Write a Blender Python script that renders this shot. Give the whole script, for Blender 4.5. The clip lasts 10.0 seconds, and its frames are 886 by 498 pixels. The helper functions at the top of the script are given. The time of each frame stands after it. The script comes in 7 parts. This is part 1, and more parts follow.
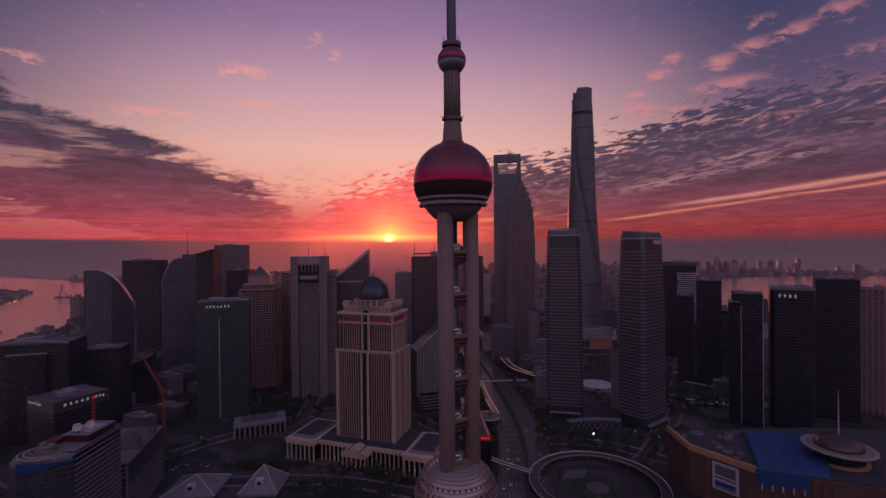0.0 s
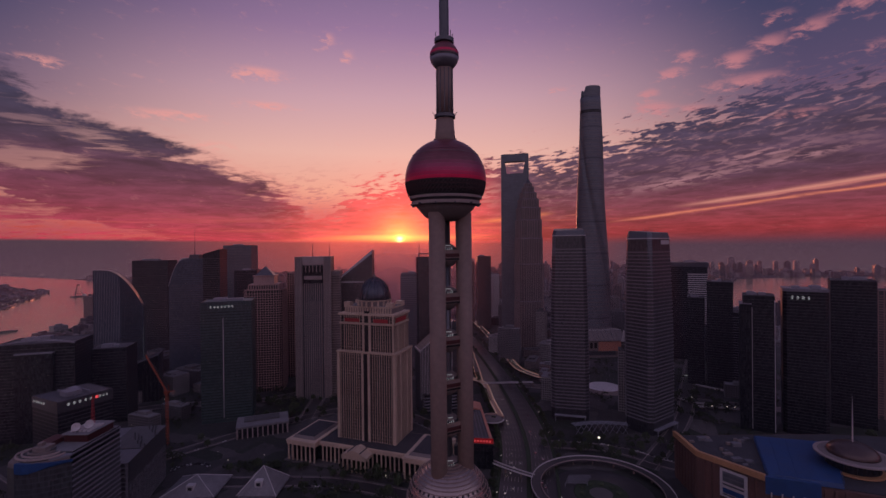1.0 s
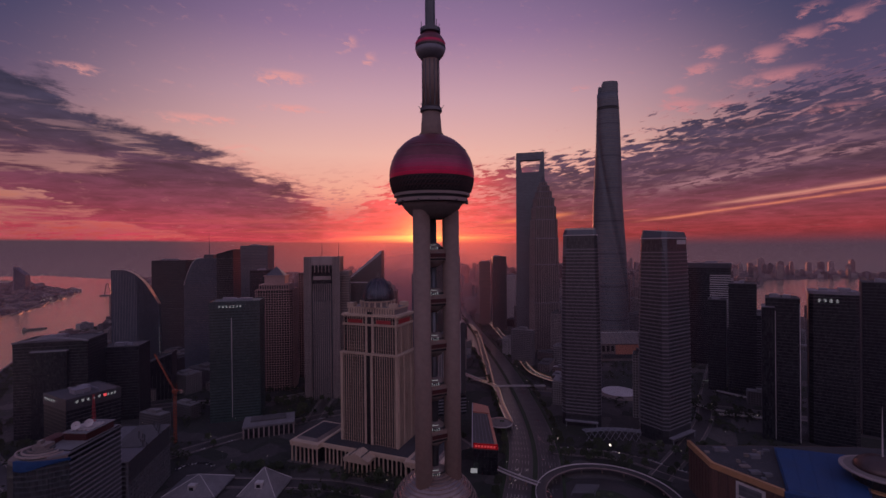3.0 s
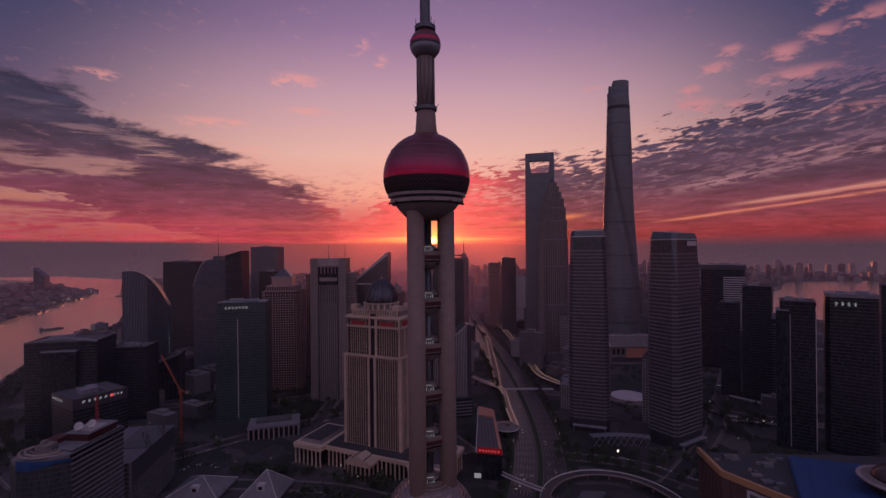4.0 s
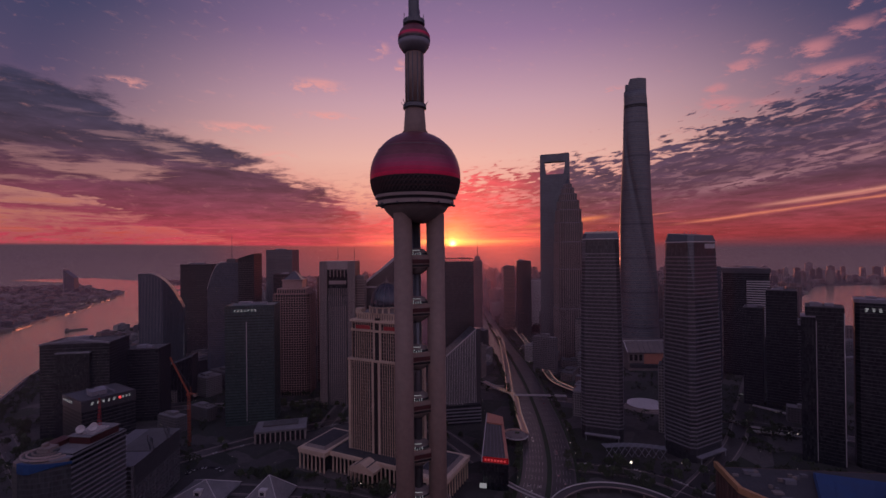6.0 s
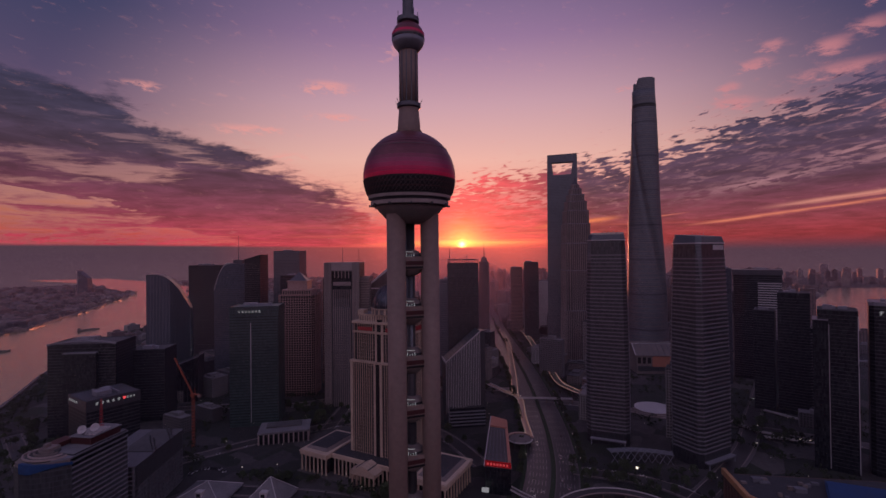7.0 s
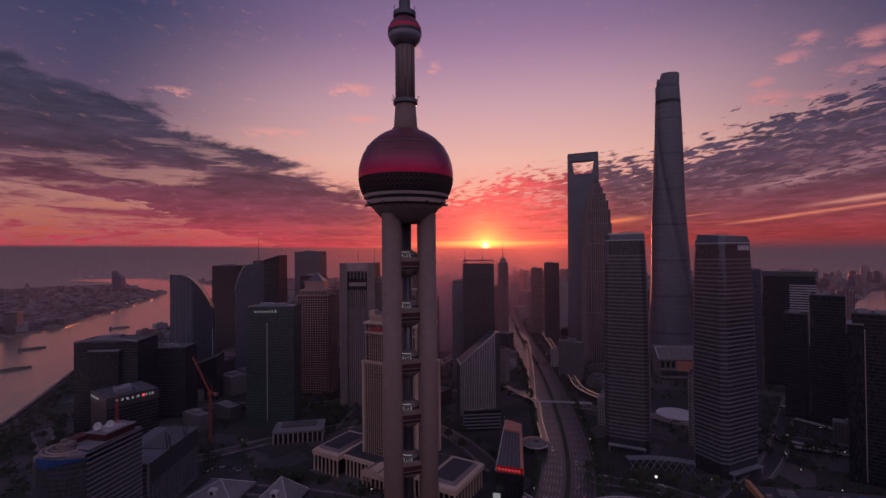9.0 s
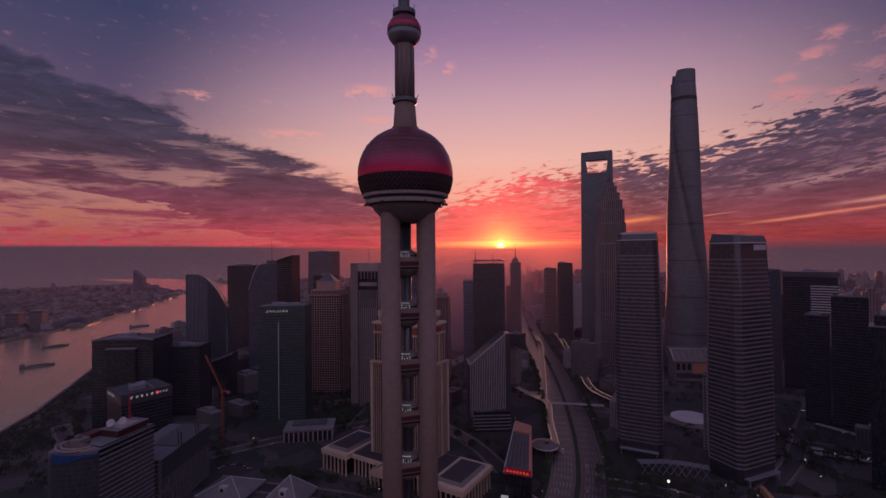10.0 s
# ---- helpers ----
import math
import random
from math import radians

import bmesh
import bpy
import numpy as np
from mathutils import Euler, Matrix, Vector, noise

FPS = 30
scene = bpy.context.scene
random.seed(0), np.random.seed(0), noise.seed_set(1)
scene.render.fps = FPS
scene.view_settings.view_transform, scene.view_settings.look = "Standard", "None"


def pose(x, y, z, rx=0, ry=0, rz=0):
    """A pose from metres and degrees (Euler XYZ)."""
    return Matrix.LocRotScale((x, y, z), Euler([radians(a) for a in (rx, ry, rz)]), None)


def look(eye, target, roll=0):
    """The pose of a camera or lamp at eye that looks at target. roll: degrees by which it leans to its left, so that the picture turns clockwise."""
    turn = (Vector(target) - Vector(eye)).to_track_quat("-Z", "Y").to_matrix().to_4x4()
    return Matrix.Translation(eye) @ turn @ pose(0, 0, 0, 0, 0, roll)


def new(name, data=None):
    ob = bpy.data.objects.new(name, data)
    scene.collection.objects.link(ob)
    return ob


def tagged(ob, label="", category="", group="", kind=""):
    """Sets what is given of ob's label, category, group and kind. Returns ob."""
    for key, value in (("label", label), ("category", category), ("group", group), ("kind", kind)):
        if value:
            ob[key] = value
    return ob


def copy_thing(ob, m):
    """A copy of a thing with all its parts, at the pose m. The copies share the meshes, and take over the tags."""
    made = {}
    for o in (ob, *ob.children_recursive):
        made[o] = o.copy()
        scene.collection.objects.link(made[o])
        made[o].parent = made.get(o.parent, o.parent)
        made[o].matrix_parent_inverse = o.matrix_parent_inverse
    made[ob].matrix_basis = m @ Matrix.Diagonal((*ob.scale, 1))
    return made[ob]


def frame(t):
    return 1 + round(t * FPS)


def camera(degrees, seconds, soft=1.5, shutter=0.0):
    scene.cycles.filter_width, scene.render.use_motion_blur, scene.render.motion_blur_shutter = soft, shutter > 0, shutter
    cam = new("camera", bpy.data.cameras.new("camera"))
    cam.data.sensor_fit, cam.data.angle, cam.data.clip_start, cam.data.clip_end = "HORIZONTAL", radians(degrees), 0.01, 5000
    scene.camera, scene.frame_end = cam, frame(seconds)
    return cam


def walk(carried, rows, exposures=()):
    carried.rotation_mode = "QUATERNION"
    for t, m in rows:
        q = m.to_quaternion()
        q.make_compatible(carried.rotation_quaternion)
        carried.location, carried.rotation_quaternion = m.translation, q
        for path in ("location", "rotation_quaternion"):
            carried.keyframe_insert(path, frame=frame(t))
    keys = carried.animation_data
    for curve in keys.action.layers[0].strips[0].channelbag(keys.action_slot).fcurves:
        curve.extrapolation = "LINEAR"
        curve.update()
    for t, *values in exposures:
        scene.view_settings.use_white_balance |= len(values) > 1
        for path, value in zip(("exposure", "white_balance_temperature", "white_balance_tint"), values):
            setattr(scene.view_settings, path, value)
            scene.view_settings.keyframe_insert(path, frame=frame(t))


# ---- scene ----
cam = camera(89.0, 10.0)
PATH = [
    (0, (-1.46, 0.2, 242.83), (-0.81, 100.2, 242.28), -0.6),
    (0.5, (3.69, 2.99, 242.74), (3.14, 102.99, 242.24), -0.6),
    (1, (9.29, 6.34, 242.68), (7.49, 106.34, 242.23), -0.6),
    (1.5, (14.61, 9.73, 242.55), (11.56, 109.68, 242.15), -0.6),
    (2, (19.75, 12.79, 242.28), (15.4, 112.69, 241.88), -0.6),
    (2.5, (24.04, 15.67, 242.02), (18.69, 115.52, 241.62), -0.6),
    (4, (37.12, 24.7, 242.15), (27.92, 124.25, 242.15), -0.6),
    (4.5, (40.91, 27.95, 242.27), (30.61, 127.4, 242.42), -0.6),
    (5, (44.8, 31.16, 242.45), (33.35, 130.51, 242.7), -0.6),
    (5.5, (47.91, 34.33, 242.6), (35.46, 133.53, 243.0), -0.6),
    (7, (58.14, 42.64, 242.84), (42.64, 141.39, 243.69), -0.6),
    (7.5, (60.91, 45.06, 242.83), (44.36, 143.66, 243.73), -0.5),
    (8, (63.72, 47.39, 242.81), (45.92, 145.79, 243.71), -0.5),
    (8.5, (66.47, 49.69, 242.71), (47.42, 147.89, 243.66), -0.5),
    (9, (69.56, 51.76, 242.55), (48.96, 149.61, 243.6), -0.6),
    (9.5, (72.48, 53.76, 242.43), (50.38, 151.31, 243.48), -0.6),
    (10, (76.42, 55.39, 242.36), (52.57, 152.49, 243.46), -0.6),
]
walk(cam, [(t, look(eye, target, roll)) for t, eye, target, roll in PATH])


# ---- world, sun, exposure ----
SUN_AZ, SUN_EL = -6.5, 1.0
SUN = Vector((math.sin(radians(SUN_AZ)) * math.cos(radians(SUN_EL)), math.cos(radians(SUN_AZ)) * math.cos(radians(SUN_EL)), math.sin(radians(SUN_EL))))


class Graph:
    """A small writer of node trees: sockets in, sockets out."""

    def __init__(self, tree):
        self.t = tree
        self.n = tree.nodes
        self.n.clear()

    def put(self, socket, value):
        if isinstance(value, bpy.types.NodeSocket):
            self.t.links.new(value, socket)
        elif value is not None:
            if hasattr(socket.default_value, "__len__") and isinstance(value, tuple) and len(value) == 3 and len(socket.default_value) == 4:
                value = (*value, 1.0)
            socket.default_value = value

    def node(self, kind, ins=(), **props):
        n = self.n.new(kind)
        if "operation" in props:
            n.operation = props["operation"]
        for key, value in (ins.items() if isinstance(ins, dict) else enumerate(ins)):
            self.put(n.inputs[key], value)
        return n

    def math(self, op, a, b=None, c=None, clamp=False):
        n = self.n.new("ShaderNodeMath")
        n.operation, n.use_clamp = op, clamp
        for i, v in enumerate((a, b, c)):
            if v is not None:
                self.put(n.inputs[i], v)
        return n.outputs[0]

    def step(self, v, lo, hi, to=(0.0, 1.0)):
        n = self.n.new("ShaderNodeMapRange")
        n.interpolation_type = "SMOOTHSTEP"
        for i, x in enumerate((v, lo, hi, *to)):
            self.put(n.inputs[i], x)
        return n.outputs[0]

    def mix(self, f, a, b, kind="MIX"):
        n = self.n.new("ShaderNodeMix")
        n.data_type, n.blend_type = "RGBA", kind
        self.put(n.inputs[0], f)
        self.put(n.inputs[6], a)
        self.put(n.inputs[7], b)
        return n.outputs[2]

    def ramp(self, v, *stops):
        n = self.n.new("ShaderNodeValToRGB")
        e = n.color_ramp.elements
        while len(e) < len(stops):
            e.new(0.5)
        for el, (p, c) in zip(e, stops):
            el.position = p
            el.color = (*c, 1.0) if isinstance(c, tuple) else (c, c, c, 1.0)
        self.put(n.inputs[0], v)
        return n.outputs[0]

    def noise(self, vec, scale, detail=4.0, rough=0.55, distort=0.0):
        n = self.n.new("ShaderNodeTexNoise")
        for key, v in (("Vector", vec), ("Scale", scale), ("Detail", detail), ("Roughness", rough), ("Distortion", distort)):
            self.put(n.inputs[key], v)
        return n.outputs[0]

    def xyz(self, x, y, z):
        return self.node("ShaderNodeCombineXYZ", (x, y, z)).outputs[0]

    def split(self, v):
        return self.node("ShaderNodeSeparateXYZ", (v,)).outputs


def dusk_sky():
    world = bpy.data.worlds.new("dusk")
    scene.world = world
    world.use_nodes = True
    g = Graph(world.node_tree)
    d = g.node("ShaderNodeTexCoord").outputs["Generated"]
    x, y, z = g.split(d)
    dot = g.node("ShaderNodeVectorMath", (d, tuple(SUN)), operation="DOT_PRODUCT").outputs["Value"]
    near = g.math("MAXIMUM", dot, 0.0)
    # clear sky, towards the sun and away from it
    ahead = g.ramp(z, (0.0, (0.50, 0.035, 0.05)), (0.03, (0.62, 0.05, 0.065)), (0.07, (0.66, 0.11, 0.12)), (0.12, (0.82, 0.35, 0.26)), (0.20, (0.80, 0.44, 0.38)),
                   (0.31, (0.60, 0.35, 0.41)), (0.43, (0.36, 0.205, 0.36)), (0.6, (0.15, 0.115, 0.26)))
    aside = g.ramp(z, (0.0, (0.30, 0.04, 0.05)), (0.03, (0.40, 0.052, 0.055)), (0.07, (0.44, 0.125, 0.09)), (0.13, (0.40, 0.185, 0.155)), (0.26, (0.105, 0.07, 0.142)),
                   (0.42, (0.044, 0.047, 0.115)), (0.8, (0.09, 0.08, 0.18)))
    behind = g.ramp(z, (0.0, (0.22, 0.18, 0.26)), (0.15, (0.59, 0.425, 0.545)), (0.4, (0.455, 0.37, 0.56)), (0.9, (0.15, 0.13, 0.25)))
    col = g.mix(g.step(dot, 0.68, 0.985), aside, ahead)
    col = g.mix(g.step(dot, 0.35, -0.35), col, behind)
    # bearing (0 to 1 over -90 to 90 degrees) and height of the direction
    az = g.math("ARCTAN2", x, y)
    turn = g.math("MULTIPLY_ADD", az, 1 / math.pi, 0.5)
    deg = lambda v: (v + 90) / 180
    lift = g.math("ADD", g.math("MAXIMUM", z, 0.0), 0.06)
    px, py = g.math("DIVIDE", x, lift), g.math("DIVIDE", y, lift)
    big = g.noise(g.xyz(g.math("MULTIPLY", px, 0.9), g.math("MULTIPLY_ADD", px, 0.25, py), 3.1), 0.75, 7.0, 0.60, 0.6)
    fine = g.noise(g.xyz(px, py, 7.7), 2.6, 5.0, 0.6, 0.6)
    ripple = g.noise(g.xyz(g.math("MULTIPLY", az, 36.0), g.math("MULTIPLY", g.math("MULTIPLY_ADD", az, -0.10, z), 150.0), 2.2), 1.0, 3.0, 0.55, 0.5)

    def blob(at, el, wide_by, high_by, u=None, v=None, lean=0.0):
        du = g.math("SUBTRACT", az if u is None else u, radians(at))
        dv = g.math("SUBTRACT", z if v is None else v, el)
        if lean:
            dv = g.math("MULTIPLY_ADD", du, -lean, dv)
        a = g.math("POWER", g.math("DIVIDE", du, radians(wide_by)), 2.0)
        b = g.math("POWER", g.math("DIVIDE", dv, high_by), 2.0)
        return g.math("EXPONENT", g.math("MULTIPLY", g.math("ADD", a, b), -1.0))

    def env(upper, soft):
        return g.math("MAXIMUM", g.math("MINIMUM", g.math("DIVIDE", g.math("SUBTRACT", upper, wz), soft), 1.0), -2.0)

    # wind-drawn shift of the cloud edges
    wisp = g.noise(g.xyz(g.math("MULTIPLY", az, 8.0), g.math("MULTIPLY", z, 46.0), 5.3), 1.0, 5.0, 0.62, 0.8)
    lump = g.noise(g.xyz(g.math("MULTIPLY", az, 15.0), g.math("MULTIPLY", z, 34.0), 9.1), 1.0, 5.0, 0.6, 0.3)
    waz = g.math("ADD", az, g.math("MULTIPLY_ADD", wisp, 0.16, -0.08))
    wz = g.math("ADD", z, g.math("MULTIPLY_ADD", lump, 0.075, -0.0375))
    wturn = g.math("MULTIPLY_ADD", waz, 1 / math.pi, 0.5)
    left_top = g.ramp(wturn, (deg(-90), 0.34), (deg(-52), 0.315), (deg(-45), 0.292), (deg(-41), 0.248), (deg(-36), 0.226), (deg(-31), 0.185), (deg(-26), 0.16), (deg(-21), 0.116), (deg(-15.5), 0.064), (deg(-10), 0.0))
    left_low = g.ramp(wturn, (deg(-70), 0.16), (deg(-50), 0.104), (deg(-45), 0.093), (deg(-40), 0.052), (deg(-33), 0.024), (deg(-28), 0.0))
    low_env = g.math("MAXIMUM", g.math("MINIMUM", g.math("DIVIDE", g.math("SUBTRACT", g.math("MULTIPLY_ADD", wisp, 0.024, g.math("ADD", z, -0.012)), left_low), 0.010), 1.0), -2.0)
    low_env = g.math("MAXIMUM", low_env, g.step(az, radians(-31), radians(-27)))
    left = g.math("MINIMUM", env(left_top, 0.05), low_env)
    n_left = g.math("MULTIPLY_ADD", big, 2.4, g.math("MULTIPLY_ADD", fine, 1.6, -2.0))
    d_left = g.math("MULTIPLY_ADD", left, 0.95, n_left)
    # bright rifts in the slate cloud
    rift = 0.0
    for at, el, w, h, k in ((-47.5, 0.243, 2.6, 0.006, 1.0), (-51, 0.262, 2.0, 0.006, 0.8), (-43, 0.212, 3.0, 0.011, 1.1), (-39, 0.198, 2.6, 0.010, 1.1), (-36.5, 0.180, 3.4, 0.007, 0.9), (-47.5, 0.150, 5.0, 0.010, 1.1), (-42.5, 0.160, 4.4, 0.010, 1.1),
                            (-43.5, 0.140, 4.0, 0.008, 1.0), (-52, 0.172, 4.0, 0.012, 1.0), (-53, 0.125, 5.0, 0.008, 1.0), (-57, 0.235, 4.0, 0.008, 0.9), (-60, 0.15, 5.0, 0.012, 1.0)):
        rift = g.math("MULTIPLY_ADD", blob(at, el, w, h, waz, g.math("ADD", z, g.math("MULTIPLY_ADD", wisp, 0.016, -0.008))), k, rift)
    shred = g.noise(g.xyz(g.math("MULTIPLY", az, 20.0), g.math("MULTIPLY", g.math("MULTIPLY_ADD", az, -0.04, z), 150.0), 4.4), 1.0, 4.0, 0.6, 0.7)
    rift = g.step(g.math("MULTIPLY_ADD", wisp, 1.2, g.math("MULTIPLY_ADD", shred, 2.4, g.math("ADD", rift, -1.9))), 0.25, 1.15)
    right_top = g.ramp(turn, (deg(-18), 0.0), (deg(-13), 0.085), (deg(-5), 0.128), (deg(4), 0.155), (deg(14), 0.160), (deg(20), 0.182), (deg(28), 0.222), (deg(34), 0.236), (deg(42), 0.240), (deg(90), 0.24))
    under = g.math("DIVIDE", g.math("SUBTRACT", right_top, z), 0.10)
    n_right = g.math("MULTIPLY_ADD", ripple, g.step(under, 1.0, 0.2, (1.6, 3.6)), g.math("MULTIPLY_ADD", fine, 1.8, g.math("MULTIPLY_ADD", big, 1.0, g.step(under, 1.0, 0.2, (-1.78, -2.72)))))
    d_right = g.math("MULTIPLY_ADD", env(right_top, 0.050), 0.95, n_right)
    dens = g.math("MAXIMUM", d_left, d_right)
    body = g.math("MULTIPLY", g.step(dens, -0.12, 0.42), g.math("MULTIPLY_ADD", rift, g.step(z, 0.12, 0.24, (-0.72, -0.42)), 1.0))
    thin = g.step(dens, -0.5, 0.1)
    cloud_l = g.ramp(z, (0.01, (0.54, 0.045, 0.075)), (0.05, (0.35, 0.040, 0.075)), (0.09, (0.205, 0.038, 0.072)), (0.135, (0.128, 0.037, 0.070)), (0.19, (0.070, 0.037, 0.068)), (0.24, (0.050, 0.036, 0.070)), (0.32, (0.040, 0.037, 0.082)))
    cloud_r = g.ramp(z, (0.01, (0.26, 0.026, 0.036)), (0.035, (0.29, 0.034, 0.05)), (0.07, (0.205, 0.040, 0.066)), (0.13, (0.100, 0.040, 0.074)), (0.20, (0.072, 0.043, 0.082)), (0.30, (0.050, 0.044, 0.098)))
    cloud = g.mix(g.step(az, radians(-18), radians(-8)), cloud_l, cloud_r)
    cloud = g.mix(g.step(dot, 0.955, 0.998), cloud, g.mix(0.85, cloud, (0.86, 0.085, 0.10)))
    shade = g.math("MULTIPLY_ADD", g.step(fine, 0.3, 0.7), 0.34, g.math("MULTIPLY_ADD", g.step(wisp, 0.3, 0.7), 0.36, 0.66))
    cloud = g.mix(1.0, cloud, g.xyz(shade, shade, shade), "MULTIPLY")
    rim = g.mix(0.45, col, g.mix(g.step(az, radians(-26), radians(-44)), (0.74, 0.23, 0.22), (0.36, 0.15, 0.20)))
    col = g.mix(g.math("MULTIPLY", thin, g.step(z, 0.30, 0.10, (0.12, 0.7))), col, rim)
    col = g.mix(body, col, cloud)
    # lighter gaps between the ripples of the high cloud
    gaps = g.math("MULTIPLY", g.step(ripple, 0.50, 0.36), g.math("MULTIPLY", g.math("MULTIPLY", g.step(under, 1.25, 0.35), g.step(under, -0.25, 0.1)), g.step(az, radians(-12), radians(-2))))
    bright = 0.0
    for at, el, w, h in ((27, 0.124, 6.0, 0.010), (34, 0.160, 5.0, 0.010), (38, 0.150, 4.0, 0.006), (2, 0.115, 5.0, 0.022)):
        bright = g.math("ADD", bright, blob(at, el, w, h, lean=0.13 if at > 10 else 0.0))
    bright = g.math("MULTIPLY", g.math("MINIMUM", bright, 1.0), g.step(ripple, 0.58, 0.42))
    gaps = g.math("MAXIMUM", g.math("MULTIPLY", gaps, 0.24), g.math("MULTIPLY", bright, 0.62))
    col = g.mix(gaps, col, g.mix(g.step(az, radians(2), radians(20)), (0.80, 0.30, 0.27), (0.50, 0.235, 0.27)))
    # small dark scraps over the gold beside the sun
    scraps = g.math("MULTIPLY", blob(-18, 0.108, 6.0, 0.045), g.step(ripple, 0.52, 0.62))
    col = g.mix(g.math("MULTIPLY", scraps, 0.6), col, (0.50, 0.15, 0.17))

    # pink puffs high up
    puff = g.noise(g.xyz(g.math("MULTIPLY", az, 20.0), g.math("MULTIPLY", g.math("MULTIPLY_ADD", az, 0.05, z), 52.0), 1.9), 2.0, 5.0, 0.62, 0.4)
    spots = 0.0
    for at, el, w, h, k in ((-23, 0.340, 3.0, 0.011, 1.3), (-22, 0.285, 2.8, 0.007, 1.1), (-42.4, 0.304, 2.0, 0.006, 1.0), (-33, 0.248, 2.8, 0.010, 0.9), (-30, 0.252, 2.2, 0.005, 1.0), (-27.5, 0.203, 2.2, 0.008, 0.9), (-15, 0.41, 0.9, 0.012, 0.9), (-12.7, 0.383, 0.9, 0.012, 0.9),
                            (27.4, 0.344, 1.3, 0.009, 1.2), (26.1, 0.321, 1.6, 0.009, 1.2), (23.7, 0.290, 1.1, 0.010, 1.2), (32, 0.324, 1.6, 0.013, 1.2), (35, 0.340, 1.6, 0.013, 1.0), (33, 0.288, 4.0, 0.012, 1.0), (24, 0.265, 2.0, 0.010, 1.3), (13.4, 0.318, 1.4, 0.005, 0.8),
                            (28, 0.255, 2.4, 0.010, 0.8), (38.5, 0.350, 1.5, 0.012, 0.9), (37.5, 0.222, 2.4, 0.007, 0.9), (42, 0.365, 2.0, 0.014, 0.9), (44, 0.30, 2.4, 0.012, 0.7), (46, 0.25, 3.0, 0.010, 0.7), (36, 0.375, 1.2, 0.010, 0.8)):
        spots = g.math("MULTIPLY_ADD", blob(at, el, w, h, g.math("ADD", az, g.math("MULTIPLY_ADD", puff, 0.05, -0.025)), g.math("ADD", z, g.math("MULTIPLY_ADD", puff, 0.03, -0.015))), k, spots)
    spots = g.step(g.math("ADD", g.math("MINIMUM", spots, 1.1), g.math("MULTIPLY_ADD", puff, 2.2, -1.1)), 0.15, 1.35)
    col = g.mix(g.math("MULTIPLY", spots, 0.66), col, g.mix(g.step(az, radians(0), radians(24)), (0.84, 0.33, 0.30), (0.64, 0.23, 0.25)))
    # long bright streaks slanting over the lower sky on the right
    rise = g.math("MULTIPLY_ADD", az, -0.106, z)
    wav = g.noise(g.xyz(g.math("MULTIPLY", az, 7.0), g.math("MULTIPLY", z, 60.0), 0.4), 1.0, 4.0, 0.6, 0.3)
    rise = g.math("MULTIPLY_ADD", wav, 0.010, g.math("ADD", rise, -0.005))
    for at, half, start, end, tint in ((0.0262, 0.0034, 25, 70, (0.66, 0.25, 0.20)), (0.0228, 0.0016, 29, 70, (0.52, 0.16, 0.15)), (0.0130, 0.0024, 18, 70, (0.72, 0.20, 0.13)), (0.0375, 0.0014, 12.5, 20.5, (0.72, 0.18, 0.13)), (0.0470, 0.0040, 1.0, 13.5, (0.92, 0.24, 0.10))):
        off = g.math("POWER", g.math("DIVIDE", g.math("SUBTRACT", rise, at), half), 2.0)
        f = g.math("MULTIPLY", g.math("EXPONENT", g.math("MULTIPLY", off, -1.0)), g.math("MULTIPLY", g.step(az, radians(start), radians(start + 6)), g.step(az, radians(end), radians(end - 4))))
        f = g.math("MULTIPLY", f, g.step(wav, 0.22, 0.52))
        col = g.mix(g.math("MULTIPLY", f, 0.85), col, tint)
    # level bars close to the horizon
    bar = g.noise(g.xyz(g.math("MULTIPLY", x, 1.8), g.math("MULTIPLY", y, 1.8), g.math("MULTIPLY", z, 70.0)), 1.0, 3.0, 0.5, 0.25)
    gate = g.math("MULTIPLY", g.math("MULTIPLY", g.step(z, 0.012, 0.022), g.step(z, 0.075, 0.03)), g.step(az, radians(34), radians(8)))
    col = g.mix(g.math("MULTIPLY", g.math("MULTIPLY", g.step(bar, 0.50, 0.66), gate), 0.6), col, (0.70, 0.12, 0.095))
    # the sun and its glow
    wide = g.math("MULTIPLY", g.math("POWER", near, 110.0), 0.26)
    mid = g.math("MULTIPLY_ADD", g.math("POWER", near, 5000.0), 0.9, g.math("MULTIPLY", g.math("POWER", near, 900.0), 0.95))
    long = g.math("MULTIPLY", g.math("MULTIPLY", blob(SUN_AZ, SUN.z + 0.006, 7.0, 0.009), g.step(bar, 0.34, 0.6)), 1.4)
    mid = g.math("ADD", mid, long)
    disc = g.math("MULTIPLY", g.math("POWER", near, 50000.0), 5.0)
    glow = g.mix(1.0, g.mix(1.0, (0, 0, 0), (1.0, 0.13, 0.10), "ADD"), g.xyz(wide, wide, wide), "MULTIPLY")
    glow = g.mix(1.0, glow, g.mix(1.0, (1.0, 0.42, 0.05), g.xyz(mid, mid, mid), "MULTIPLY"), "ADD")
    glow = g.mix(1.0, glow, g.mix(1.0, (1.0, 0.75, 0.25), g.xyz(disc, disc, disc), "MULTIPLY"), "ADD")
    col = g.mix(1.0, col, glow, "ADD")
    # the bank of haze along the horizon
    haze = g.mix(g.step(dot, 0.86, 0.999), (0.066, 0.040, 0.064), (0.32, 0.055, 0.068))
    haze = g.mix(g.step(dot, 0.975, 0.9998), haze, (0.88, 0.115, 0.105))
    haze = g.mix(g.step(z, -0.06, 0.02), g.mix(0.5, haze, (0.06, 0.045, 0.055)), haze)
    rim_line = g.step(az, radians(-8), radians(-50), (0.0108, 0.0195))
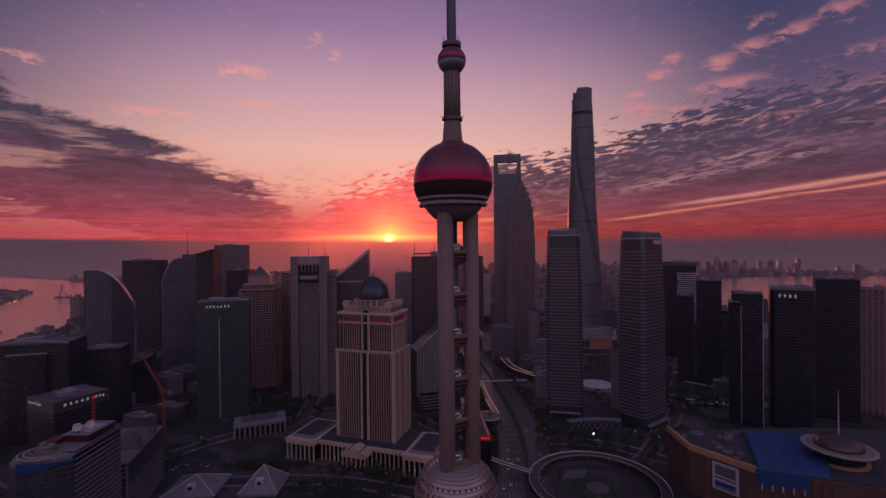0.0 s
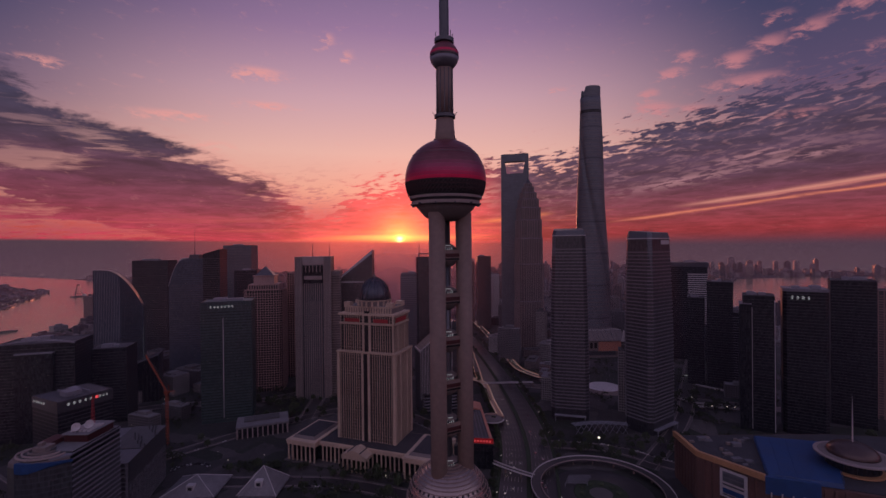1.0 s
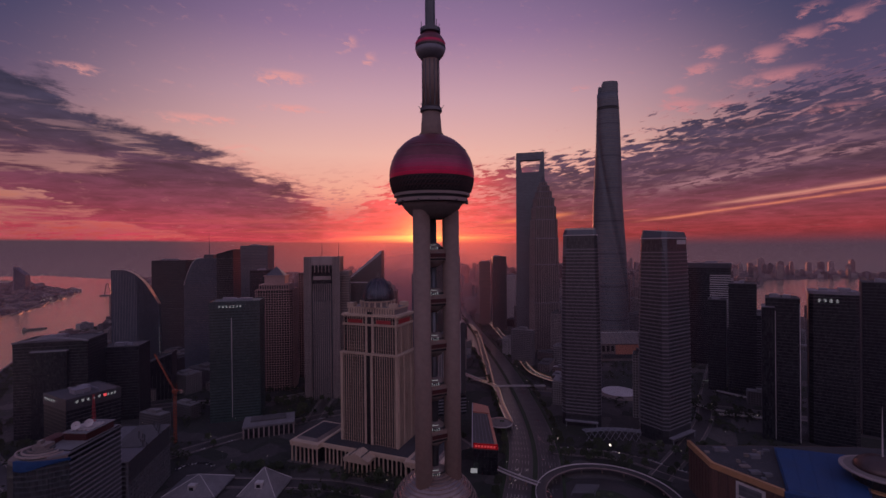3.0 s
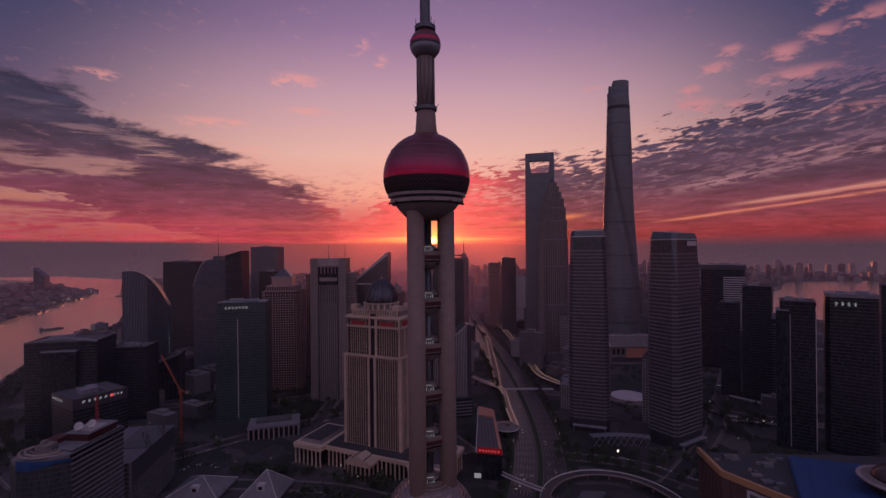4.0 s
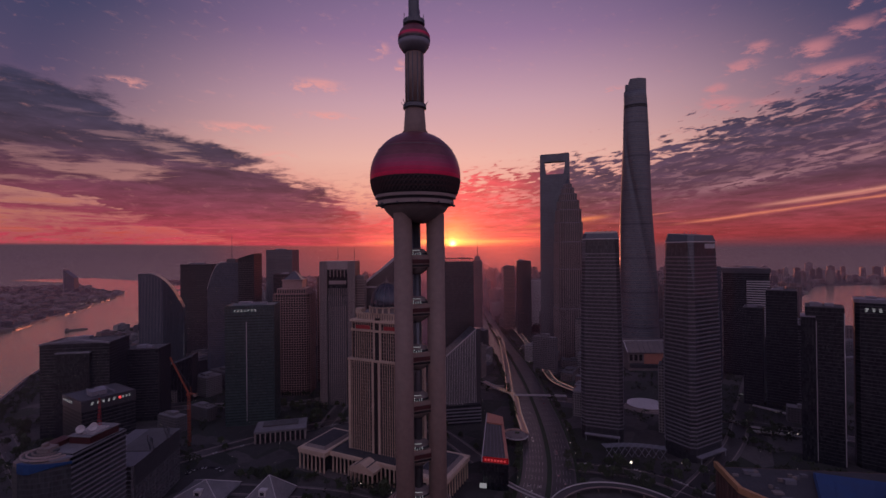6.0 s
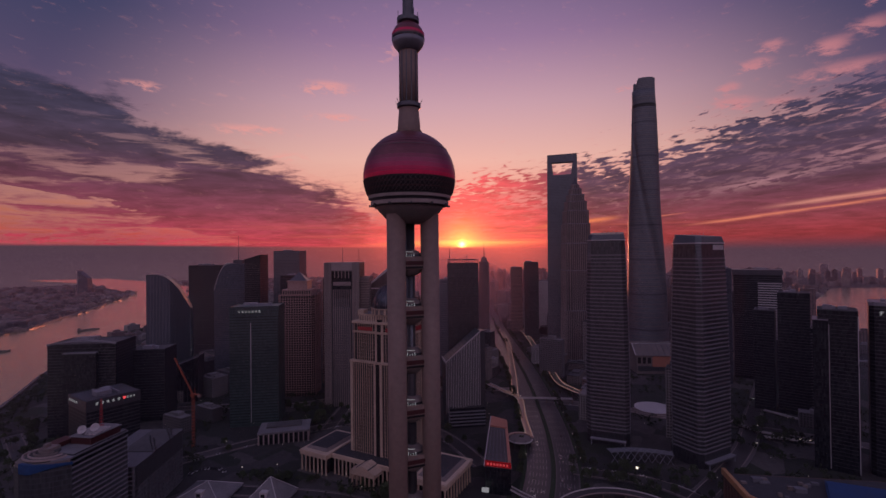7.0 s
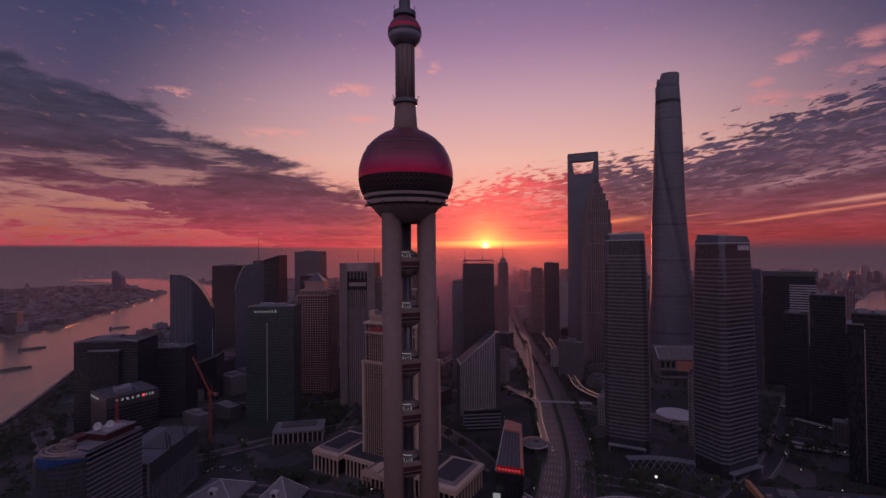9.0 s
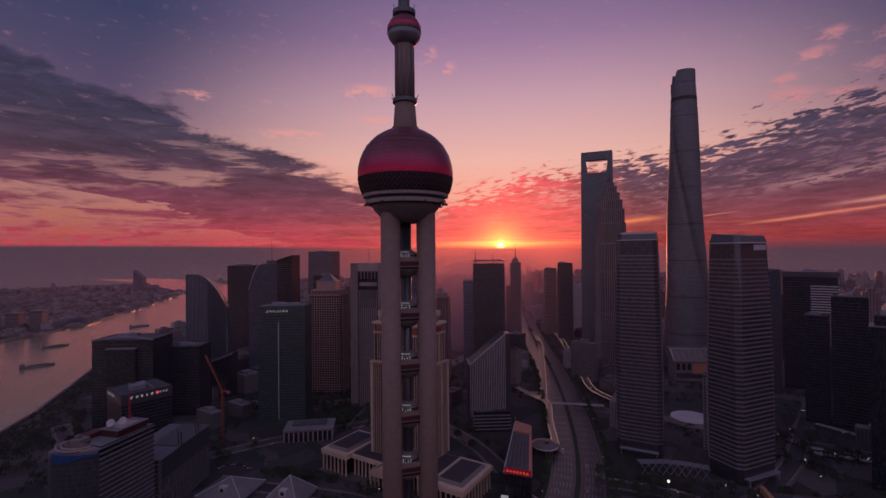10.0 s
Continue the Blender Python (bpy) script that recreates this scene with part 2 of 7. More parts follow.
    rim_line = g.math("SUBTRACT", rim_line, g.step(az, radians(-8), radians(6), (0.0, 0.004)))
    edge = g.math("MULTIPLY_ADD", g.noise(g.xyz(g.math("MULTIPLY", x, 9.0), g.math("MULTIPLY", y, 9.0), 0.0), 1.0, 3.0), 0.003, rim_line)
    col = g.mix(g.step(g.math("SUBTRACT", z, edge), g.step(az, 0.1, 0.6, (-0.0035, -0.012)), g.step(az, 0.0, 0.5, (0.003, 0.022))), haze, col)
    sky = g.n.new("ShaderNodeTexSky")
    sky.sky_type, sky.sun_disc = "NISHITA", False
    sky.sun_elevation, sky.sun_rotation = radians(SUN_EL), radians(SUN_AZ)
    low = g.node("ShaderNodeBackground", {"Color": sky.outputs[0], "Strength": 0.006})
    up = g.node("ShaderNodeBackground", {"Color": col, "Strength": 1.0})
    both = g.node("ShaderNodeAddShader", (low.outputs[0], up.outputs[0]))
    g.node("ShaderNodeOutputWorld", {"Surface": both.outputs[0]})


dusk_sky()
sun = new("sun", bpy.data.lights.new("sun", "SUN"))
sun.data.energy, sun.data.angle, sun.data.color = 1.05, radians(0.6), (1.0, 0.26, 0.16)
sun.matrix_basis = look(SUN * 100, (0, 0, 0))

# ---- materials ----


def surface(name, base, rough=0.6, metal=0.0, grain=0.25, size=0.4, stain=0.3, big=0.02, bump=0.15, ior=1.5, vary=0.0, glow=0.0):
    """A worn surface: fine grain, wide stains, a little relief; vary: from piece to piece."""
    m = bpy.data.materials.new(name)
    m.use_nodes = True
    g = Graph(m.node_tree)
    co = g.node("ShaderNodeTexCoord").outputs["Object"]
    fine = g.noise(co, size, 5.0, 0.6)
    wide = g.noise(co, big, 4.0, 0.6, 0.5)
    f = g.math("MULTIPLY", g.math("MULTIPLY_ADD", fine, grain * 2, 1 - grain), g.math("MULTIPLY_ADD", wide, stain * 2, 1 - stain))
    if vary:
        f = g.math("MULTIPLY", f, g.math("MULTIPLY_ADD", g.node("ShaderNodeObjectInfo").outputs["Random"], vary * 2, 1 - vary))
    col = g.mix(1.0, base, g.xyz(f, f, f), "MULTIPLY")
    bumped = g.node("ShaderNodeBump", {"Strength": bump, "Distance": 0.1, "Height": fine})
    r = g.math("MULTIPLY_ADD", wide, 0.2, rough - 0.1, clamp=True)
    p = g.node("ShaderNodeBsdfPrincipled", {"Base Color": col, "Roughness": r, "Metallic": metal, "IOR": ior, "Normal": bumped.outputs[0]})
    if glow:
        g.put(p.inputs["Emission Color"], base)
        g.put(p.inputs["Emission Strength"], glow)
    g.node("ShaderNodeOutputMaterial", {"Surface": p.outputs[0]})
    return m


def curtain(name, base, rough=0.28, pane=(1.5, 4.0), ior=2.0, spread=0.14, metal=0.0, lines=0.8):
    """Curtain-wall glass: pane by pane a little lighter or darker, with blinds behind some."""
    m = bpy.data.materials.new(name)
    m.use_nodes = True
    g = Graph(m.node_tree)
    co = g.node("ShaderNodeTexCoord").outputs["Object"]
    x, y, z = g.split(co)
    a = g.math("FLOOR", g.math("DIVIDE", g.math("ADD", x, y), pane[0]))
    b = g.math("FLOOR", g.math("DIVIDE", z, pane[1]))
    cell = g.node("ShaderNodeTexWhiteNoise", {"Vector": g.xyz(a, b, 0.0)}).outputs[0]
    wide = g.noise(co, 0.03, 4.0, 0.6, 0.6)
    f = g.math("MULTIPLY", g.math("MULTIPLY_ADD", cell, spread * 2, 1 - spread), g.math("MULTIPLY_ADD", wide, 0.8, 0.6))
    blind = g.math("MULTIPLY", g.step(cell, 0.93, 0.99), 0.12)
    col = g.mix(blind, g.mix(1.0, base, g.xyz(f, f, f), "MULTIPLY"), (0.16, 0.15, 0.15))
    fu = g.math("FRACT", g.math("DIVIDE", g.math("ADD", x, y), pane[0] * 2))
    fv = g.math("FRACT", g.math("DIVIDE", z, pane[1]))
    bars = g.math("MAXIMUM", g.math("MULTIPLY", g.step(fu, 0.16, 0.10), 0.3), g.math("MULTIPLY", g.step(fv, 0.26, 0.20), lines))
    dull = g.math("MULTIPLY", bars, g.math("MULTIPLY_ADD", wide, 0.9, 0.25))
    col = g.mix(dull, col, tuple(0.035 + 2.2 * c for c in base))
    wave = g.noise(co, 0.25, 2.0)
    bumped = g.node("ShaderNodeBump", {"Strength": 0.05, "Distance": 0.3, "Height": wave})
    p = g.node("ShaderNodeBsdfPrincipled", {"Base Color": col, "Roughness": g.math("MULTIPLY_ADD", bars, 0.25, g.math("MULTIPLY_ADD", cell, 0.12, rough)), "IOR": g.math("MULTIPLY_ADD", cell, 0.25, ior - 0.1), "Metallic": metal, "Normal": bumped.outputs[0]})
    g.node("ShaderNodeOutputMaterial", {"Surface": p.outputs[0]})
    return m


def flat_wall(name, base):
    """Rendered wall of far flats with rows of small dark windows, worn by stains."""
    m = bpy.data.materials.new(name)
    m.use_nodes = True
    g = Graph(m.node_tree)
    co = g.node("ShaderNodeTexCoord").outputs["Object"]
    x, y, z = g.split(co)
    u, v = g.math("DIVIDE", g.math("ADD", x, y), 3.4), g.math("DIVIDE", z, 3.3)
    fu, fv = g.math("FRACT", u), g.math("FRACT", v)
    win = g.math("MULTIPLY", g.math("MULTIPLY", g.step(fu, 0.18, 0.24), g.step(fu, 0.82, 0.76)), g.math("MULTIPLY", g.step(fv, 0.28, 0.34), g.step(fv, 0.86, 0.80)))
    cell = g.node("ShaderNodeTexWhiteNoise", {"Vector": g.xyz(g.math("FLOOR", u), g.math("FLOOR", v), 0.0)}).outputs[0]
    f = g.math("MULTIPLY_ADD", g.noise(co, 0.05, 5.0, 0.6), 0.8, 0.6)
    f = g.math("MULTIPLY", f, g.math("MULTIPLY_ADD", g.node("ShaderNodeObjectInfo").outputs["Random"], 0.5, 0.75))
    wall = g.mix(1.0, base, g.xyz(f, f, f), "MULTIPLY")
    pane = g.mix(cell, (0.015, 0.016, 0.02), (0.05, 0.05, 0.055))
    p = g.node("ShaderNodeBsdfPrincipled", {"Base Color": g.mix(win, wall, pane), "Roughness": g.math("MULTIPLY_ADD", win, -0.45, 0.8)})
    g.node("ShaderNodeOutputMaterial", {"Surface": p.outputs[0]})
    return m


def lamp_glow(name, colour, power):
    m = bpy.data.materials.new(name)
    m.use_nodes = True
    g = Graph(m.node_tree)
    e = g.node("ShaderNodeEmission", {"Color": colour, "Strength": power})
    g.node("ShaderNodeOutputMaterial", {"Surface": e.outputs[0]})
    return m


def river_water():
    m = bpy.data.materials.new("river_water")
    m.use_nodes = True
    g = Graph(m.node_tree)
    co = g.node("ShaderNodeTexCoord").outputs["Object"]
    small = g.noise(co, 0.08, 4.0, 0.6, 0.5)
    long = g.noise(g.node("ShaderNodeMapping", {"Vector": co, "Rotation": (0, 0, 0.5), "Scale": (0.004, 0.016, 1)}).outputs[0], 1.0, 5.0, 0.6, 0.8)
    bumped = g.node("ShaderNodeBump", {"Strength": 0.45, "Distance": 2.0, "Height": small})
    p = g.node("ShaderNodeBsdfPrincipled", {"Base Color": (1.0, 0.93, 0.58), "Metallic": 0.95, "Roughness": g.math("MULTIPLY_ADD", long, 0.16, 0.04), "IOR": 1.33, "Normal": bumped.outputs[0]})
    g.node("ShaderNodeOutputMaterial", {"Surface": p.outputs[0]})
    return m


def city_ground():
    """Lots, lawns and paved yards between the streets, at block size."""
    m = bpy.data.materials.new("city_ground")
    m.use_nodes = True
    g = Graph(m.node_tree)
    co = g.node("ShaderNodeTexCoord").outputs["Object"]
    v = g.n.new("ShaderNodeTexVoronoi")
    v.distance = "CHEBYCHEV"
    g.put(v.inputs["Vector"], g.node("ShaderNodeMapping", {"Vector": co, "Rotation": (0, 0, radians(25))}).outputs[0])
    g.put(v.inputs["Scale"], 0.022)
    pick = g.split(v.outputs["Color"])[0]
    lot = g.ramp(pick, (0.0, (0.030, 0.030, 0.030)), (0.35, (0.020, 0.028, 0.017)), (0.6, (0.042, 0.039, 0.040)), (0.85, (0.085, 0.076, 0.075)), (1.0, (0.030, 0.028, 0.029)))
    f = g.math("MULTIPLY_ADD", g.noise(co, 0.12, 6.0, 0.65), 1.2, 0.4)
    col = g.mix(1.0, lot, g.xyz(f, f, f), "MULTIPLY")
    p = g.node("ShaderNodeBsdfPrincipled", {"Base Color": col, "Roughness": 0.85})
    g.node("ShaderNodeOutputMaterial", {"Surface": p.outputs[0]})
    return m


def haze_sheet(name, amount, lobe):
    """A sheet imitating evening mist, let through for the most part, thinner towards its top and foot; the sun's glow
    is painted in.
    """
    m = bpy.data.materials.new(name)
    m.use_nodes = True
    g = Graph(m.node_tree)
    co = g.node("ShaderNodeTexCoord").outputs["Object"]
    x, y, z = g.split(co)
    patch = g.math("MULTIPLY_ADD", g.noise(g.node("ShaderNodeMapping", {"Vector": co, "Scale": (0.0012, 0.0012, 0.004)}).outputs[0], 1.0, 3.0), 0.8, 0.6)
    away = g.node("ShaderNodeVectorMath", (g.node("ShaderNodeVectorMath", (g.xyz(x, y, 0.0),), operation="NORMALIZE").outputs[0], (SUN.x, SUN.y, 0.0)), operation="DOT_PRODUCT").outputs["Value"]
    # painted glow: the sheet turns denser towards the sun
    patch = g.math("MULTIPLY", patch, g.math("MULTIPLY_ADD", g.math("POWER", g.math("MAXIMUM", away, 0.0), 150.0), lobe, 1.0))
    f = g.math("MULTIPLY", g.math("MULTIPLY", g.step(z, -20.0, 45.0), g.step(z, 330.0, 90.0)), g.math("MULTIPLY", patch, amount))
    # its colour shifts from lilac to pink towards the sun, as glow would
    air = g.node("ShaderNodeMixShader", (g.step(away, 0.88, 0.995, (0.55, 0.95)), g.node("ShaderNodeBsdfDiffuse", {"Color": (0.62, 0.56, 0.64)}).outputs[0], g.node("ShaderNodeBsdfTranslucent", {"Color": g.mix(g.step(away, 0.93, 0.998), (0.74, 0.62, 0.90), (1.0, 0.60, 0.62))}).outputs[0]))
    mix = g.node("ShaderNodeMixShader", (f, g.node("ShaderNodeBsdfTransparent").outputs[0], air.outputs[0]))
    g.node("ShaderNodeOutputMaterial", {"Surface": mix.outputs[0]})
    return m


CONCRETE = surface("tower_concrete", (0.255, 0.18, 0.155), 0.7, stain=0.22, big=0.06)
STONE = surface("warm_stone", (0.54, 0.41, 0.31), 0.7, big=0.05, vary=0.08)
GREY_CONC = surface("grey_concrete", (0.15, 0.145, 0.165), 0.75, big=0.06, vary=0.1)
ROOF_DARK = surface("dark_roof", (0.05, 0.048, 0.055), 0.8, grain=0.4, stain=0.5, big=0.08)
# emission imitating sunlight on the parapet edges, no real lamp
SUNLIT_EDGE = lamp_glow("sunlit_edge_glow", (1.0, 0.48, 0.42), 0.40)
STONE_DARK = surface("grey_stone", (0.22, 0.18, 0.17), 0.75, big=0.05)
STONE_MID = surface("pinkish_stone", (0.36, 0.29, 0.275), 0.7, big=0.05, vary=0.1)
VOID = surface("dark_window", (0.012, 0.011, 0.012), 0.45, grain=0.4, stain=0.4)
LATTICE = surface("lattice_steel", (0.085, 0.055, 0.06), 0.5)
MAROON = surface("dull_maroon", (0.07, 0.016, 0.018), 0.6)
CLAY = surface("pink_clay_roof", (0.52, 0.21, 0.14), 0.6)
TAN = surface("lit_tan_deck", (0.42, 0.27, 0.215), 0.5, vary=0.05)
WHITE = surface("pale_cladding", (0.55, 0.52, 0.52), 0.5, vary=0.06)
GREY = surface("grey_cladding", (0.27, 0.265, 0.30), 0.45, metal=0.2, vary=0.08)
STEEL = surface("dark_steel", (0.12, 0.12, 0.135), 0.4, metal=0.6, vary=0.1)
ROOF = surface("roof_felt", (0.10, 0.095, 0.10), 0.85, grain=0.4, stain=0.45, big=0.06)
ROOF_PALE = surface("pale_roof", (0.20, 0.19, 0.20), 0.8, grain=0.3, stain=0.4, big=0.08)
BRICK = surface("red_granite", (0.42, 0.27, 0.245), 0.6, big=0.04, vary=0.08)
RED_GLASS = surface("ruby_glass", (0.21, 0.065, 0.085), 0.34, metal=0.3, stain=0.35, big=0.12, bump=0.05, vary=0.05)
# crimson fading to dull red: a sunset sheen painted into the glass colours
RUBY_SHEEN = [surface("ruby_sheen_course", c, 0.34, metal=0.2, stain=0.25, bump=0.05, vary=0.05) for c in ((0.78, 0.012, 0.10), (0.60, 0.018, 0.105), (0.44, 0.03, 0.11), (0.33, 0.045, 0.11), (0.26, 0.05, 0.095))]
PALE_BAND = surface("pale_spandrel", (0.215, 0.205, 0.23), 0.45, metal=0.15, vary=0.10)
RED_BAND = surface("ruby_band", (0.72, 0.012, 0.11), 0.35, metal=0.15, stain=0.2, bump=0.05, vary=0.12)
RED_PAINT = surface("red_paint", (0.36, 0.035, 0.04), 0.5)
DOME_BRONZE = surface("dark_bronze", (0.11, 0.075, 0.07), 0.35, metal=0.6, vary=0.1)
DOME_SLATE = surface("blue_slate", (0.07, 0.075, 0.098), 0.28, metal=0.6, vary=0.2)
PEARL = surface("pearl_panel", (0.36, 0.28, 0.26), 0.26, metal=0.7, vary=0.15)
GOLD = surface("gold_cornice", (0.62, 0.34, 0.17), 0.45, metal=0.3)
BLUE = surface("blue_membrane", (0.018, 0.065, 0.19), 0.5, stain=0.35, big=0.08)
TERRACOTTA = surface("terracotta", (0.13, 0.068, 0.056), 0.7)
ORANGE = surface("crane_orange", (0.30, 0.075, 0.04), 0.55)
ASPHALT = surface("asphalt", (0.045, 0.041, 0.043), 0.33, grain=0.3, stain=0.35, big=0.02)
PAVING = surface("paving", (0.105, 0.092, 0.092), 0.40, grain=0.3, stain=0.35, big=0.03)
PAINT_LINE = surface("road_paint", (0.42, 0.40, 0.39), 0.6)
BARK = surface("bark", (0.06, 0.045, 0.035), 0.9)
LEAF = surface("leaf", (0.045, 0.06, 0.028), 0.8, grain=0.5, size=0.8, stain=0.3, big=0.3, vary=0.3)
HEDGE = surface("hedge", (0.035, 0.05, 0.026), 0.9, grain=0.5, size=0.5, stain=0.4, big=0.05)
GLASS = curtain("dark_glass", (0.022, 0.026, 0.034))
GLASS_BLUE = curtain("blue_glass", (0.022, 0.036, 0.06), pane=(1.6, 4.2), ior=1.75)
GREEN_BAND = surface("green_spandrel", (0.026, 0.042, 0.042), 0.5, vary=0.15)
GLASS_GREEN = curtain("green_glass", (0.009, 0.032, 0.032), pane=(1.6, 3.9))
GLASS_GREY = curtain("grey_glass", (0.085, 0.09, 0.105), rough=0.42, spread=0.12, metal=0.2)
GLASS_SLATE = curtain("slate_glass", (0.016, 0.018, 0.024), pane=(1.5, 4.6), ior=1.8, lines=0.3)
GLASS_BLACK = curtain("black_glass", (0.008, 0.011, 0.016), pane=(1.5, 3.8), ior=1.5, lines=0.3)
GLASS_BROWN = curtain("brown_glass", (0.045, 0.03, 0.03), pane=(2.2, 3.6))
FLATS = [flat_wall("flats_" + n, c) for n, c in
         (("cream", (0.26, 0.22, 0.21)), ("grey", (0.17, 0.16, 0.17)), ("pink", (0.23, 0.165, 0.155)), ("dark", (0.085, 0.08, 0.09)), ("white", (0.34, 0.32, 0.32)))]
LIGHT_WARM = lamp_glow("warm_light", (1.0, 0.87, 0.72), 1.3)
WALK_GLOW = lamp_glow("walkway_light", (1.0, 0.54, 0.40), 0.34)
LIGHT_COOL = lamp_glow("cool_light", (0.90, 0.88, 0.96), 0.26)
LIGHT_RED = lamp_glow("red_light", (1.0, 0.10, 0.12), 0.7)
LED_RED = lamp_glow("led_red", (0.75, 0.02, 0.04), 0.14)
LED_TEXT = lamp_glow("led_text", (1.0, 0.10, 0.12), 0.42)

# ---- builders ----


class Geo:
    def __init__(self):
        self.v, self.f = [], []

    def prism(self, lower, z0, upper, z1):
        n, k = len(lower), len(self.v)
        self.v += [(x, y, z0 if not callable(z0) else z0(x, y)) for x, y in lower]
        self.v += [(x, y, z1 if not callable(z1) else z1(x, y)) for x, y in upper]
        self.f += [tuple(k + n - 1 - i for i in range(n)), tuple(k + n + i for i in range(n))]
        self.f += [(k + i, k + (i + 1) % n, k + n + (i + 1) % n, k + n + i) for i in range(n)]
        return self

    def box(self, x0, x1, y0, y1, z0, z1):
        p = [(x0, y0), (x1, y0), (x1, y1), (x0, y1)]
        return self.prism(p, z0, p, z1)

    def lathe(self, profile, seg=24, cx=0.0, cy=0.0):
        k = len(self.v)
        for r, z in profile:
            self.v += [(cx + r * math.cos(math.tau * i / seg), cy + r * math.sin(math.tau * i / seg), z) for i in range(seg)]
        for j in range(len(profile) - 1):
            self.f += [(k + j * seg + i, k + j * seg + (i + 1) % seg, k + (j + 1) * seg + (i + 1) % seg, k + (j + 1) * seg + i) for i in range(seg)]
        self.f += [tuple(k + seg - 1 - i for i in range(seg)), tuple(k + (len(profile) - 1) * seg + i for i in range(seg))]
        return self

    def loft(self, rings):
        """Rings of equal length, each a list of (x, y, z), from the bottom up."""
        k, n = len(self.v), len(rings[0])
        for r in rings:
            self.v += list(r)
        for j in range(len(rings) - 1):
            self.f += [(k + j * n + i, k + j * n + (i + 1) % n, k + (j + 1) * n + (i + 1) % n, k + (j + 1) * n + i) for i in range(n)]
        self.f += [tuple(k + n - 1 - i for i in range(n)), tuple(k + (len(rings) - 1) * n + i for i in range(n))]
        return self

    def bar(self, a, b, w, h=None):
        """A straight square bar from a to b."""
        a, b = Vector(a), Vector(b)
        d = (b - a).normalized()
        s = d.cross((0, 0, 1))
        s = (s if s.length > 0.01 else Vector((1, 0, 0))).normalized() * (w / 2)
        u = s.cross(d).normalized() * ((h or w) / 2)
        k = len(self.v)
        self.v += [tuple(p + q) for p in (a, b) for q in (-s - u, s - u, s + u, -s + u)]
        self.f += [(k, k + 1, k + 2, k + 3), (k + 7, k + 6, k + 5, k + 4)] + [(k + (i + 1) % 4, k + i, k + 4 + i, k + 4 + (i + 1) % 4) for i in range(4)]
        return self

    def strip(self, line, width, z, thick=0.3, side=0.0):
        """A ribbon along a plan line [(x, y)], or [(x, y, z)] added to z."""
        pts = [Vector((p[0], p[1], z + (p[2] if len(p) > 2 else 0.0))) for p in line]
        rings = []
        for i, p in enumerate(pts):
            d = pts[min(i + 1, len(pts) - 1)] - pts[max(i - 1, 0)]
            n = Vector((d.y, -d.x, 0)).normalized()
            a, b = p + n * (side - width / 2), p + n * (side + width / 2)
            rings.append([tuple(a), tuple(b), (b.x, b.y, b.z - thick), (a.x, a.y, a.z - thick)])
        return self.loft(rings)

    def mesh(self, name, smooth=False):
        me = bpy.data.meshes.new(name)
        me.from_pydata(self.v, [], self.f)
        if smooth:
            me.polygons.foreach_set("use_smooth", [True] * len(me.polygons))
        me.update()
        return me


def part(name, geo, mat, parent, label="", smooth=False, at=None):
    """One mesh object under a thing or a part; geo may be a mesh that is shared."""
    me = geo if isinstance(geo, bpy.types.Mesh) else geo.mesh(name, smooth)
    if mat is not None and not me.materials:
        me.materials.append(mat)
    ob = new(name, me)
    ob.parent = parent
    if at is not None:
        ob.matrix_basis = at
    return tagged(ob, label)


def thing(name, label, category, x=0.0, y=0.0, z=0.0, ang=0.0, group="", kind=""):
    ob = new(name)
    ob.matrix_basis = pose(x, y, z, 0, 0, ang)
    return tagged(ob, label, category, group, kind)


def solid(name, geo, mat, label, category, group="", kind="", smooth=False):
    me = geo.mesh(name, smooth)
    me.materials.append(mat)
    return tagged(new(name, me), label, category, group, kind)


def rect(w, d, x=0.0, y=0.0):
    return [(x, y), (x + w, y), (x + w, y + d), (x, y + d)]


def cut(w, d, c):
    """A rectangle with its corners cut off."""
    return [(c, 0), (w - c, 0), (w, c), (w, d - c), (w - c, d), (c, d), (0, d - c), (0, c)]


def grow(poly, p):
    out, n = [], len(poly)
    for i in range(n):
        a, b, c = Vector(poly[i - 1]), Vector(poly[i]), Vector(poly[(i + 1) % n])
        u, v = (b - a).normalized(), (c - b).normalized()
        nu, nv = Vector((u.y, -u.x)), Vector((v.y, -v.x))
        k = p / max(0.3, 1 + nu.dot(nv))
        out.append(tuple(b + (nu + nv) * k))
    return out


def scaled(poly, s, cx=None, cy=None):
    if cx is None:
        cx, cy = sum(p[0] for p in poly) / len(poly), sum(p[1] for p in poly) / len(poly)
    return [(cx + (x - cx) * s, cy + (y - cy) * s) for x, y in poly]


def floors(parent, poly, z0, z1, step, height, proud, mat, name="floor_band", taper=None):
    """A ledge at every storey, each a piece of its own."""
    n = int((z1 - z0) / step)
    shared = None
    for i in range(n):
        z = z0 + (i + 0.5) * step
        p = grow(scaled(poly, taper(z)) if taper else poly, proud)
        if taper or shared is None:
            shared = Geo().prism(p, 0.0, p, height).mesh(name)
        part(name, shared, mat, parent, at=Matrix.Translation((0, 0, z)))


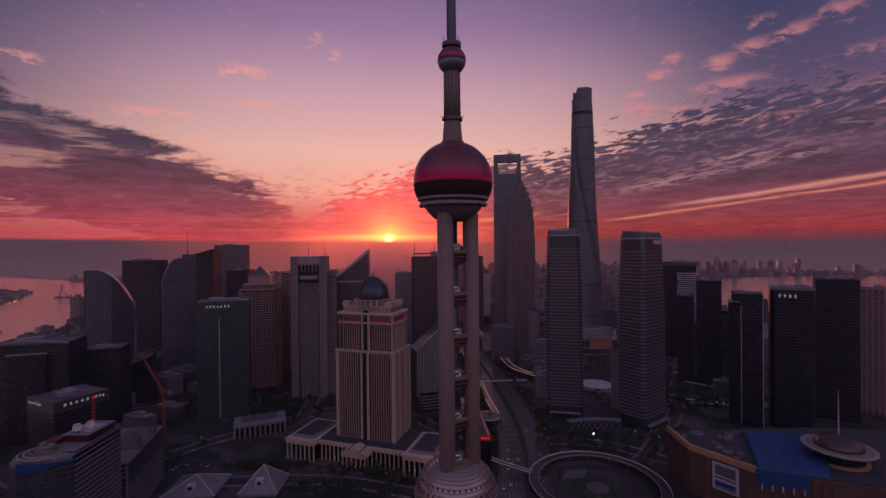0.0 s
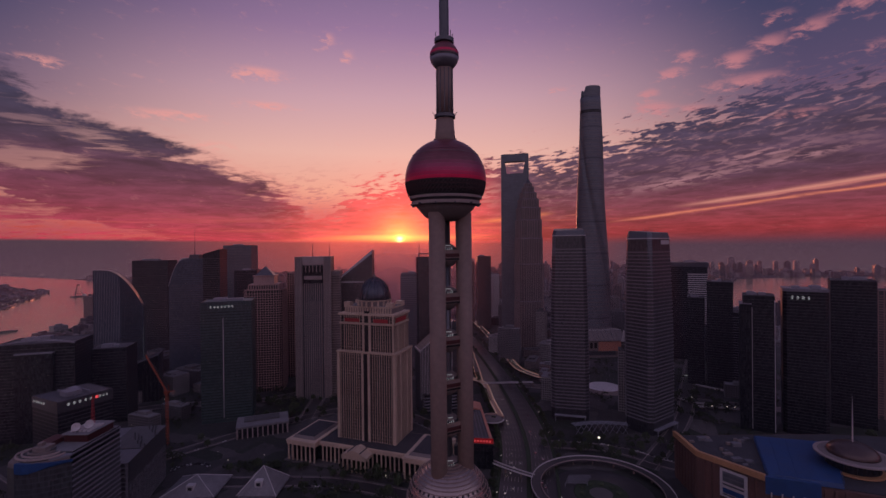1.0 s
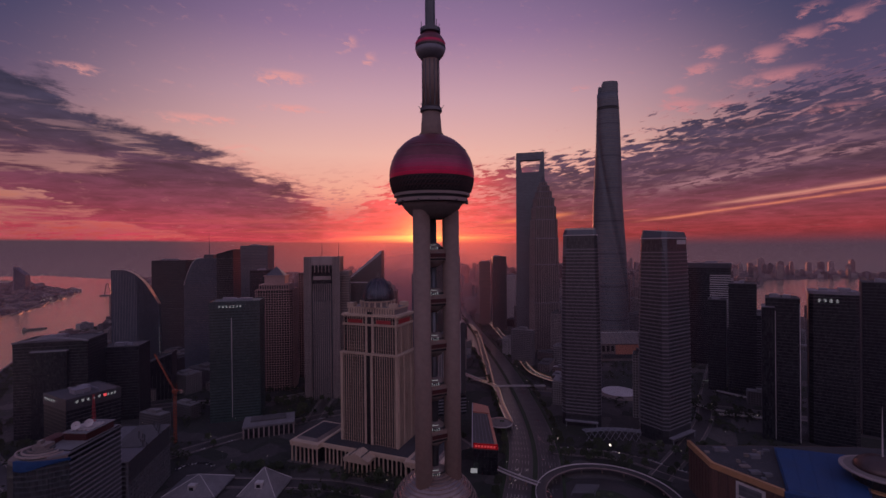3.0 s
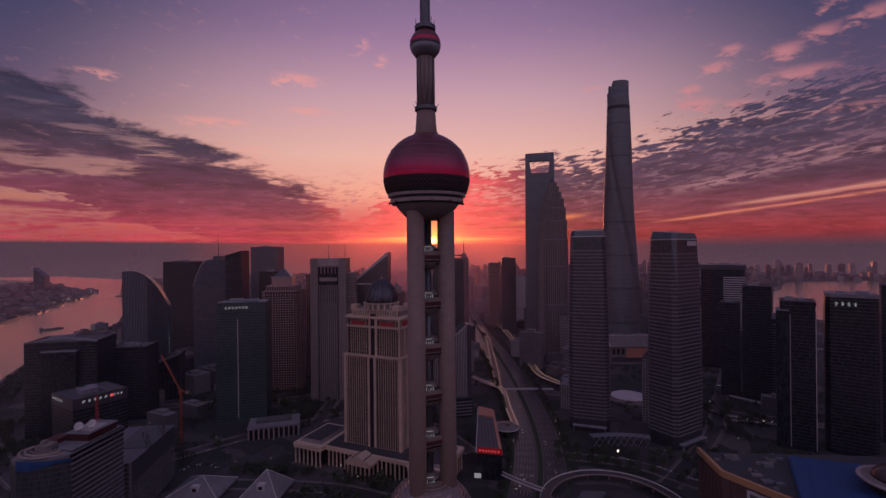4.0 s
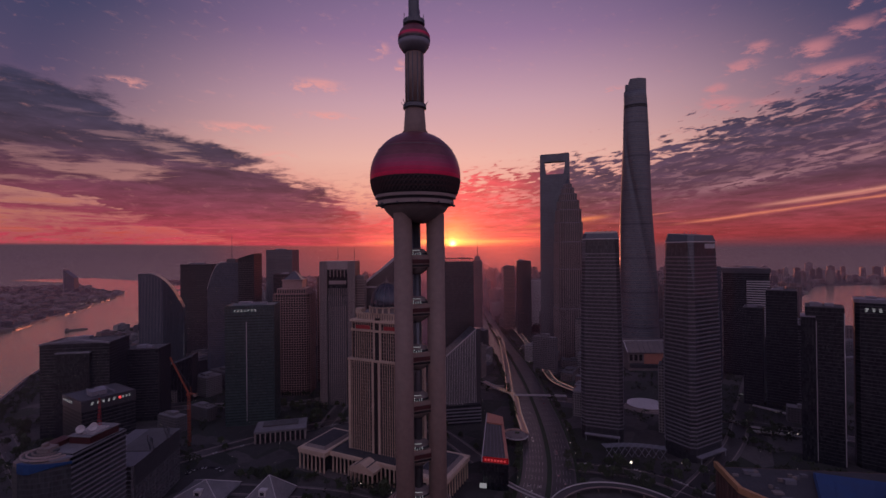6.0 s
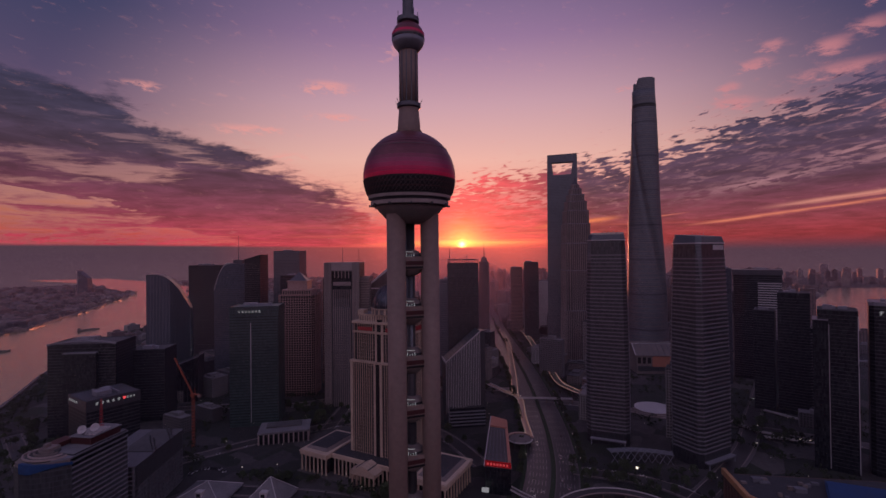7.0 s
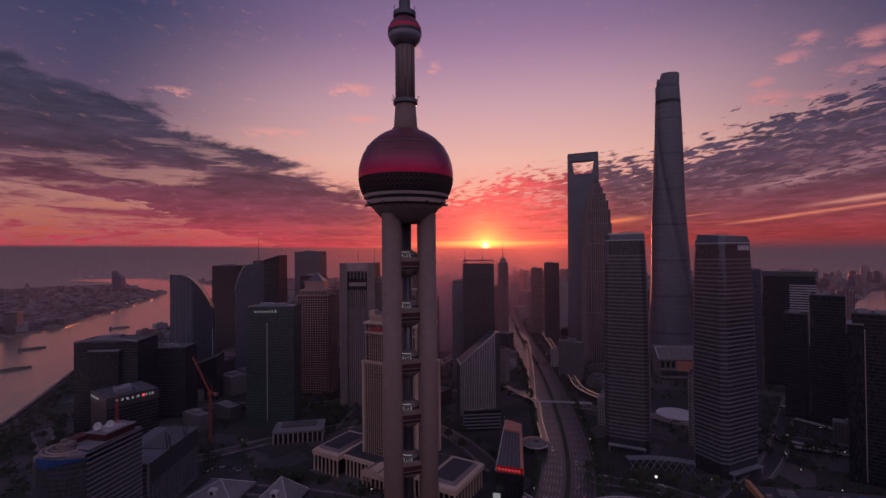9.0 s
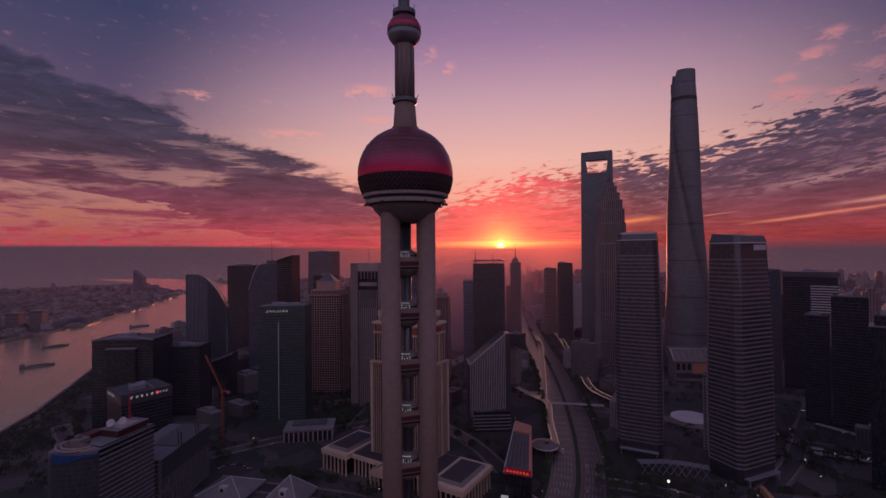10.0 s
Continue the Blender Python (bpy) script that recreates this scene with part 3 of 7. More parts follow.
def ribs(parent, poly, z0, z1, gap, w, proud, mat, name="mullion", sides=None):
    """Upright ribs along the walls, each a piece of its own."""
    made = {}
    for i in range(len(poly)):
        if sides is not None and i not in sides:
            continue
        a, b = Vector(poly[i]), Vector(poly[(i + 1) % len(poly)])
        length = (b - a).length
        n = max(1, round(length / gap))
        turn = math.atan2(b.y - a.y, b.x - a.x)
        if not made:
            made["me"] = Geo().box(-w / 2, w / 2, -proud, 0.1, 0, z1 - z0).mesh(name)
        for k in range(n + 1):
            p = a.lerp(b, k / n)
            part(name, made["me"], mat, parent, at=Matrix.Translation((p.x, p.y, z0)) @ Matrix.Rotation(turn, 4, "Z"))


def rooftop(parent, poly, z, mat=None, wall=1.2, plant=True, seed=1):
    """Parapet, roof deck and plant boxes."""
    inner = grow(poly, -0.6)
    g = Geo()
    n = len(poly)
    for i in range(n):
        j = (i + 1) % n
        q = [poly[i], poly[j], inner[j], inner[i]]
        g.prism(q, z, q, z + wall)
    part("parapet", g, mat or GREY, parent)
    part("roof", Geo().prism(inner, z - 0.2, inner, z + 0.15), ROOF, parent)
    if plant:
        r = random.Random(seed)
        cx, cy = sum(p[0] for p in poly) / n, sum(p[1] for p in poly) / n
        w = max(p[0] for p in poly) - min(p[0] for p in poly)
        d = max(p[1] for p in poly) - min(p[1] for p in poly)
        for k in range(3):
            bx, by = cx + r.uniform(-0.25, 0.25) * w, cy + r.uniform(-0.25, 0.25) * d
            sx, sy = w * r.uniform(0.07, 0.16), d * r.uniform(0.07, 0.16)
            part("plant_box", Geo().box(bx - sx, bx + sx, by - sy, by + sy, z + 0.15, z + r.uniform(2.5, 5.5)), GREY, parent)


def sign_bars(parent, x0, x1, z, h, mat, n, y=-0.5, name="sign_bar", along=None):
    """Lettering too small to read, as plain bars on a wall in the plane y, or along a matrix."""
    w = (x1 - x0) / n
    for i in range(n):
        me = Geo()
        for j in range(4):
            k = (i * 3 + j * 2) % 4
            me.box(w * 0.05 * k, w * (0.45 + 0.07 * ((k + j) % 3)), -0.2, 0.0, h * 0.27 * j, h * (0.27 * j + 0.12))
        me.box(w * 0.28, w * 0.36, -0.25, -0.2, 0, h)
        m = Matrix.Translation((x0 + i * w, y, z))
        part(name, me, mat, parent, at=(along @ m) if along else m)

# ---- ground, river, roads ----
solid("ground", Geo().lathe([(4950, -30.0), (4950, 0.0)], 96), city_ground(), "flat city ground of lots, yards and lawns", "ground", kind="structure")
NEAR_BANK = [(-470, 120), (-590, 380), (-666, 514), (-707, 583), (-795, 698), (-877, 802), (-1115, 1145), (-1171, 1378), (-1269, 1599), (-1420, 1950), (-1800, 2600), (-2450, 3250), (-3100, 3700), (-4300, 4300)]
FAR_BANK = [(-4916, 3979), (-3777, 3573), (-2878, 2950), (-2400, 2640), (-2226, 2448), (-2050, 2120), (-1844, 1808), (-1690, 1537), (-1575, 1332), (-1522, 1165), (-1496, 1026), (-1450, 700), (-1380, 120)]
RIVER = NEAR_BANK + FAR_BANK
EAST_RIVER = [(930, 1560), (1500, 1480), (2300, 1700), (3600, 2500), (3700, 3200), (2600, 3300), (1980, 3150), (1560, 2560), (1180, 2000)]
WATER = river_water()
solid("water", Geo().prism(RIVER, -6.0, RIVER, 0.25), WATER, "broad calm river mirroring the red dusk", "river", kind="structure")
solid("water", Geo().prism(EAST_RIVER, -6.0, EAST_RIVER, 0.25), WATER, "far river bend mirroring the dusk", "river", kind="structure")
solid("embankment", Geo().strip(NEAR_BANK[:10], 5, 4.0, 5.0), PAVING, "stone flood wall along the river", "embankment", kind="structure")
solid("embankment", Geo().strip(FAR_BANK[3:], 6, 4.0, 5.0), STONE_DARK, "stone flood wall on the far bank", "embankment", kind="structure")

# see-through shells imitating evening mist, ever thicker with distance
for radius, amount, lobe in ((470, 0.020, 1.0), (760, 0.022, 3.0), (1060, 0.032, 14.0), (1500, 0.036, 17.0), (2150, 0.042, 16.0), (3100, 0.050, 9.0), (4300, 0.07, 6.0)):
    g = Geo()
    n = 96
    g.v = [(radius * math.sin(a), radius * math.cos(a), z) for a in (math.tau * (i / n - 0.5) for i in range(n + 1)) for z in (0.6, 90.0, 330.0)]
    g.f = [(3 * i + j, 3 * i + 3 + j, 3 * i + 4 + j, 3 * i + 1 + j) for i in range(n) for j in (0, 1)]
    solid("backdrop", g, haze_sheet("haze", amount, lobe), "see-through shell imitating evening haze, pinker towards the sun", "haze", kind="structure")

AVENUE = [(60, 300), (78, 430), (95, 540), (98, 640), (92, 760), (80, 900), (62, 1050), (32, 1250), (-2, 1500), (-60, 2000), (-125, 2700), (-170, 3400)]


def inside(x, y, poly):
    hit = False
    for i in range(len(poly)):
        (x1, y1), (x2, y2) = poly[i - 1], poly[i]
        if (y1 > y) != (y2 > y) and x < (x2 - x1) * (y - y1) / (y2 - y1) + x1:
            hit = not hit
    return hit


def bend(points, n=6):
    """A smooth plan line through the points."""
    out = []
    for i in range(len(points) - 1):
        p0, p1, p2, p3 = points[max(i - 1, 0)], points[i], points[i + 1], points[min(i + 2, len(points) - 1)]
        for k in range(n):
            t = k / n
            out.append(tuple(0.5 * (2 * b + (c - a) * t + (2 * a - 5 * b + 4 * c - d) * t * t + (3 * b - a - 3 * c + d) * t ** 3) for a, b, c, d in zip(p0, p1, p2, p3)))
    return out + [points[-1]]


LINE = bend(AVENUE)
solid("pavement", Geo().strip(LINE, 62, 0.22, 0.5), PAVING, "grey paved footways beside the avenue", "pavement", kind="structure")
solid("road", Geo().strip(LINE, 26, 0.3, 0.4, side=-13), ASPHALT, "wide dark asphalt avenue", "road", kind="structure")
solid("road", Geo().strip(LINE, 22, 0.3, 0.4, side=17), ASPHALT, "wide dark asphalt avenue", "road", kind="structure")
marks = Geo()
for lane in (-22.5, -19, -15.5, -12, -8.5, -5, 10, 13.5, 17, 20.5, 24):
    for i in range(0, 44):
        marks.strip([LINE[i], tuple((a + b) / 2 for a, b in zip(LINE[i], LINE[i + 1]))], 0.35, 0.32, 0.02, side=lane)
solid("lane_marking", marks, PAINT_LINE, "faded white lane lines", "road marking", kind="stuff")
for s, w in ((2.5, 5.0), (31.5, 3.0), (-29, 4.0)):
    solid("hedge", Geo().strip(LINE[3:50], w, 1.6, 1.5, side=s), HEDGE, "clipped dark green hedge along the avenue", "hedge")

SIDE_ROADS = [
    [(-420, 420), (-300, 560), (-215, 640), (-120, 690), (-40, 640), (20, 560)],
    [(-240, 470), (-120, 470), (-20, 440), (50, 420)],
    [(-560, 640), (-430, 700), (-300, 720), (-140, 830), (60, 850)],
    [(120, 560), (200, 545), (260, 500), (330, 520), (420, 540), (560, 560)],
    [(-200, 640), (-205, 800), (-150, 1000), (-100, 1300)],
    [(100, 800), (260, 760), (420, 700), (560, 640)],
    [(-620, 560), (-420, 440), (-260, 410)],
    [(-900, 1000), (-700, 950), (-400, 960), (-150, 1000)],
    [(220, 500), (330, 640), (420, 800), (600, 1100), (900, 1500)],
]
for k, r in enumerate(SIDE_ROADS):
    solid("road", Geo().strip(bend(r), 16, 0.26 + 0.005 * k, 0.35), ASPHALT, "dark asphalt side street", "road", kind="structure")
    solid("pavement", Geo().strip(bend(r), 24, 0.17 + 0.003 * k, 0.3), PAVING, "grey footway beside the street", "pavement", kind="structure")
    for e in (-8.4, 8.4):
        solid("kerb", Geo().strip(bend(r), 0.8, 0.42 + 0.005 * k, 0.4, side=e), STONE_MID, "pale stone kerb of the side street", "kerb", kind="structure")


def elevated(name, label, line, width, z, mat, group=""):
    """A raised deck with edge walls, lamps left out, on round piers."""
    t = thing(name, label, "bridge", group=group)
    pts = bend(line)
    part("deck", Geo().strip(pts, width, z, 1.0), mat, t)
    for s in (-1, 1):
        part("edge_wall", Geo().strip(pts, 0.5, z + 1.1, 1.3, side=s * (width / 2 + 0.25)), WHITE, t, "pale concrete edge wall")
    pier = Geo().lathe([(1.0, 0.0), (1.0, z - 1.0), (1.6, z - 0.6)], 10).mesh("pier")
    for i in range(2, len(pts), 5):
        part("pier", pier, CONCRETE, t, at=Matrix.Translation((pts[i][0], pts[i][1], 0)))
    return t


VIA = [(190, 796), (174, 812), (153, 840), (136, 880), (128, 960), (120, 1040), (112, 1120), (102, 1240), (82, 1410), (46, 1590), (-2, 2030)]
ramp = elevated("viaduct", "curving pale concrete road ramp above the avenue", VIA, 11, 7, ASPHALT)
# added glowing strips make the parapets look sun-lit
for side in (-5.9, 5.9):
    part("light_line", Geo().strip(bend(VIA), 0.7, 8.5, 0.3, side=side), SUNLIT_EDGE, ramp, "added glowing strip imitating the sun-lit parapet")
VIB = [(58, 800), (54, 930), (48, 1080), (40, 1230), (20, 1400)]
ramp = elevated("viaduct", "curving road ramp beside the avenue", VIB, 9, 6, ASPHALT)
# the same sun-lit look, by added glowing strips
for side in (-4.9, 4.9):
    part("light_line", Geo().strip(bend(VIB), 0.6, 7.5, 0.3, side=side), SUNLIT_EDGE, ramp, "added glowing strip imitating the sun-lit parapet")
walk_deck = elevated("footbridge", "wide lit pedestrian walkway with tan deck", [(10, 858), (40, 815), (64, 782), (69, 700), (76, 628)], 8, 7, TAN)
for side in (-3.4, 3.4):
    part("light_line", Geo().strip(bend([(40, 815), (64, 782), (69, 700), (76, 628)]), 0.5, 8.0, 0.4, side=side), WALK_GLOW, walk_deck, "warm light line along the rail")
elevated("footbridge", "narrow pale footbridge crossing the avenue", [(64, 782), (100, 785), (148, 787)], 4, 7.5, WHITE)
elevated("footbridge", "narrow pale footbridge leading to the ring", [(45, 508), (62, 492), (80, 478), (92, 470)], 5, 6.2, PAVING)

# circular raised walkway over the roundabout
ring = thing("ring_walkway", "round raised pedestrian walkway with lit pale rim", "walkway", 153, 447)
RW, RI = 67.0, 57.5
g = Geo().loft([[(r * math.cos(math.tau * i / 72), r * math.sin(math.tau * i / 72), z) for r, z in ((RW, 6.2), (RI, 6.2), (RI, 5.2), (RW, 5.2))] for i in range(73)])
part("deck", g, ASPHALT, ring)
for r, m, n in ((RW, WHITE, "outer_rail"), (RI, STONE_MID, "inner_rail")):
    g = Geo()
    for i in range(72):
        a, b = math.tau * i / 72, math.tau * (i + 1) / 72
        g.bar((r * math.cos(a), r * math.sin(a), 6.9), (r * math.cos(b), r * math.sin(b), 6.9), 0.4, 1.2)
    part(n, g, m, ring)
pier = Geo().lathe([(0.9, 0.0), (0.9, 4.6), (1.8, 5.2)], 10).mesh("pier")
for i in range(18):
    a = math.tau * i / 18
    part("pier", pier, CONCRETE, ring, at=Matrix.Translation((62 * math.cos(a), 62 * math.sin(a), 0)))
solid("road", Geo().loft([[(153 + r * math.cos(math.tau * i / 64), 447 + r * math.sin(math.tau * i / 64), 0.36) for r in (50, 26)] + [(153 + r * math.cos(math.tau * i / 64), 447 + r * math.sin(math.tau * i / 64), 0.1) for r in (26, 50)] for i in range(65)]), ASPHALT, "round asphalt carriageway of the roundabout", "road", kind="structure")
lattice = thing("ground_trellis", "pale steel trellis over a sunken court in the roundabout", "trellis", 122, 462)
for i in range(12):
    part("trellis_bar", Geo().bar((i * 2.0, 0, 3.0), (i * 2.0 + 8, 16, 3.0), 0.28), GREY, lattice)
for i in range(9):
    part("trellis_bar", Geo().bar((i, i * 2.0, 3.2), (i + 22, i * 2.0, 3.2), 0.28), GREY, lattice)
for u, v in ((0, 0), (22, 0), (8, 16), (30, 16)):
    part("post", Geo().box(u - 0.25, u + 0.25, v - 0.25, v + 0.25, 0.1, 3.0), GREY, lattice)
garden = thing("roundabout_garden", "round garden with dark shrubs and a paved middle", "garden", 153, 447)
part("lawn", Geo().lathe([(25.5, 0.0), (25.5, 0.7), (24, 0.9)], 48), HEDGE, garden)
part("paved_middle", Geo().lathe([(11, 0.8), (11, 1.05)], 32), PAVING, garden)
for i in range(10):
    a = math.tau * i / 10
    part("shrub_bed", Geo().lathe([(3.0, 0.8), (3.4, 1.6), (2.0, 2.4), (0.4, 2.8)], 9, 18 * math.cos(a), 18 * math.sin(a)), LEAF, garden)

# ---- the television tower ----


def television_tower(x, y):
    t = thing("television_tower", "tall concrete television tower with ruby glass spheres on three columns", "tower", x, y)
    R = 10.0
    me = Geo().lathe([(4.6, 60.0), (4.6, 262.0)], 28).mesh("column", True)
    for k in range(3):
        a = math.tau * k / 3
        part("column", me, CONCRETE, t, at=Matrix.Translation((R * math.cos(a), R * math.sin(a), 0)))
    part("inner_shaft", Geo().lathe([(2.3, 60.0), (2.3, 262.0)], 16), STEEL, t, smooth=True)
    for k in range(3):
        a = math.tau * (k + 0.5) / 3
        part("raking_leg", Geo().bar((60 * math.cos(a), 60 * math.sin(a), 0), (16 * math.cos(a), 16 * math.sin(a), 82), 7), CONCRETE, t)
    for z in (238.0, 213.6, 189.3, 165.0, 140.7, 116.4):
        pod = part("observation_pod", Geo().lathe([(7.0 * math.cos(radians(p)), z + 7.0 * math.sin(radians(p))) for p in range(-80, 81, 10)], 28), STONE_DARK, t, "small grey sphere between the columns", smooth=True)
        part("window_ring", Geo().lathe([(6.3, z + 3.3), (6.0, z + 4.2)], 28), GLASS_BLACK, pod)
        # reflection on the pod's dome, imitated by a glowing arc
        arc = Geo()
        for k in range(5):
            a, b = radians(238 + 13 * k), radians(251 + 13 * k)
            arc.bar((4.7 * math.cos(a), 4.7 * math.sin(a), z + 5.5), (4.7 * math.cos(b), 4.7 * math.sin(b), z + 5.5), 0.22)
        part("lit_rim", arc, LIGHT_COOL, pod, "thin glowing arc imitating a reflection on the dome")
        # glints of the glazing, imitated by short glowing bars
        for k in range(6):
            a = radians(244 + 11 * k)
            part("lit_pane", Geo().bar((6.5 * math.cos(a), 6.5 * math.sin(a), z + 3.15), (6.1 * math.cos(a), 6.1 * math.sin(a), z + 3.9 + 0.4 * (k % 3)), 0.22), LIGHT_COOL, pod, "small glowing bar imitating a reflection in the glass")
        for k in range(3):
            a, b = math.tau * k / 3, math.tau * (k + 1) / 3
            pa, pb = Vector((R * math.cos(a), R * math.sin(a), z)), Vector((R * math.cos(b), R * math.sin(b), z))
            beam = part("tie_beam", Geo().bar(pa, pb, 3.4, 6.2), CONCRETE, t)
            part("slot", Geo().bar(pa.lerp(pb, 0.2) + Vector((pa.x + pb.x, pa.y + pb.y, 0)).normalized() * 1.72 - Vector((0, 0, 2.2)), pa.lerp(pb, 0.8) + Vector((pa.x + pb.x, pa.y + pb.y, 0)).normalized() * 1.72 - Vector((0, 0, 2.2)), 0.3, 1.1), VOID, beam, "dark slot")
            off = Vector((pa.x + pb.x, pa.y + pb.y, 0)).normalized() * 1.75
            p0, p1 = pa.lerp(pb, 0.24) + off, pa.lerp(pb, 0.76) + off
            part("red_panel", Geo().bar(p0, p1, 0.5, 2.0), MAROON, beam, "dull red panel")
    # lower sphere
    zc, r = 96.0, 24.5
    low = part("lower_sphere", Geo().lathe([(r * math.cos(radians(p)), zc + r * math.sin(radians(p))) for p in range(-85, 86, 5)], 48), PEARL, t, "pale rosy panelled sphere", smooth=True)
    for p in range(5, 80, 5):
        rr, zz = r * math.cos(radians(p)), zc + r * math.sin(radians(p))
        part("panel_ring", Geo().lathe([(rr + 0.05, zz - 0.25), (rr + 0.35, zz), (rr - 0.1, zz + 0.25)], 48), CONCRETE, low)
    me = Geo().lathe([(0.55, -0.4), (0.75, 0.0), (0.55, 0.4)], 8).mesh("porthole")
    for row, p in ((0, 22), (1, 33)):
        for k in range(40):
            a = math.tau * (k + row * 0.5) / 40
            part("porthole", me, GLASS_BLACK, low, at=Matrix.Translation((0, 0, zc)) @ Matrix.Rotation(a, 4, "Z") @ Matrix.Rotation(radians(90 - p), 4, "Y") @ Matrix.Translation((0, 0, r + 0.05)))
    # upper sphere, in horizontal courses of triangular glazing
    zc, r = 281.0, 23.0
    up = part("upper_sphere", Geo().lathe([(r * 0.985 * math.cos(radians(p)), zc + r * 0.985 * math.sin(radians(p))) for p in range(-80, 86, 5)], 48), STEEL, t, "dark inner shell of the great sphere", smooth=True)
    course = 5.0
    # the lowest five courses carry the painted sheen, brightest at the bottom
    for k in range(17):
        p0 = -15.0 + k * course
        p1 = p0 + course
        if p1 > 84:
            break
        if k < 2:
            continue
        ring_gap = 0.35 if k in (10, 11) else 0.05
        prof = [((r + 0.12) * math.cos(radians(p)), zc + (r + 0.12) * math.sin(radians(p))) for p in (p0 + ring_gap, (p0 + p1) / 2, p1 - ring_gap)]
        part("glass_course", Geo().lathe(prof, 60), RUBY_SHEEN[k - 2] if k - 2 < 5 else RED_GLASS, up, "ruby red glazed course, lower ones coloured brighter for sheen")
    part("bright_ring", Geo().lathe([((r + 0.3) * math.cos(radians(p)), zc + (r + 0.3) * math.sin(radians(p))) for p in (34.6, 35.4)], 60), STONE_DARK, up, "thin dull ring")
    part("viewing_gallery", Geo().lathe([(r - 2.2, zc - 9.6), (r - 1.6, zc - 8.0), (r - 0.8, zc - 5.4), (r - 0.05, zc - 1.9)], 60), VOID, up, "dark window gallery")
    g = Geo()
    for k in range(64):
        a0, a1 = math.tau * k / 64, math.tau * (k + 1) / 64
        for z0, z1 in ((-9.2, -6.8), (-6.8, -4.4), (-4.4, -2.0)):
            q0, q1 = math.sqrt(r * r - z0 * z0) + 0.15, math.sqrt(r * r - z1 * z1) + 0.15
            g.bar((q0 * math.cos(a0), q0 * math.sin(a0), zc + z0), (q1 * math.cos(a1), q1 * math.sin(a1), zc + z1), 0.22)
            g.bar((q0 * math.cos(a1), q0 * math.sin(a1), zc + z0), (q1 * math.cos(a0), q1 * math.sin(a0), zc + z1), 0.16)
    part("gallery_lattice", g, LATTICE, up, "fine diagonal glazing bars")
    for z in (-6.8, -4.4, -2.0):
        q = math.sqrt(r * r - z * z) + 0.2
        part("gallery_rail", Geo().lathe([(q, zc + z - 0.15), (q, zc + z + 0.15)], 60), MAROON, up)
    for z, rr, h in ((zc - 11.4, r - 2.4, 1.5), (zc - 14.6, r - 3.6, 1.9)):
        part("white_ring", Geo().lathe([(rr - 1.4, z), (rr, z + 0.1), (rr + 0.2, z + h), (rr - 1.2, z + h)], 60), STONE_MID, up, "dull ring ledge", smooth=False)
    part("ring_gap", Geo().lathe([(r - 5.6, zc - 15), (r - 4.0, zc - 12), (r - 2.6, zc - 9.4)], 60), VOID, up, "dark recess between the ledges")
    me = Geo().box(-0.35, 0.35, -r + 2.6, -r + 4.2, zc - 15.0, zc - 14.0).mesh("ledge_lamp")
    for k in range(12):
        part("ledge_lamp", me, STEEL, up, at=Matrix.Rotation(math.tau * (k + 0.5) / 12, 4, "Z"))
    part("under_cap", Geo().lathe([(6.0, zc - 23.5), (11.5, zc - 21.5), (15.2, zc - 17.5), (17.6, zc - 14.2)], 48), STONE_DARK, up, "dark underside", smooth=True)
    # upper shaft, collar, small sphere, mast
    part("neck", Geo().lathe([(6.0, zc + 21.5), (5.8, zc + 24), (4.9, 317.0)], 24), CONCRETE, t, smooth=True)
    part("neck_ring", Geo().lathe([(6.6, zc + 22.2), (6.6, zc + 23.2)], 24), CONCRETE, t)
    col = part("collar", Geo().lathe([(4.9, 315.8), (6.0, 316.4), (6.0, 318.2), (4.9, 318.8)], 24), STEEL, t, "dark balcony collar")
    me = Geo().bar((5.8, 0, 318.0), (7.0, 0, 320.0), 0.25).mesh("floodlight_arm")
    for k in range(8):
        part("floodlight_arm", me, STEEL, col, at=Matrix.Rotation(math.tau * k / 8, 4, "Z"))
    part("upper_shaft", Geo().lathe([(4.7, 318.0), (4.6, 346.0)], 24), CONCRETE, t, smooth=True)
    me = Geo().bar((4.7, 0, 319), (4.6, 0, 344), 0.5).mesh("shaft_rib")
    for k in range(12):
        part("shaft_rib", me, STEEL, t, at=Matrix.Rotation(math.tau * k / 12, 4, "Z"))
    zc, r = 351.8, 8.2
    sm = part("small_sphere", Geo().lathe([(r * math.cos(radians(p)), zc + r * math.sin(radians(p))) for p in range(-70, 71, 7)], 36), RED_GLASS, t, "small dark ruby glass sphere", smooth=True)
    part("window_ring", Geo().lathe([(r + 0.1, zc - 1.2), (r + 0.15, zc - 0.3)], 36), GLASS_BLACK, sm)
    part("red_ring", Geo().lathe([(r + 0.05, zc + 0.6), (r + 0.02, zc + 1.9)], 36), RED_BAND, sm)
    part("grey_bowl", Geo().lathe([(5.0, zc - 7.0), (7.6, zc - 3.6), (8.3, zc - 1.4)], 36), GREY, sm, smooth=True)
    plat = part("platform", Geo().lathe([(4.6, zc + 6.8), (5.6, zc + 7.6), (5.6, zc + 9.8), (4.4, zc + 10.2)], 24), STEEL, t, "dark ringed platform")
    me = Geo().bar((5.0, 0, zc + 9.5), (5.0, 0, zc + 13.5), 0.3).mesh("aerial")
    for k in range(6):
        part("aerial", me, STEEL, plat, at=Matrix.Rotation(math.tau * k / 6 + 0.3, 4, "Z"))
    part("mast", Geo().lathe([(2.8, zc + 9.0), (2.7, 396.0), (2.0, 397.0), (1.8, 425), (1.0, 426), (0.7, 470), (0.2, 478)], 16), STEEL, t, smooth=False)


television_tower(6.5, 265.0)

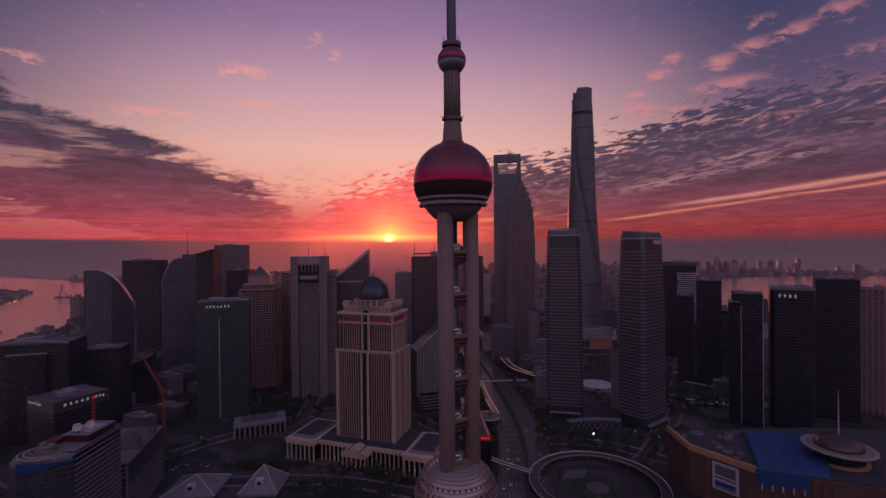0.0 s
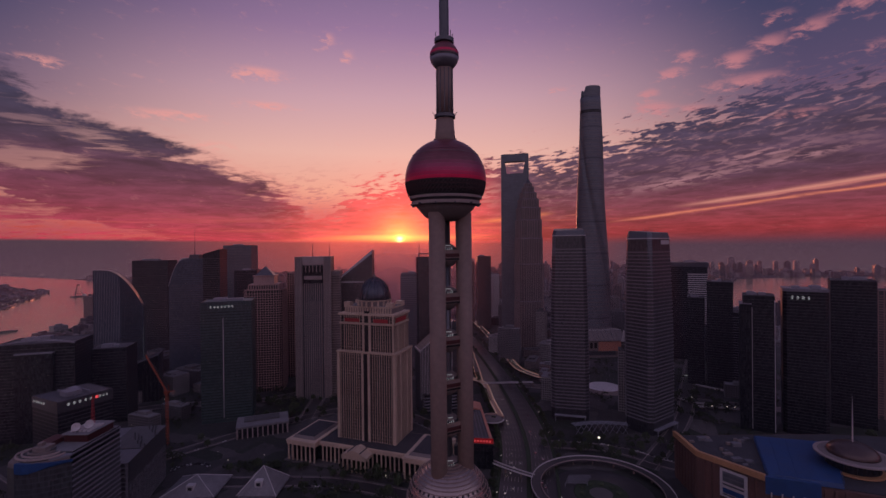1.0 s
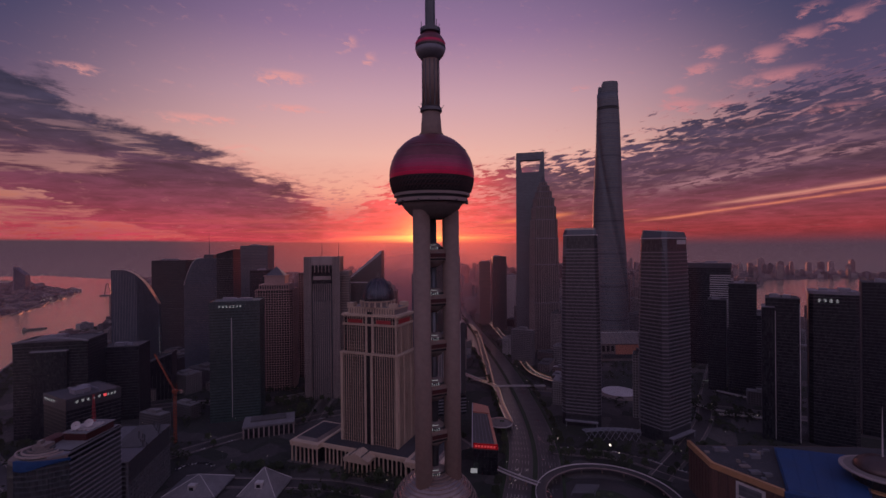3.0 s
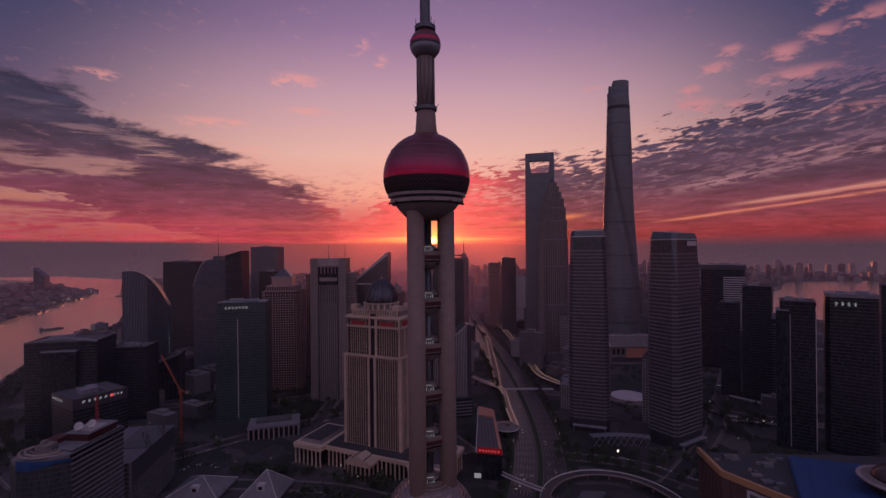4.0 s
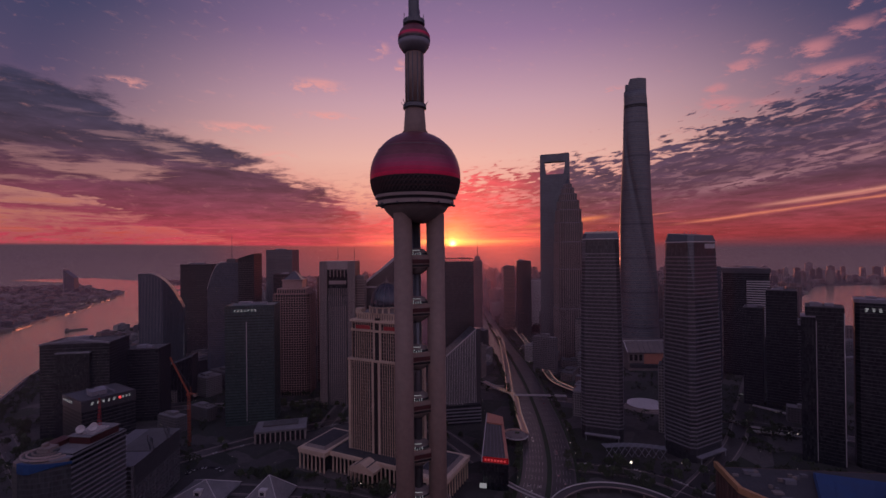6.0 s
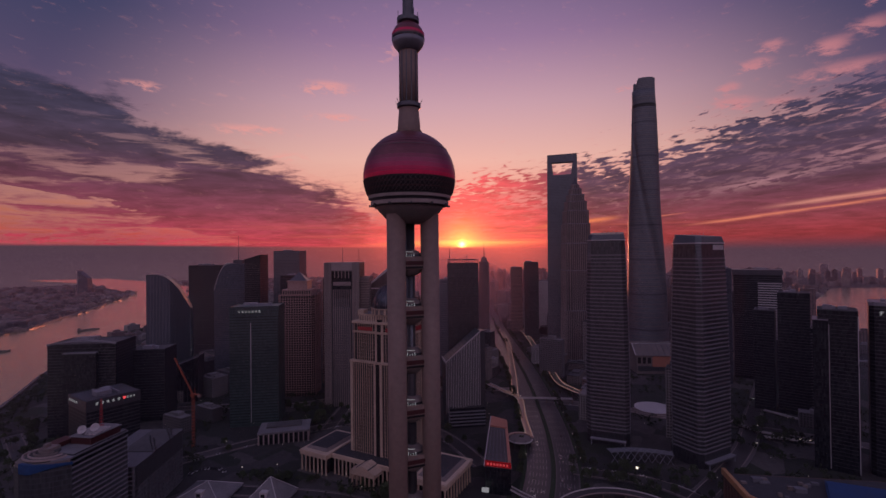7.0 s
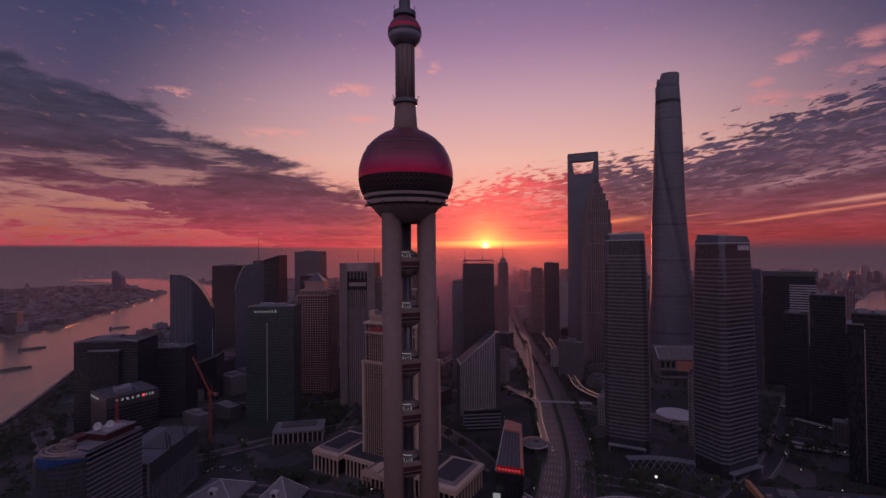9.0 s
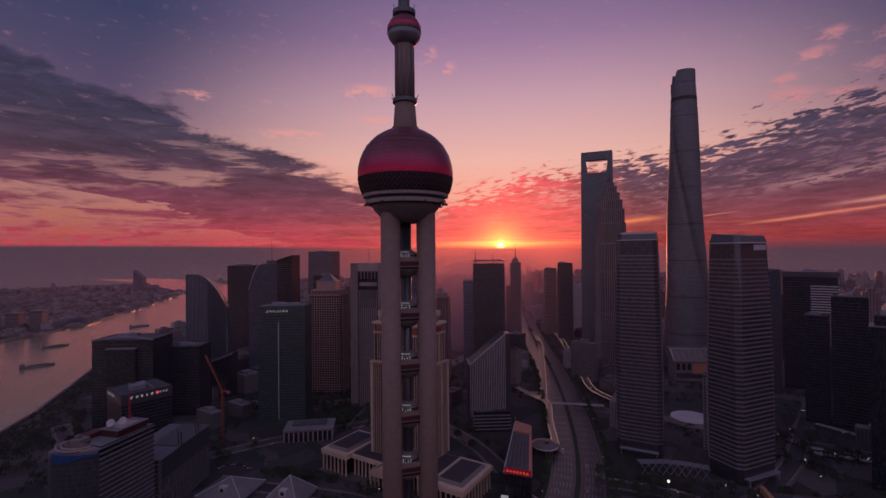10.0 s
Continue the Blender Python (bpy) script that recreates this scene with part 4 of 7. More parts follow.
# ---- the domed bank hall and tower ----


def pediment(parent, x0, x1, y, z, h, depth, mat):
    p = Geo()
    k = len(p.v)
    p.v += [(x0, y, z), (x1, y, z), ((x0 + x1) / 2, y, z + h), (x0, y + depth, z), (x1, y + depth, z), ((x0 + x1) / 2, y + depth, z + h)]
    p.f += [(k, k + 1, k + 2), (k + 5, k + 4, k + 3), (k, k + 3, k + 4, k + 1), (k + 1, k + 4, k + 5, k + 2), (k + 2, k + 5, k + 3, k)]
    return part("pediment", p, mat, parent)


def domed_tower(x, y, ang):
    pod = thing("bank_podium", "low stone bank hall with classical colonnade and porch", "building", x, y, 0, ang)
    part("core", Geo().box(2, 182, 12, 60, 0, 18.4).box(4.5, 34, 4.5, 60, 0, 18.4).box(150, 179.5, 4.5, 60, 0, 18.4), GLASS_BLACK, pod, "dark glazed wall behind the columns")
    part("entablature", Geo().box(38, 146, 8.5, 62, 18.5, 23.0).box(0, 38, 0, 62, 18.6, 24).box(146, 184, 0, 62, 18.6, 24), STONE, pod)
    part("cornice", Geo().box(-0.8, 38.8, -0.8, 62, 22.2, 23.0).box(145.2, 184.8, -0.8, 62, 22.2, 23.0).box(38.8, 145.2, 7.8, 9, 21.4, 22.1), STONE, pod)
    part("steps", Geo().box(-2, 186, -3, 12, 0, 0.9).box(70, 110, -10, 8, 0, 1.4), PAVING, pod)
    col = Geo().lathe([(1.25, 0.9), (1.05, 2.0), (0.9, 16.6), (1.3, 17.6), (1.3, 18.6)], 10).mesh("column", True)
    for i in range(7):
        for ox in (1.5, 147.5):
            part("column", col, STONE, pod, at=Matrix.Translation((ox + i * 5.8, 1.5, 0)))
    for i in range(20):
        u = 42 + i * 5.3
        part("column", col, STONE, pod, at=Matrix.Translation((u, 9.6, 0)))
    for i in range(1, 10):
        for ux in (1.5, 182.4):
            part("column", col, STONE, pod, at=Matrix.Translation((ux, 1.5 + i * 6.3, 0)))
    for ox in (0, 146):
        part("roof_lantern", Geo().prism(rect(30, 50, ox + 4, 6), 24, rect(26, 46, ox + 6, 8), 26.5), STONE_DARK, pod)
        part("roof_deck", Geo().box(ox + 7.5, ox + 30.5, 9.5, 52.5, 26.5, 26.9), ROOF_DARK, pod, "dark sunken roof deck")
    porch = part("porch", Geo().box(76, 106, -6, 10, 15.5, 19.0), STONE, pod, "gabled stone porch")
    pc = Geo().lathe([(1.1, 1.2), (0.85, 14.4), (1.2, 15.5)], 10).mesh("porch_column", True)
    for i in range(6):
        part("porch_column", pc, STONE, porch, at=Matrix.Translation((77.5 + i * 5.4, -4.8, 0)))
    pediment(porch, 75, 107, -6.5, 19.0, 7.0, 17, STONE)
    part("porch_roof", Geo().bar((83, 2, 22.9), (99, 2, 22.9), 16.5, 0.4), ROOF_DARK, porch)
    part("roof", Geo().box(39, 145, 10, 61, 23.05, 23.3), ROOF_DARK, pod)
    part("courtyard_well", Geo().box(153, 176, 18, 48, 24.0, 24.4), ROOF, pod, "dark sunken roof court")

    t = thing("domed_tower", "beige stone office tower with blue dome and deep window bays", "tower", x, y, 0, ang)
    t.matrix_basis = pose(x, y, 0, 0, 0, ang) @ pose(53, 24, 23.3)
    W, D = 74.0, 46.0
    H1, H2 = 100.0, 143.0
    part("body", Geo().box(0.75, W - 0.75, 0.75, D - 0.75, 0, H1).box(3.75, W - 3.75, 3.75, D - 3.75, H1, H2), VOID, t, "dark recessed windows")
    # centre strip and corner piers
    for u0, u1 in ((0, 3.4), (31.5, 34.5), (39.5, 42.5), (W - 3.4, W)):
        part("pier", Geo().box(u0, u1, -0.3, 2, 0, H1 + 1), STONE, t)
        part("pier", Geo().box(max(u0, 3), min(u1, W - 3), 2.8, 5, H1, H2), STONE, t)
    part("centre_strip", Geo().box(34.5, 39.5, -0.4, 2, 0, H1).box(34.5, 39.5, 2.6, 5, H1, H2 + 4), VOID, t, "dark glazed centre strip")
    for v0, v1 in ((0, 3.4), (13, 15), (31, 33), (D - 3.4, D)):
        part("pier", Geo().box(W - 2, W + 0.3, v0, v1, 0, H1 + 1), STONE, t)
        part("pier", Geo().box(-0.3, 2, v0, v1, 0, H1 + 1), STONE, t)
        part("pier", Geo().box(W - 5, W - 2.8, max(v0, 3), min(v1, D - 3), H1, H2), STONE, t)
    rib1, rib2 = Geo().box(-0.27, 0.27, -0.45, 0.5, 0, H1).mesh("rib"), Geo().box(-0.27, 0.27, -0.45, 0.5, 0, H2 - H1).mesh("rib")
    for i in range(23):
        u = 3.4 + (i + 0.5) * (W - 6.8) / 23
        if not 31 < u < 43:
            part("rib", rib1, STONE, t, at=pose(u, 0.3, 0))
            if 5 < u < W - 5:
                part("rib", rib2, STONE, t, at=pose(u, 3.3, H1))
    for i in range(14):
        v = 3.4 + (i + 0.5) * (D - 6.8) / 14
        part("rib", rib1, STONE, t, at=pose(W - 0.3, v, 0, 0, 0, 90))
        part("rib", rib1, STONE, t, at=pose(0.3, v, 0, 0, 0, -90))
        if 5 < v < D - 5:
            part("rib", rib2, STONE, t, at=pose(W - 3.3, v, H1, 0, 0, 90))
    band1 = Geo().box(0.42, W - 0.42, 0.42, D - 0.42, 0, 0.5).mesh("spandrel")
    band2 = Geo().box(3.38, W - 3.38, 3.38, D - 3.38, 0, 0.5).mesh("spandrel")
    for i in range(27):
        part("spandrel", band1, STONE_MID, t, at=pose(0, 0, 0.6 + i * H1 / 27))
    for i in range(11):
        part("spandrel", band2, STONE_MID, t, at=pose(0, 0, H1 + 1 + i * (H2 - H1) / 11))
    part("ledge", Geo().box(-0.9, W + 0.9, -0.9, D + 0.9, H1 - 0.8, H1 + 1.2), STONE, t)
    part("ledge", Geo().box(2, W - 2, 2, D - 2, H2 - 11.5, H2 - 9.0), STONE, t)
    part("cornice", Geo().box(1.2, W - 1.2, 1.2, D - 1.2, H2 - 1.0, H2 + 1.6), STONE, t)
    for u0, u1, v in ((9, 28, 2.6), (46, 64, 2.6)):
        part("sign_panel", Geo().box(u0, u1, v, v + 1, H2 - 8.6, H2 - 4.6), RED_PAINT, t, "faded red sign panel")
    part("sign_panel", Geo().box(W - 3.6, W - 2.6, 9, 36, H2 - 8.6, H2 - 3.6), RED_PAINT, t, "faded red sign panel")
    # stepped crown
    part("crown", Geo().box(7, W - 7, 7, D - 7, H2 + 1, H2 + 8), STONE_DARK, t)
    for i in range(19):
        u = 8 + i * (W - 16) / 18
        part("crown_pier", Geo().box(u - 0.8, u + 0.8, 6.4, 7.4, H2 + 1, H2 + 8), STONE, t)
    part("crown_cornice", Geo().box(6, W - 6, 6, D - 6, H2 + 7.4, H2 + 9.2), STONE, t)
    part("roof", Geo().box(7, W - 7, 7, D - 7, H2 + 9.2, H2 + 9.4), ROOF_PALE, t)
    cx, cy, z = W / 2, D / 2, H2 + 9.3
    part("drum", Geo().lathe([(19.2, z), (19.2, z + 6)], 32, cx, cy), STONE_DARK, t)
    me = Geo().box(-1.0, 1.0, -20.0, -18.9, 0, 5.6).mesh("drum_pier")
    for k in range(18):
        part("drum_pier", me, STONE, t, at=Matrix.Translation((cx, cy, z)) @ Matrix.Rotation(math.tau * k / 18, 4, "Z"))
    part("drum_cornice", Geo().lathe([(20.0, z + 5.4), (20.6, z + 6.4), (18.8, z + 6.7)], 32, cx, cy), STONE, t)
    dome = part("dome", Geo().lathe([(18.8 * math.cos(radians(p)), z + 6.5 + 26.0 * math.sin(radians(p)) ** 1.06) for p in range(0, 88, 8)], 32, cx, cy), DOME_SLATE, t, "blue-grey slate dome", smooth=True)
    rib = Geo()
    prof = [(19.0 * math.cos(radians(p)), z + 6.5 + 26.2 * math.sin(radians(p)) ** 1.06) for p in range(0, 88, 8)]
    for a, b in zip(prof, prof[1:]):
        rib.bar((a[0], 0, a[1]), (b[0], 0, b[1]), 0.5)
    me = rib.mesh("dome_rib")
    for k in range(16):
        part("dome_rib", me, STEEL, dome, at=Matrix.Translation((cx, cy, 0)) @ Matrix.Rotation(math.tau * k / 16, 4, "Z"))
    part("finial", Geo().lathe([(2.2, z + 31.6), (2.2, z + 34), (0.8, z + 35), (0.4, z + 39.5), (0.1, z + 40)], 12, cx, cy), STONE_DARK, t)
    for u, v in ((10, 10), (W - 10, 10), (W - 10, D - 10), (10, D - 10)):
        part("roof_pavilion", Geo().box(u - 4, u + 4, v - 4, v + 4, z, z + 4.2), STONE, t)


domed_tower(-182.0, 520.5, -18.4)

# ---- the three great towers ----


def opener_tower(x, y, ang, w, h):
    t = thing("opener_tower", "slender blue-grey glass skyscraper with trapezoid opening at its top", "skyscraper", x, y, 0, ang)
    D0, D1 = 66.0, 16.0
    z1 = h - 51.0
    dep = lambda z: D0 + (D1 - D0) * (z / h) ** 1.2
    ring = lambda x0, x1, z: [(x0, 34 - dep(z) / 2, z), (x1, 34 - dep(z) / 2, z), (x1, 34 + dep(z) / 2, z), (x0, 34 + dep(z) / 2, z)]
    part("body", Geo().loft([ring(0, w, z1 * k / 14) for k in range(15)]), GLASS_GREY, t)
    part("side_post", Geo().loft([ring(0, 14, z1), ring(0, 9.5, h - 18)]), GLASS_GREY, t)
    part("side_post", Geo().loft([ring(w - 14, w, z1), ring(w - 9.5, w, h - 18)]), GLASS_GREY, t)
    part("top_beam", Geo().loft([ring(0, w, h - 18), ring(0, w, h)]), GLASS_GREY, t)
    part("opening_sill", Geo().loft([ring(14, w - 14, z1), ring(13.9, w - 13.9, z1 + 1.2)]), STEEL, t)
    part("roof_rail", Geo().loft([ring(0.5, w - 0.5, h), ring(0.5, w - 0.5, h + 2.0)]), STEEL, t)
    for k in range(34):
        z = 16 + k * (z1 - 20) / 34
        a, b = ring(-0.25, w + 0.25, z), ring(-0.25, w + 0.25, z + 0.9)
        r = [[(p[0], p[1] + (-0.25 if i < 2 else 0.25), p[2]) for i, p in enumerate(q)] for q in (a, b)]
        part("floor_band", Geo().loft(r), GLASS_GREY, t)


opener_tower(139.0, 1180.0, -11.0, 71.5, 484.0)


def pagoda_tower(x, y, ang):
    t = thing("pagoda_tower", "stepped silver pagoda-like skyscraper tapering to a spire", "skyscraper", x, y, 0, ang)
    tiers = [(0, 110, 30.5), (110, 200, 29.6), (200, 262, 28.6), (262, 306, 27.2), (306, 336, 25.0), (336, 357, 21.5), (357, 373, 17.0), (373, 387, 12.0), (387, 397, 7.5)]
    for z0, z1, r in tiers:
        p = [(x - r, y - r) for x, y in cut(2 * r, 2 * r, r * 0.3)]
        tier = part("tier", Geo().prism(p, z0, p, z1), GLASS_BROWN, t)
        part("tier_cornice", Geo().prism(grow(p, 0.5), z1 - 1.4, grow(p, 0.8), z1 + 0.5), GREY, tier)
        for k in range(8):
            a, b = Vector(p[k]), Vector(p[(k + 1) % 8])
            n = max(2, int((b - a).length / 4.2))
            turn = math.atan2(b.y - a.y, b.x - a.x)
            me = Geo().box(-0.55, 0.55, -0.9, 0.1, z0, z1).mesh("fin")
            for i in range(n):
                q = a.lerp(b, (i + 0.5) / n)
                part("fin", me, STONE_MID, tier, at=Matrix.Translation((q.x, q.y, 0)) @ Matrix.Rotation(turn, 4, "Z"))
    part("crown", Geo().lathe([(6, 397), (5, 402), (3, 405), (2, 409)], 8), STEEL, t)
    part("spire", Geo().lathe([(1.4, 408), (0.8, 416), (0.2, 424)], 8), STEEL, t)


pagoda_tower(200.0, 1120.0, 12.0)


def twisted_tower(x, y):
    t = thing("twisted_tower", "very tall twisting glass skyscraper with slanted open crown", "skyscraper", x, y)
    H = 612.0

    def ring(z, grow_by=0.0, n=48):
        f = z / H
        r = 47.5 - 25.5 * f ** 0.82 + grow_by
        tw = radians(292) - radians(229) * f
        out = []
        for i in range(n):
            a = math.tau * i / n
            d = (a - radians(90) + math.pi) % math.tau - math.pi
            k = 1 + 0.035 * math.cos(3 * a) - 0.2 * math.exp(-(d / 0.13) ** 2)
            out.append((r * k * math.cos(a + tw), r * k * math.sin(a + tw), z))
        return out

    part("body", Geo().loft([ring(z) for z in np.linspace(0, H - 24, 48)]), GLASS_GREY, t, smooth=True)
    top = ring(H - 24)
    slope = lambda p: H - 24 + 24 * min(1.0, max(0.0, (p[0] + 18.5) / 2))
    crown = [(a[0], a[1], slope(a)) for a in top]
    inner = [(a[0] * 0.93, a[1] * 0.93, H - 24) for a in top]
    g = Geo()
    for i in range(48):
        j = (i + 1) % 48
        k = len(g.v)
        g.v += [top[i], top[j], crown[j], crown[i], inner[i], inner[j], (inner[j][0], inner[j][1], crown[j][2]), (inner[i][0], inner[i][1], crown[i][2])]
        g.f += [(k, k + 1, k + 2, k + 3), (k + 5, k + 4, k + 7, k + 6), (k + 3, k + 2, k + 6, k + 7)]
    part("crown_screen", g, GLASS_GREY, t)
    part("crown_slot", Geo().loft([[(q[0] * 1.004, q[1] * 1.004, q[2]) for q in ring(H - 62, 0.3)], [(q[0] * 1.004, q[1] * 1.004, q[2]) for q in ring(H - 55, 0.3)]]), VOID, t, "dark open belt below the crown")
    part("crown_machine_house", Geo().lathe([(10, H - 24), (10, H - 14)], 16), STEEL, t)
    for k in range(62):
        z = 12 + k * (H - 44) / 62
        heavy = k % 8 == 7
        part("floor_band", Geo().loft([ring(z, 0.45), ring(z + (3.2 if heavy else 0.8), 0.35)]), STEEL if heavy else STONE_DARK, t)


twisted_tower(340.0, 1075.0)

# ---- office towers round the avenue ----


def banded_tower(x, y, ang, w, d, h, label, sign=False, seed=3):
    """The pale-banded towers: chamfered plan, drawn in towards the top, a sloped cap."""
    t = thing("banded_tower", label, "tower", x, y, 0, ang, "pair of banded towers")
    poly = cut(w, d, 5)
    taper = lambda z: 1.0 + 0.03 * math.sin(min(z / h, 1.0) * 2.4) - 0.16 * (max(z - h * 0.25, 0) / (h * 0.75)) ** 1.5
    g = Geo()
    zs = list(np.linspace(0, h - 12, 16))
    g.loft([[(*p, z) for p in scaled(poly, taper(z))] for z in zs])
    part("body", g, GLASS_SLATE, t)
    floors(t, poly, 14, h - 26, 4.6, 1.5, 0.6, PALE_BAND, taper=taper)
    top = scaled(poly, taper(h - 12))
    low = grow(top, -1.0)
    part("cap_recess", Geo().prism(low, h - 26, low, h - 9), GLASS_BLACK, t)
    cy = sum(p[1] for p in top) / 8
    cap = grow(top, 0.6)
    part("cap", Geo().prism(cap, h - 11, scaled(cap, 0.9), lambda a, b: h - 2 + (b - cy) * 0.10), STEEL, t, "dark sloped roof cap")
    part("cap_rim", Geo().prism(grow(cap, 0.15), h - 11.8, grow(cap, 0.15), h - 10.6), WHITE, t, "pale roof rim")
    c = scaled(poly, taper(h * 0.8))
    q0, q1 = c[7], c[0]
    part("corner_strip", Geo().bar((*((Vector(q0) + Vector(q1)) / 2), h * 0.62), (*((Vector(top[7]) + Vector(top[0])) / 2), h - 12), 6.0, 1.2), GLASS_GREY, t, "pale glazed corner strip")
    part("entrance_canopy", Geo().box(4, w - 4, -6, 0, 7, 8.2).box(5, 6, -5.5, -4.5, 0, 7).box(w - 6, w - 5, -5.5, -4.5, 0, 7), GREY, t)
    if sign:
        part("sign_panel", Geo().box(top[0][0] + 20, top[1][0] - 2, top[0][1] - 0.8, top[0][1] - 0.3, h - 19, h - 13.5), WHITE, t, "pale sign panel with red mark")
    r = random.Random(seed)
    for k in range(4):
        u = w * (0.3 + 0.12 * k)
        part("roof_frame", Geo().bar((u, d * 0.5, h - 4), (u + 8, d * 0.6, h + 1.5), 0.5), STEEL, t)
    return t


banded_tower(148.0, 640.0, -14.0, 50.0, 50.0, 268.0, "grey office tower with pale horizontal bands and sloped cap")
banded_tower(260.5, 579.0, 36.0, 57.0, 40.0, 262.0, "larger grey banded office tower with sloped cap and pale sign", sign=True)


def office(name, label, x, y, ang, poly, h, glass, band=None, step=4.0, bh=1.2, bp=0.25, rib=None, gap=6.0, rw=0.6, rp=0.5, roof=True, sides=None, seed=1, cat="tower"):
    t = thing(name, label, cat, x, y, 0, ang)
    part("body", Geo().prism(poly, 0, poly, h), glass, t)
    if band:
        floors(t, poly, 4, h - 3, step, bh, bp, band)
    if rib:
        ribs(t, poly, 0.0, h, gap, rw, rp, rib, sides=sides)
    if roof:
        rooftop(t, poly, h, band or GREY, seed=seed)
    return t


# green glass office block with a light strip
t = office("green_office_tower", "dark green glass office block with pale roof sign and light strip", -339, 624, 18, rect(66, 46), 168, GLASS_GREEN, GREEN_BAND, 4.0, 0.7, 0.15, roof=True)
part("crown_band", Geo().box(-0.5, 66.5, -0.5, 46.5, 157, 168.4), GLASS_GREEN, t, "plain green glass crown")
sign_bars(t, 12, 44, 160.5, 3.4, LIGHT_COOL, 7, y=-0.8)
part("light_strip", Geo().box(28.2, 29.0, -0.7, 0.2, 6, 146), WHITE, t, "thin pale vertical light strip")

# reddish stepped tower with a crown
t = office("granite_tower", "reddish granite office tower with stepped crown", -342, 761, 10, cut(62, 48, 5), 172, VOID, BRICK, 4.1, 1.1, 0.3, BRICK, 4.4, 0.9, 0.6, seed=4)
part("shoulder", Geo().box(6, 56, 5, 43, 172, 182), BRICK, t)
for i in range(12):
    part("shoulder_window", Geo().box(8 + i * 4, 10 + i * 4, 4.6, 5.2, 174, 180), GLASS_BLACK, t)
part("upper_step", Geo().box(14, 48, 10, 38, 182, 196), BRICK, t)
part("crown_ledge", Geo().box(12.5, 49.5, 8.5, 39.5, 195.5, 197), BRICK, t)
part("crown", Geo().prism(rect(30, 24, 16, 12), 197, rect(3, 2.4, 29.5, 22.8), 211), STEEL, t, "dark pyramid crown")
part("finial", Geo().lathe([(0.6, 211), (0.15, 218)], 6, 31, 24), STEEL, t)

t = office("stone_tower", "brownish stone tower behind the granite tower", -300, 850, 3, rect(34, 34), 196, VOID, BRICK, 4.2, 1.1, 0.3, BRICK, 4.4, 0.9, 0.5, seed=6)

# bank tower with recessed middle and two masts
t = thing("twin_mast_tower", "grey stone bank tower with recessed glass middle and twin masts", "tower", -242, 726, 0, 8)
part("body", Geo().box(0, 56, 4, 46, 0, 226), GLASS, t)
for u0, u1, y0 in ((0, 11, 0), (45, 56, 0)):
    wing = part("wing", Geo().box(u0, u1, y0, 46, 0, 229), STONE_DARK, t, "grey stone wing")
    ribs(wing, [(u0, y0), (u1, y0)], 0, 229, 2.2, 0.7, 0.6, STONE_MID, "rib")
part("side_wing", Geo().box(56, 70, 8, 50, 0, 205), STONE_DARK, t, "lower stone side wing")
part("top_beam", Geo().box(11, 45, 0.5, 46, 216, 229), STONE_MID, t)
ribs(t, [(11, 0.5), (45, 0.5)], 204, 216, 5.6, 1.2, 0.4, STONE_MID, "crown_pier")
part("top_recess", Geo().box(12, 44, 2.5, 4.2, 186, 214), GLASS_BLACK, t)
part("white_balcony", Geo().box(14, 42, 1.5, 4.2, 192, 198), STONE_MID, t)
part("stepped_front", Geo().box(11, 45, 1, 4, 0, 172).box(15, 41, -2, 1, 0, 158), GLASS, t)
ribs(t, [(15, -2), (41, -2)], 0, 158, 3.2, 0.8, 0.5, STONE_MID, "rib")
floors(t, rect(26, 4, 15, -2), 4, 156, 4.0, 0.9, 0.2, STONE_DARK)
floors(t, rect(70, 44, 0, 5), 4, 200, 4.0, 0.9, 0.25, STONE_MID)
ribs(t, [(11, 1), (45, 1)], 0, 186, 3.4, 0.8, 0.6, STONE_MID, "rib")
for u in (25, 52):
    part("mast", Geo().lathe([(0.5, 229), (0.35, 243), (0.1, 254)], 6, u, 20), STEEL, t)

# slanted-roof tower
t = thing("slanted_tower", "dark office tower with steep slanted glass roof", "tower", -183, 765, 0, 3)
part("body", Geo().prism(rect(58, 36), 0, rect(58, 36), lambda a, b: 190 + 48 * max(0, (a - 8) / 50) ** 1.1 if a > 30 else 190), GLASS_BROWN, t)
part("roof_slope", Geo().prism(rect(58.6, 1.2, -0.3, -0.6), lambda a, b: 187 + (46 if a > 30 else 0), rect(58.6, 1.2, -0.3, -0.6), lambda a, b: 190 + (49 if a > 30 else 0)), WHITE, t, "pale sloping roof edge")
part("side_block", Geo().box(-16, 0, 2, 34, 0, 196), GLASS_BLACK, t)
part("roof_collar", Geo().box(-16.4, 58.4, -0.4, 36.4, 184, 186), WHITE, t)
floors(t, rect(58, 36), 4, 184, 4.2, 1.1, 0.3, STEEL)

# dark tower before the setting sun
t = office("dark_crowned_tower", "dark brown glass tower with open roof frame and masts", -44, 740, 9, rect(47, 44), 226, GLASS_BROWN, STEEL, 4.0, 0.8, 0.2, STEEL, 4.0, 0.6, 0.5, roof=False)
part("roof", Geo().box(1, 46, 1, 43, 226, 226.5), ROOF, t)
part("roof_frame", Geo().box(0, 47, 0, 1, 231, 232.2).box(0, 47, 43, 44, 231, 232.2).box(0, 1, 1, 43, 231, 232.2).box(46, 47, 1, 43, 231, 232.2), STEEL, t)
for i in range(11):
    part("frame_post", Geo().box(i * 4.6, i * 4.6 + 0.7, 0.1, 0.8, 226, 231), STEEL, t)
for u, h in ((3, 254), (31, 240)):
    part("mast", Geo().lathe([(0.8, 226), (0.5, 240), (0.12, h)], 6, u, 22), STEEL, t)

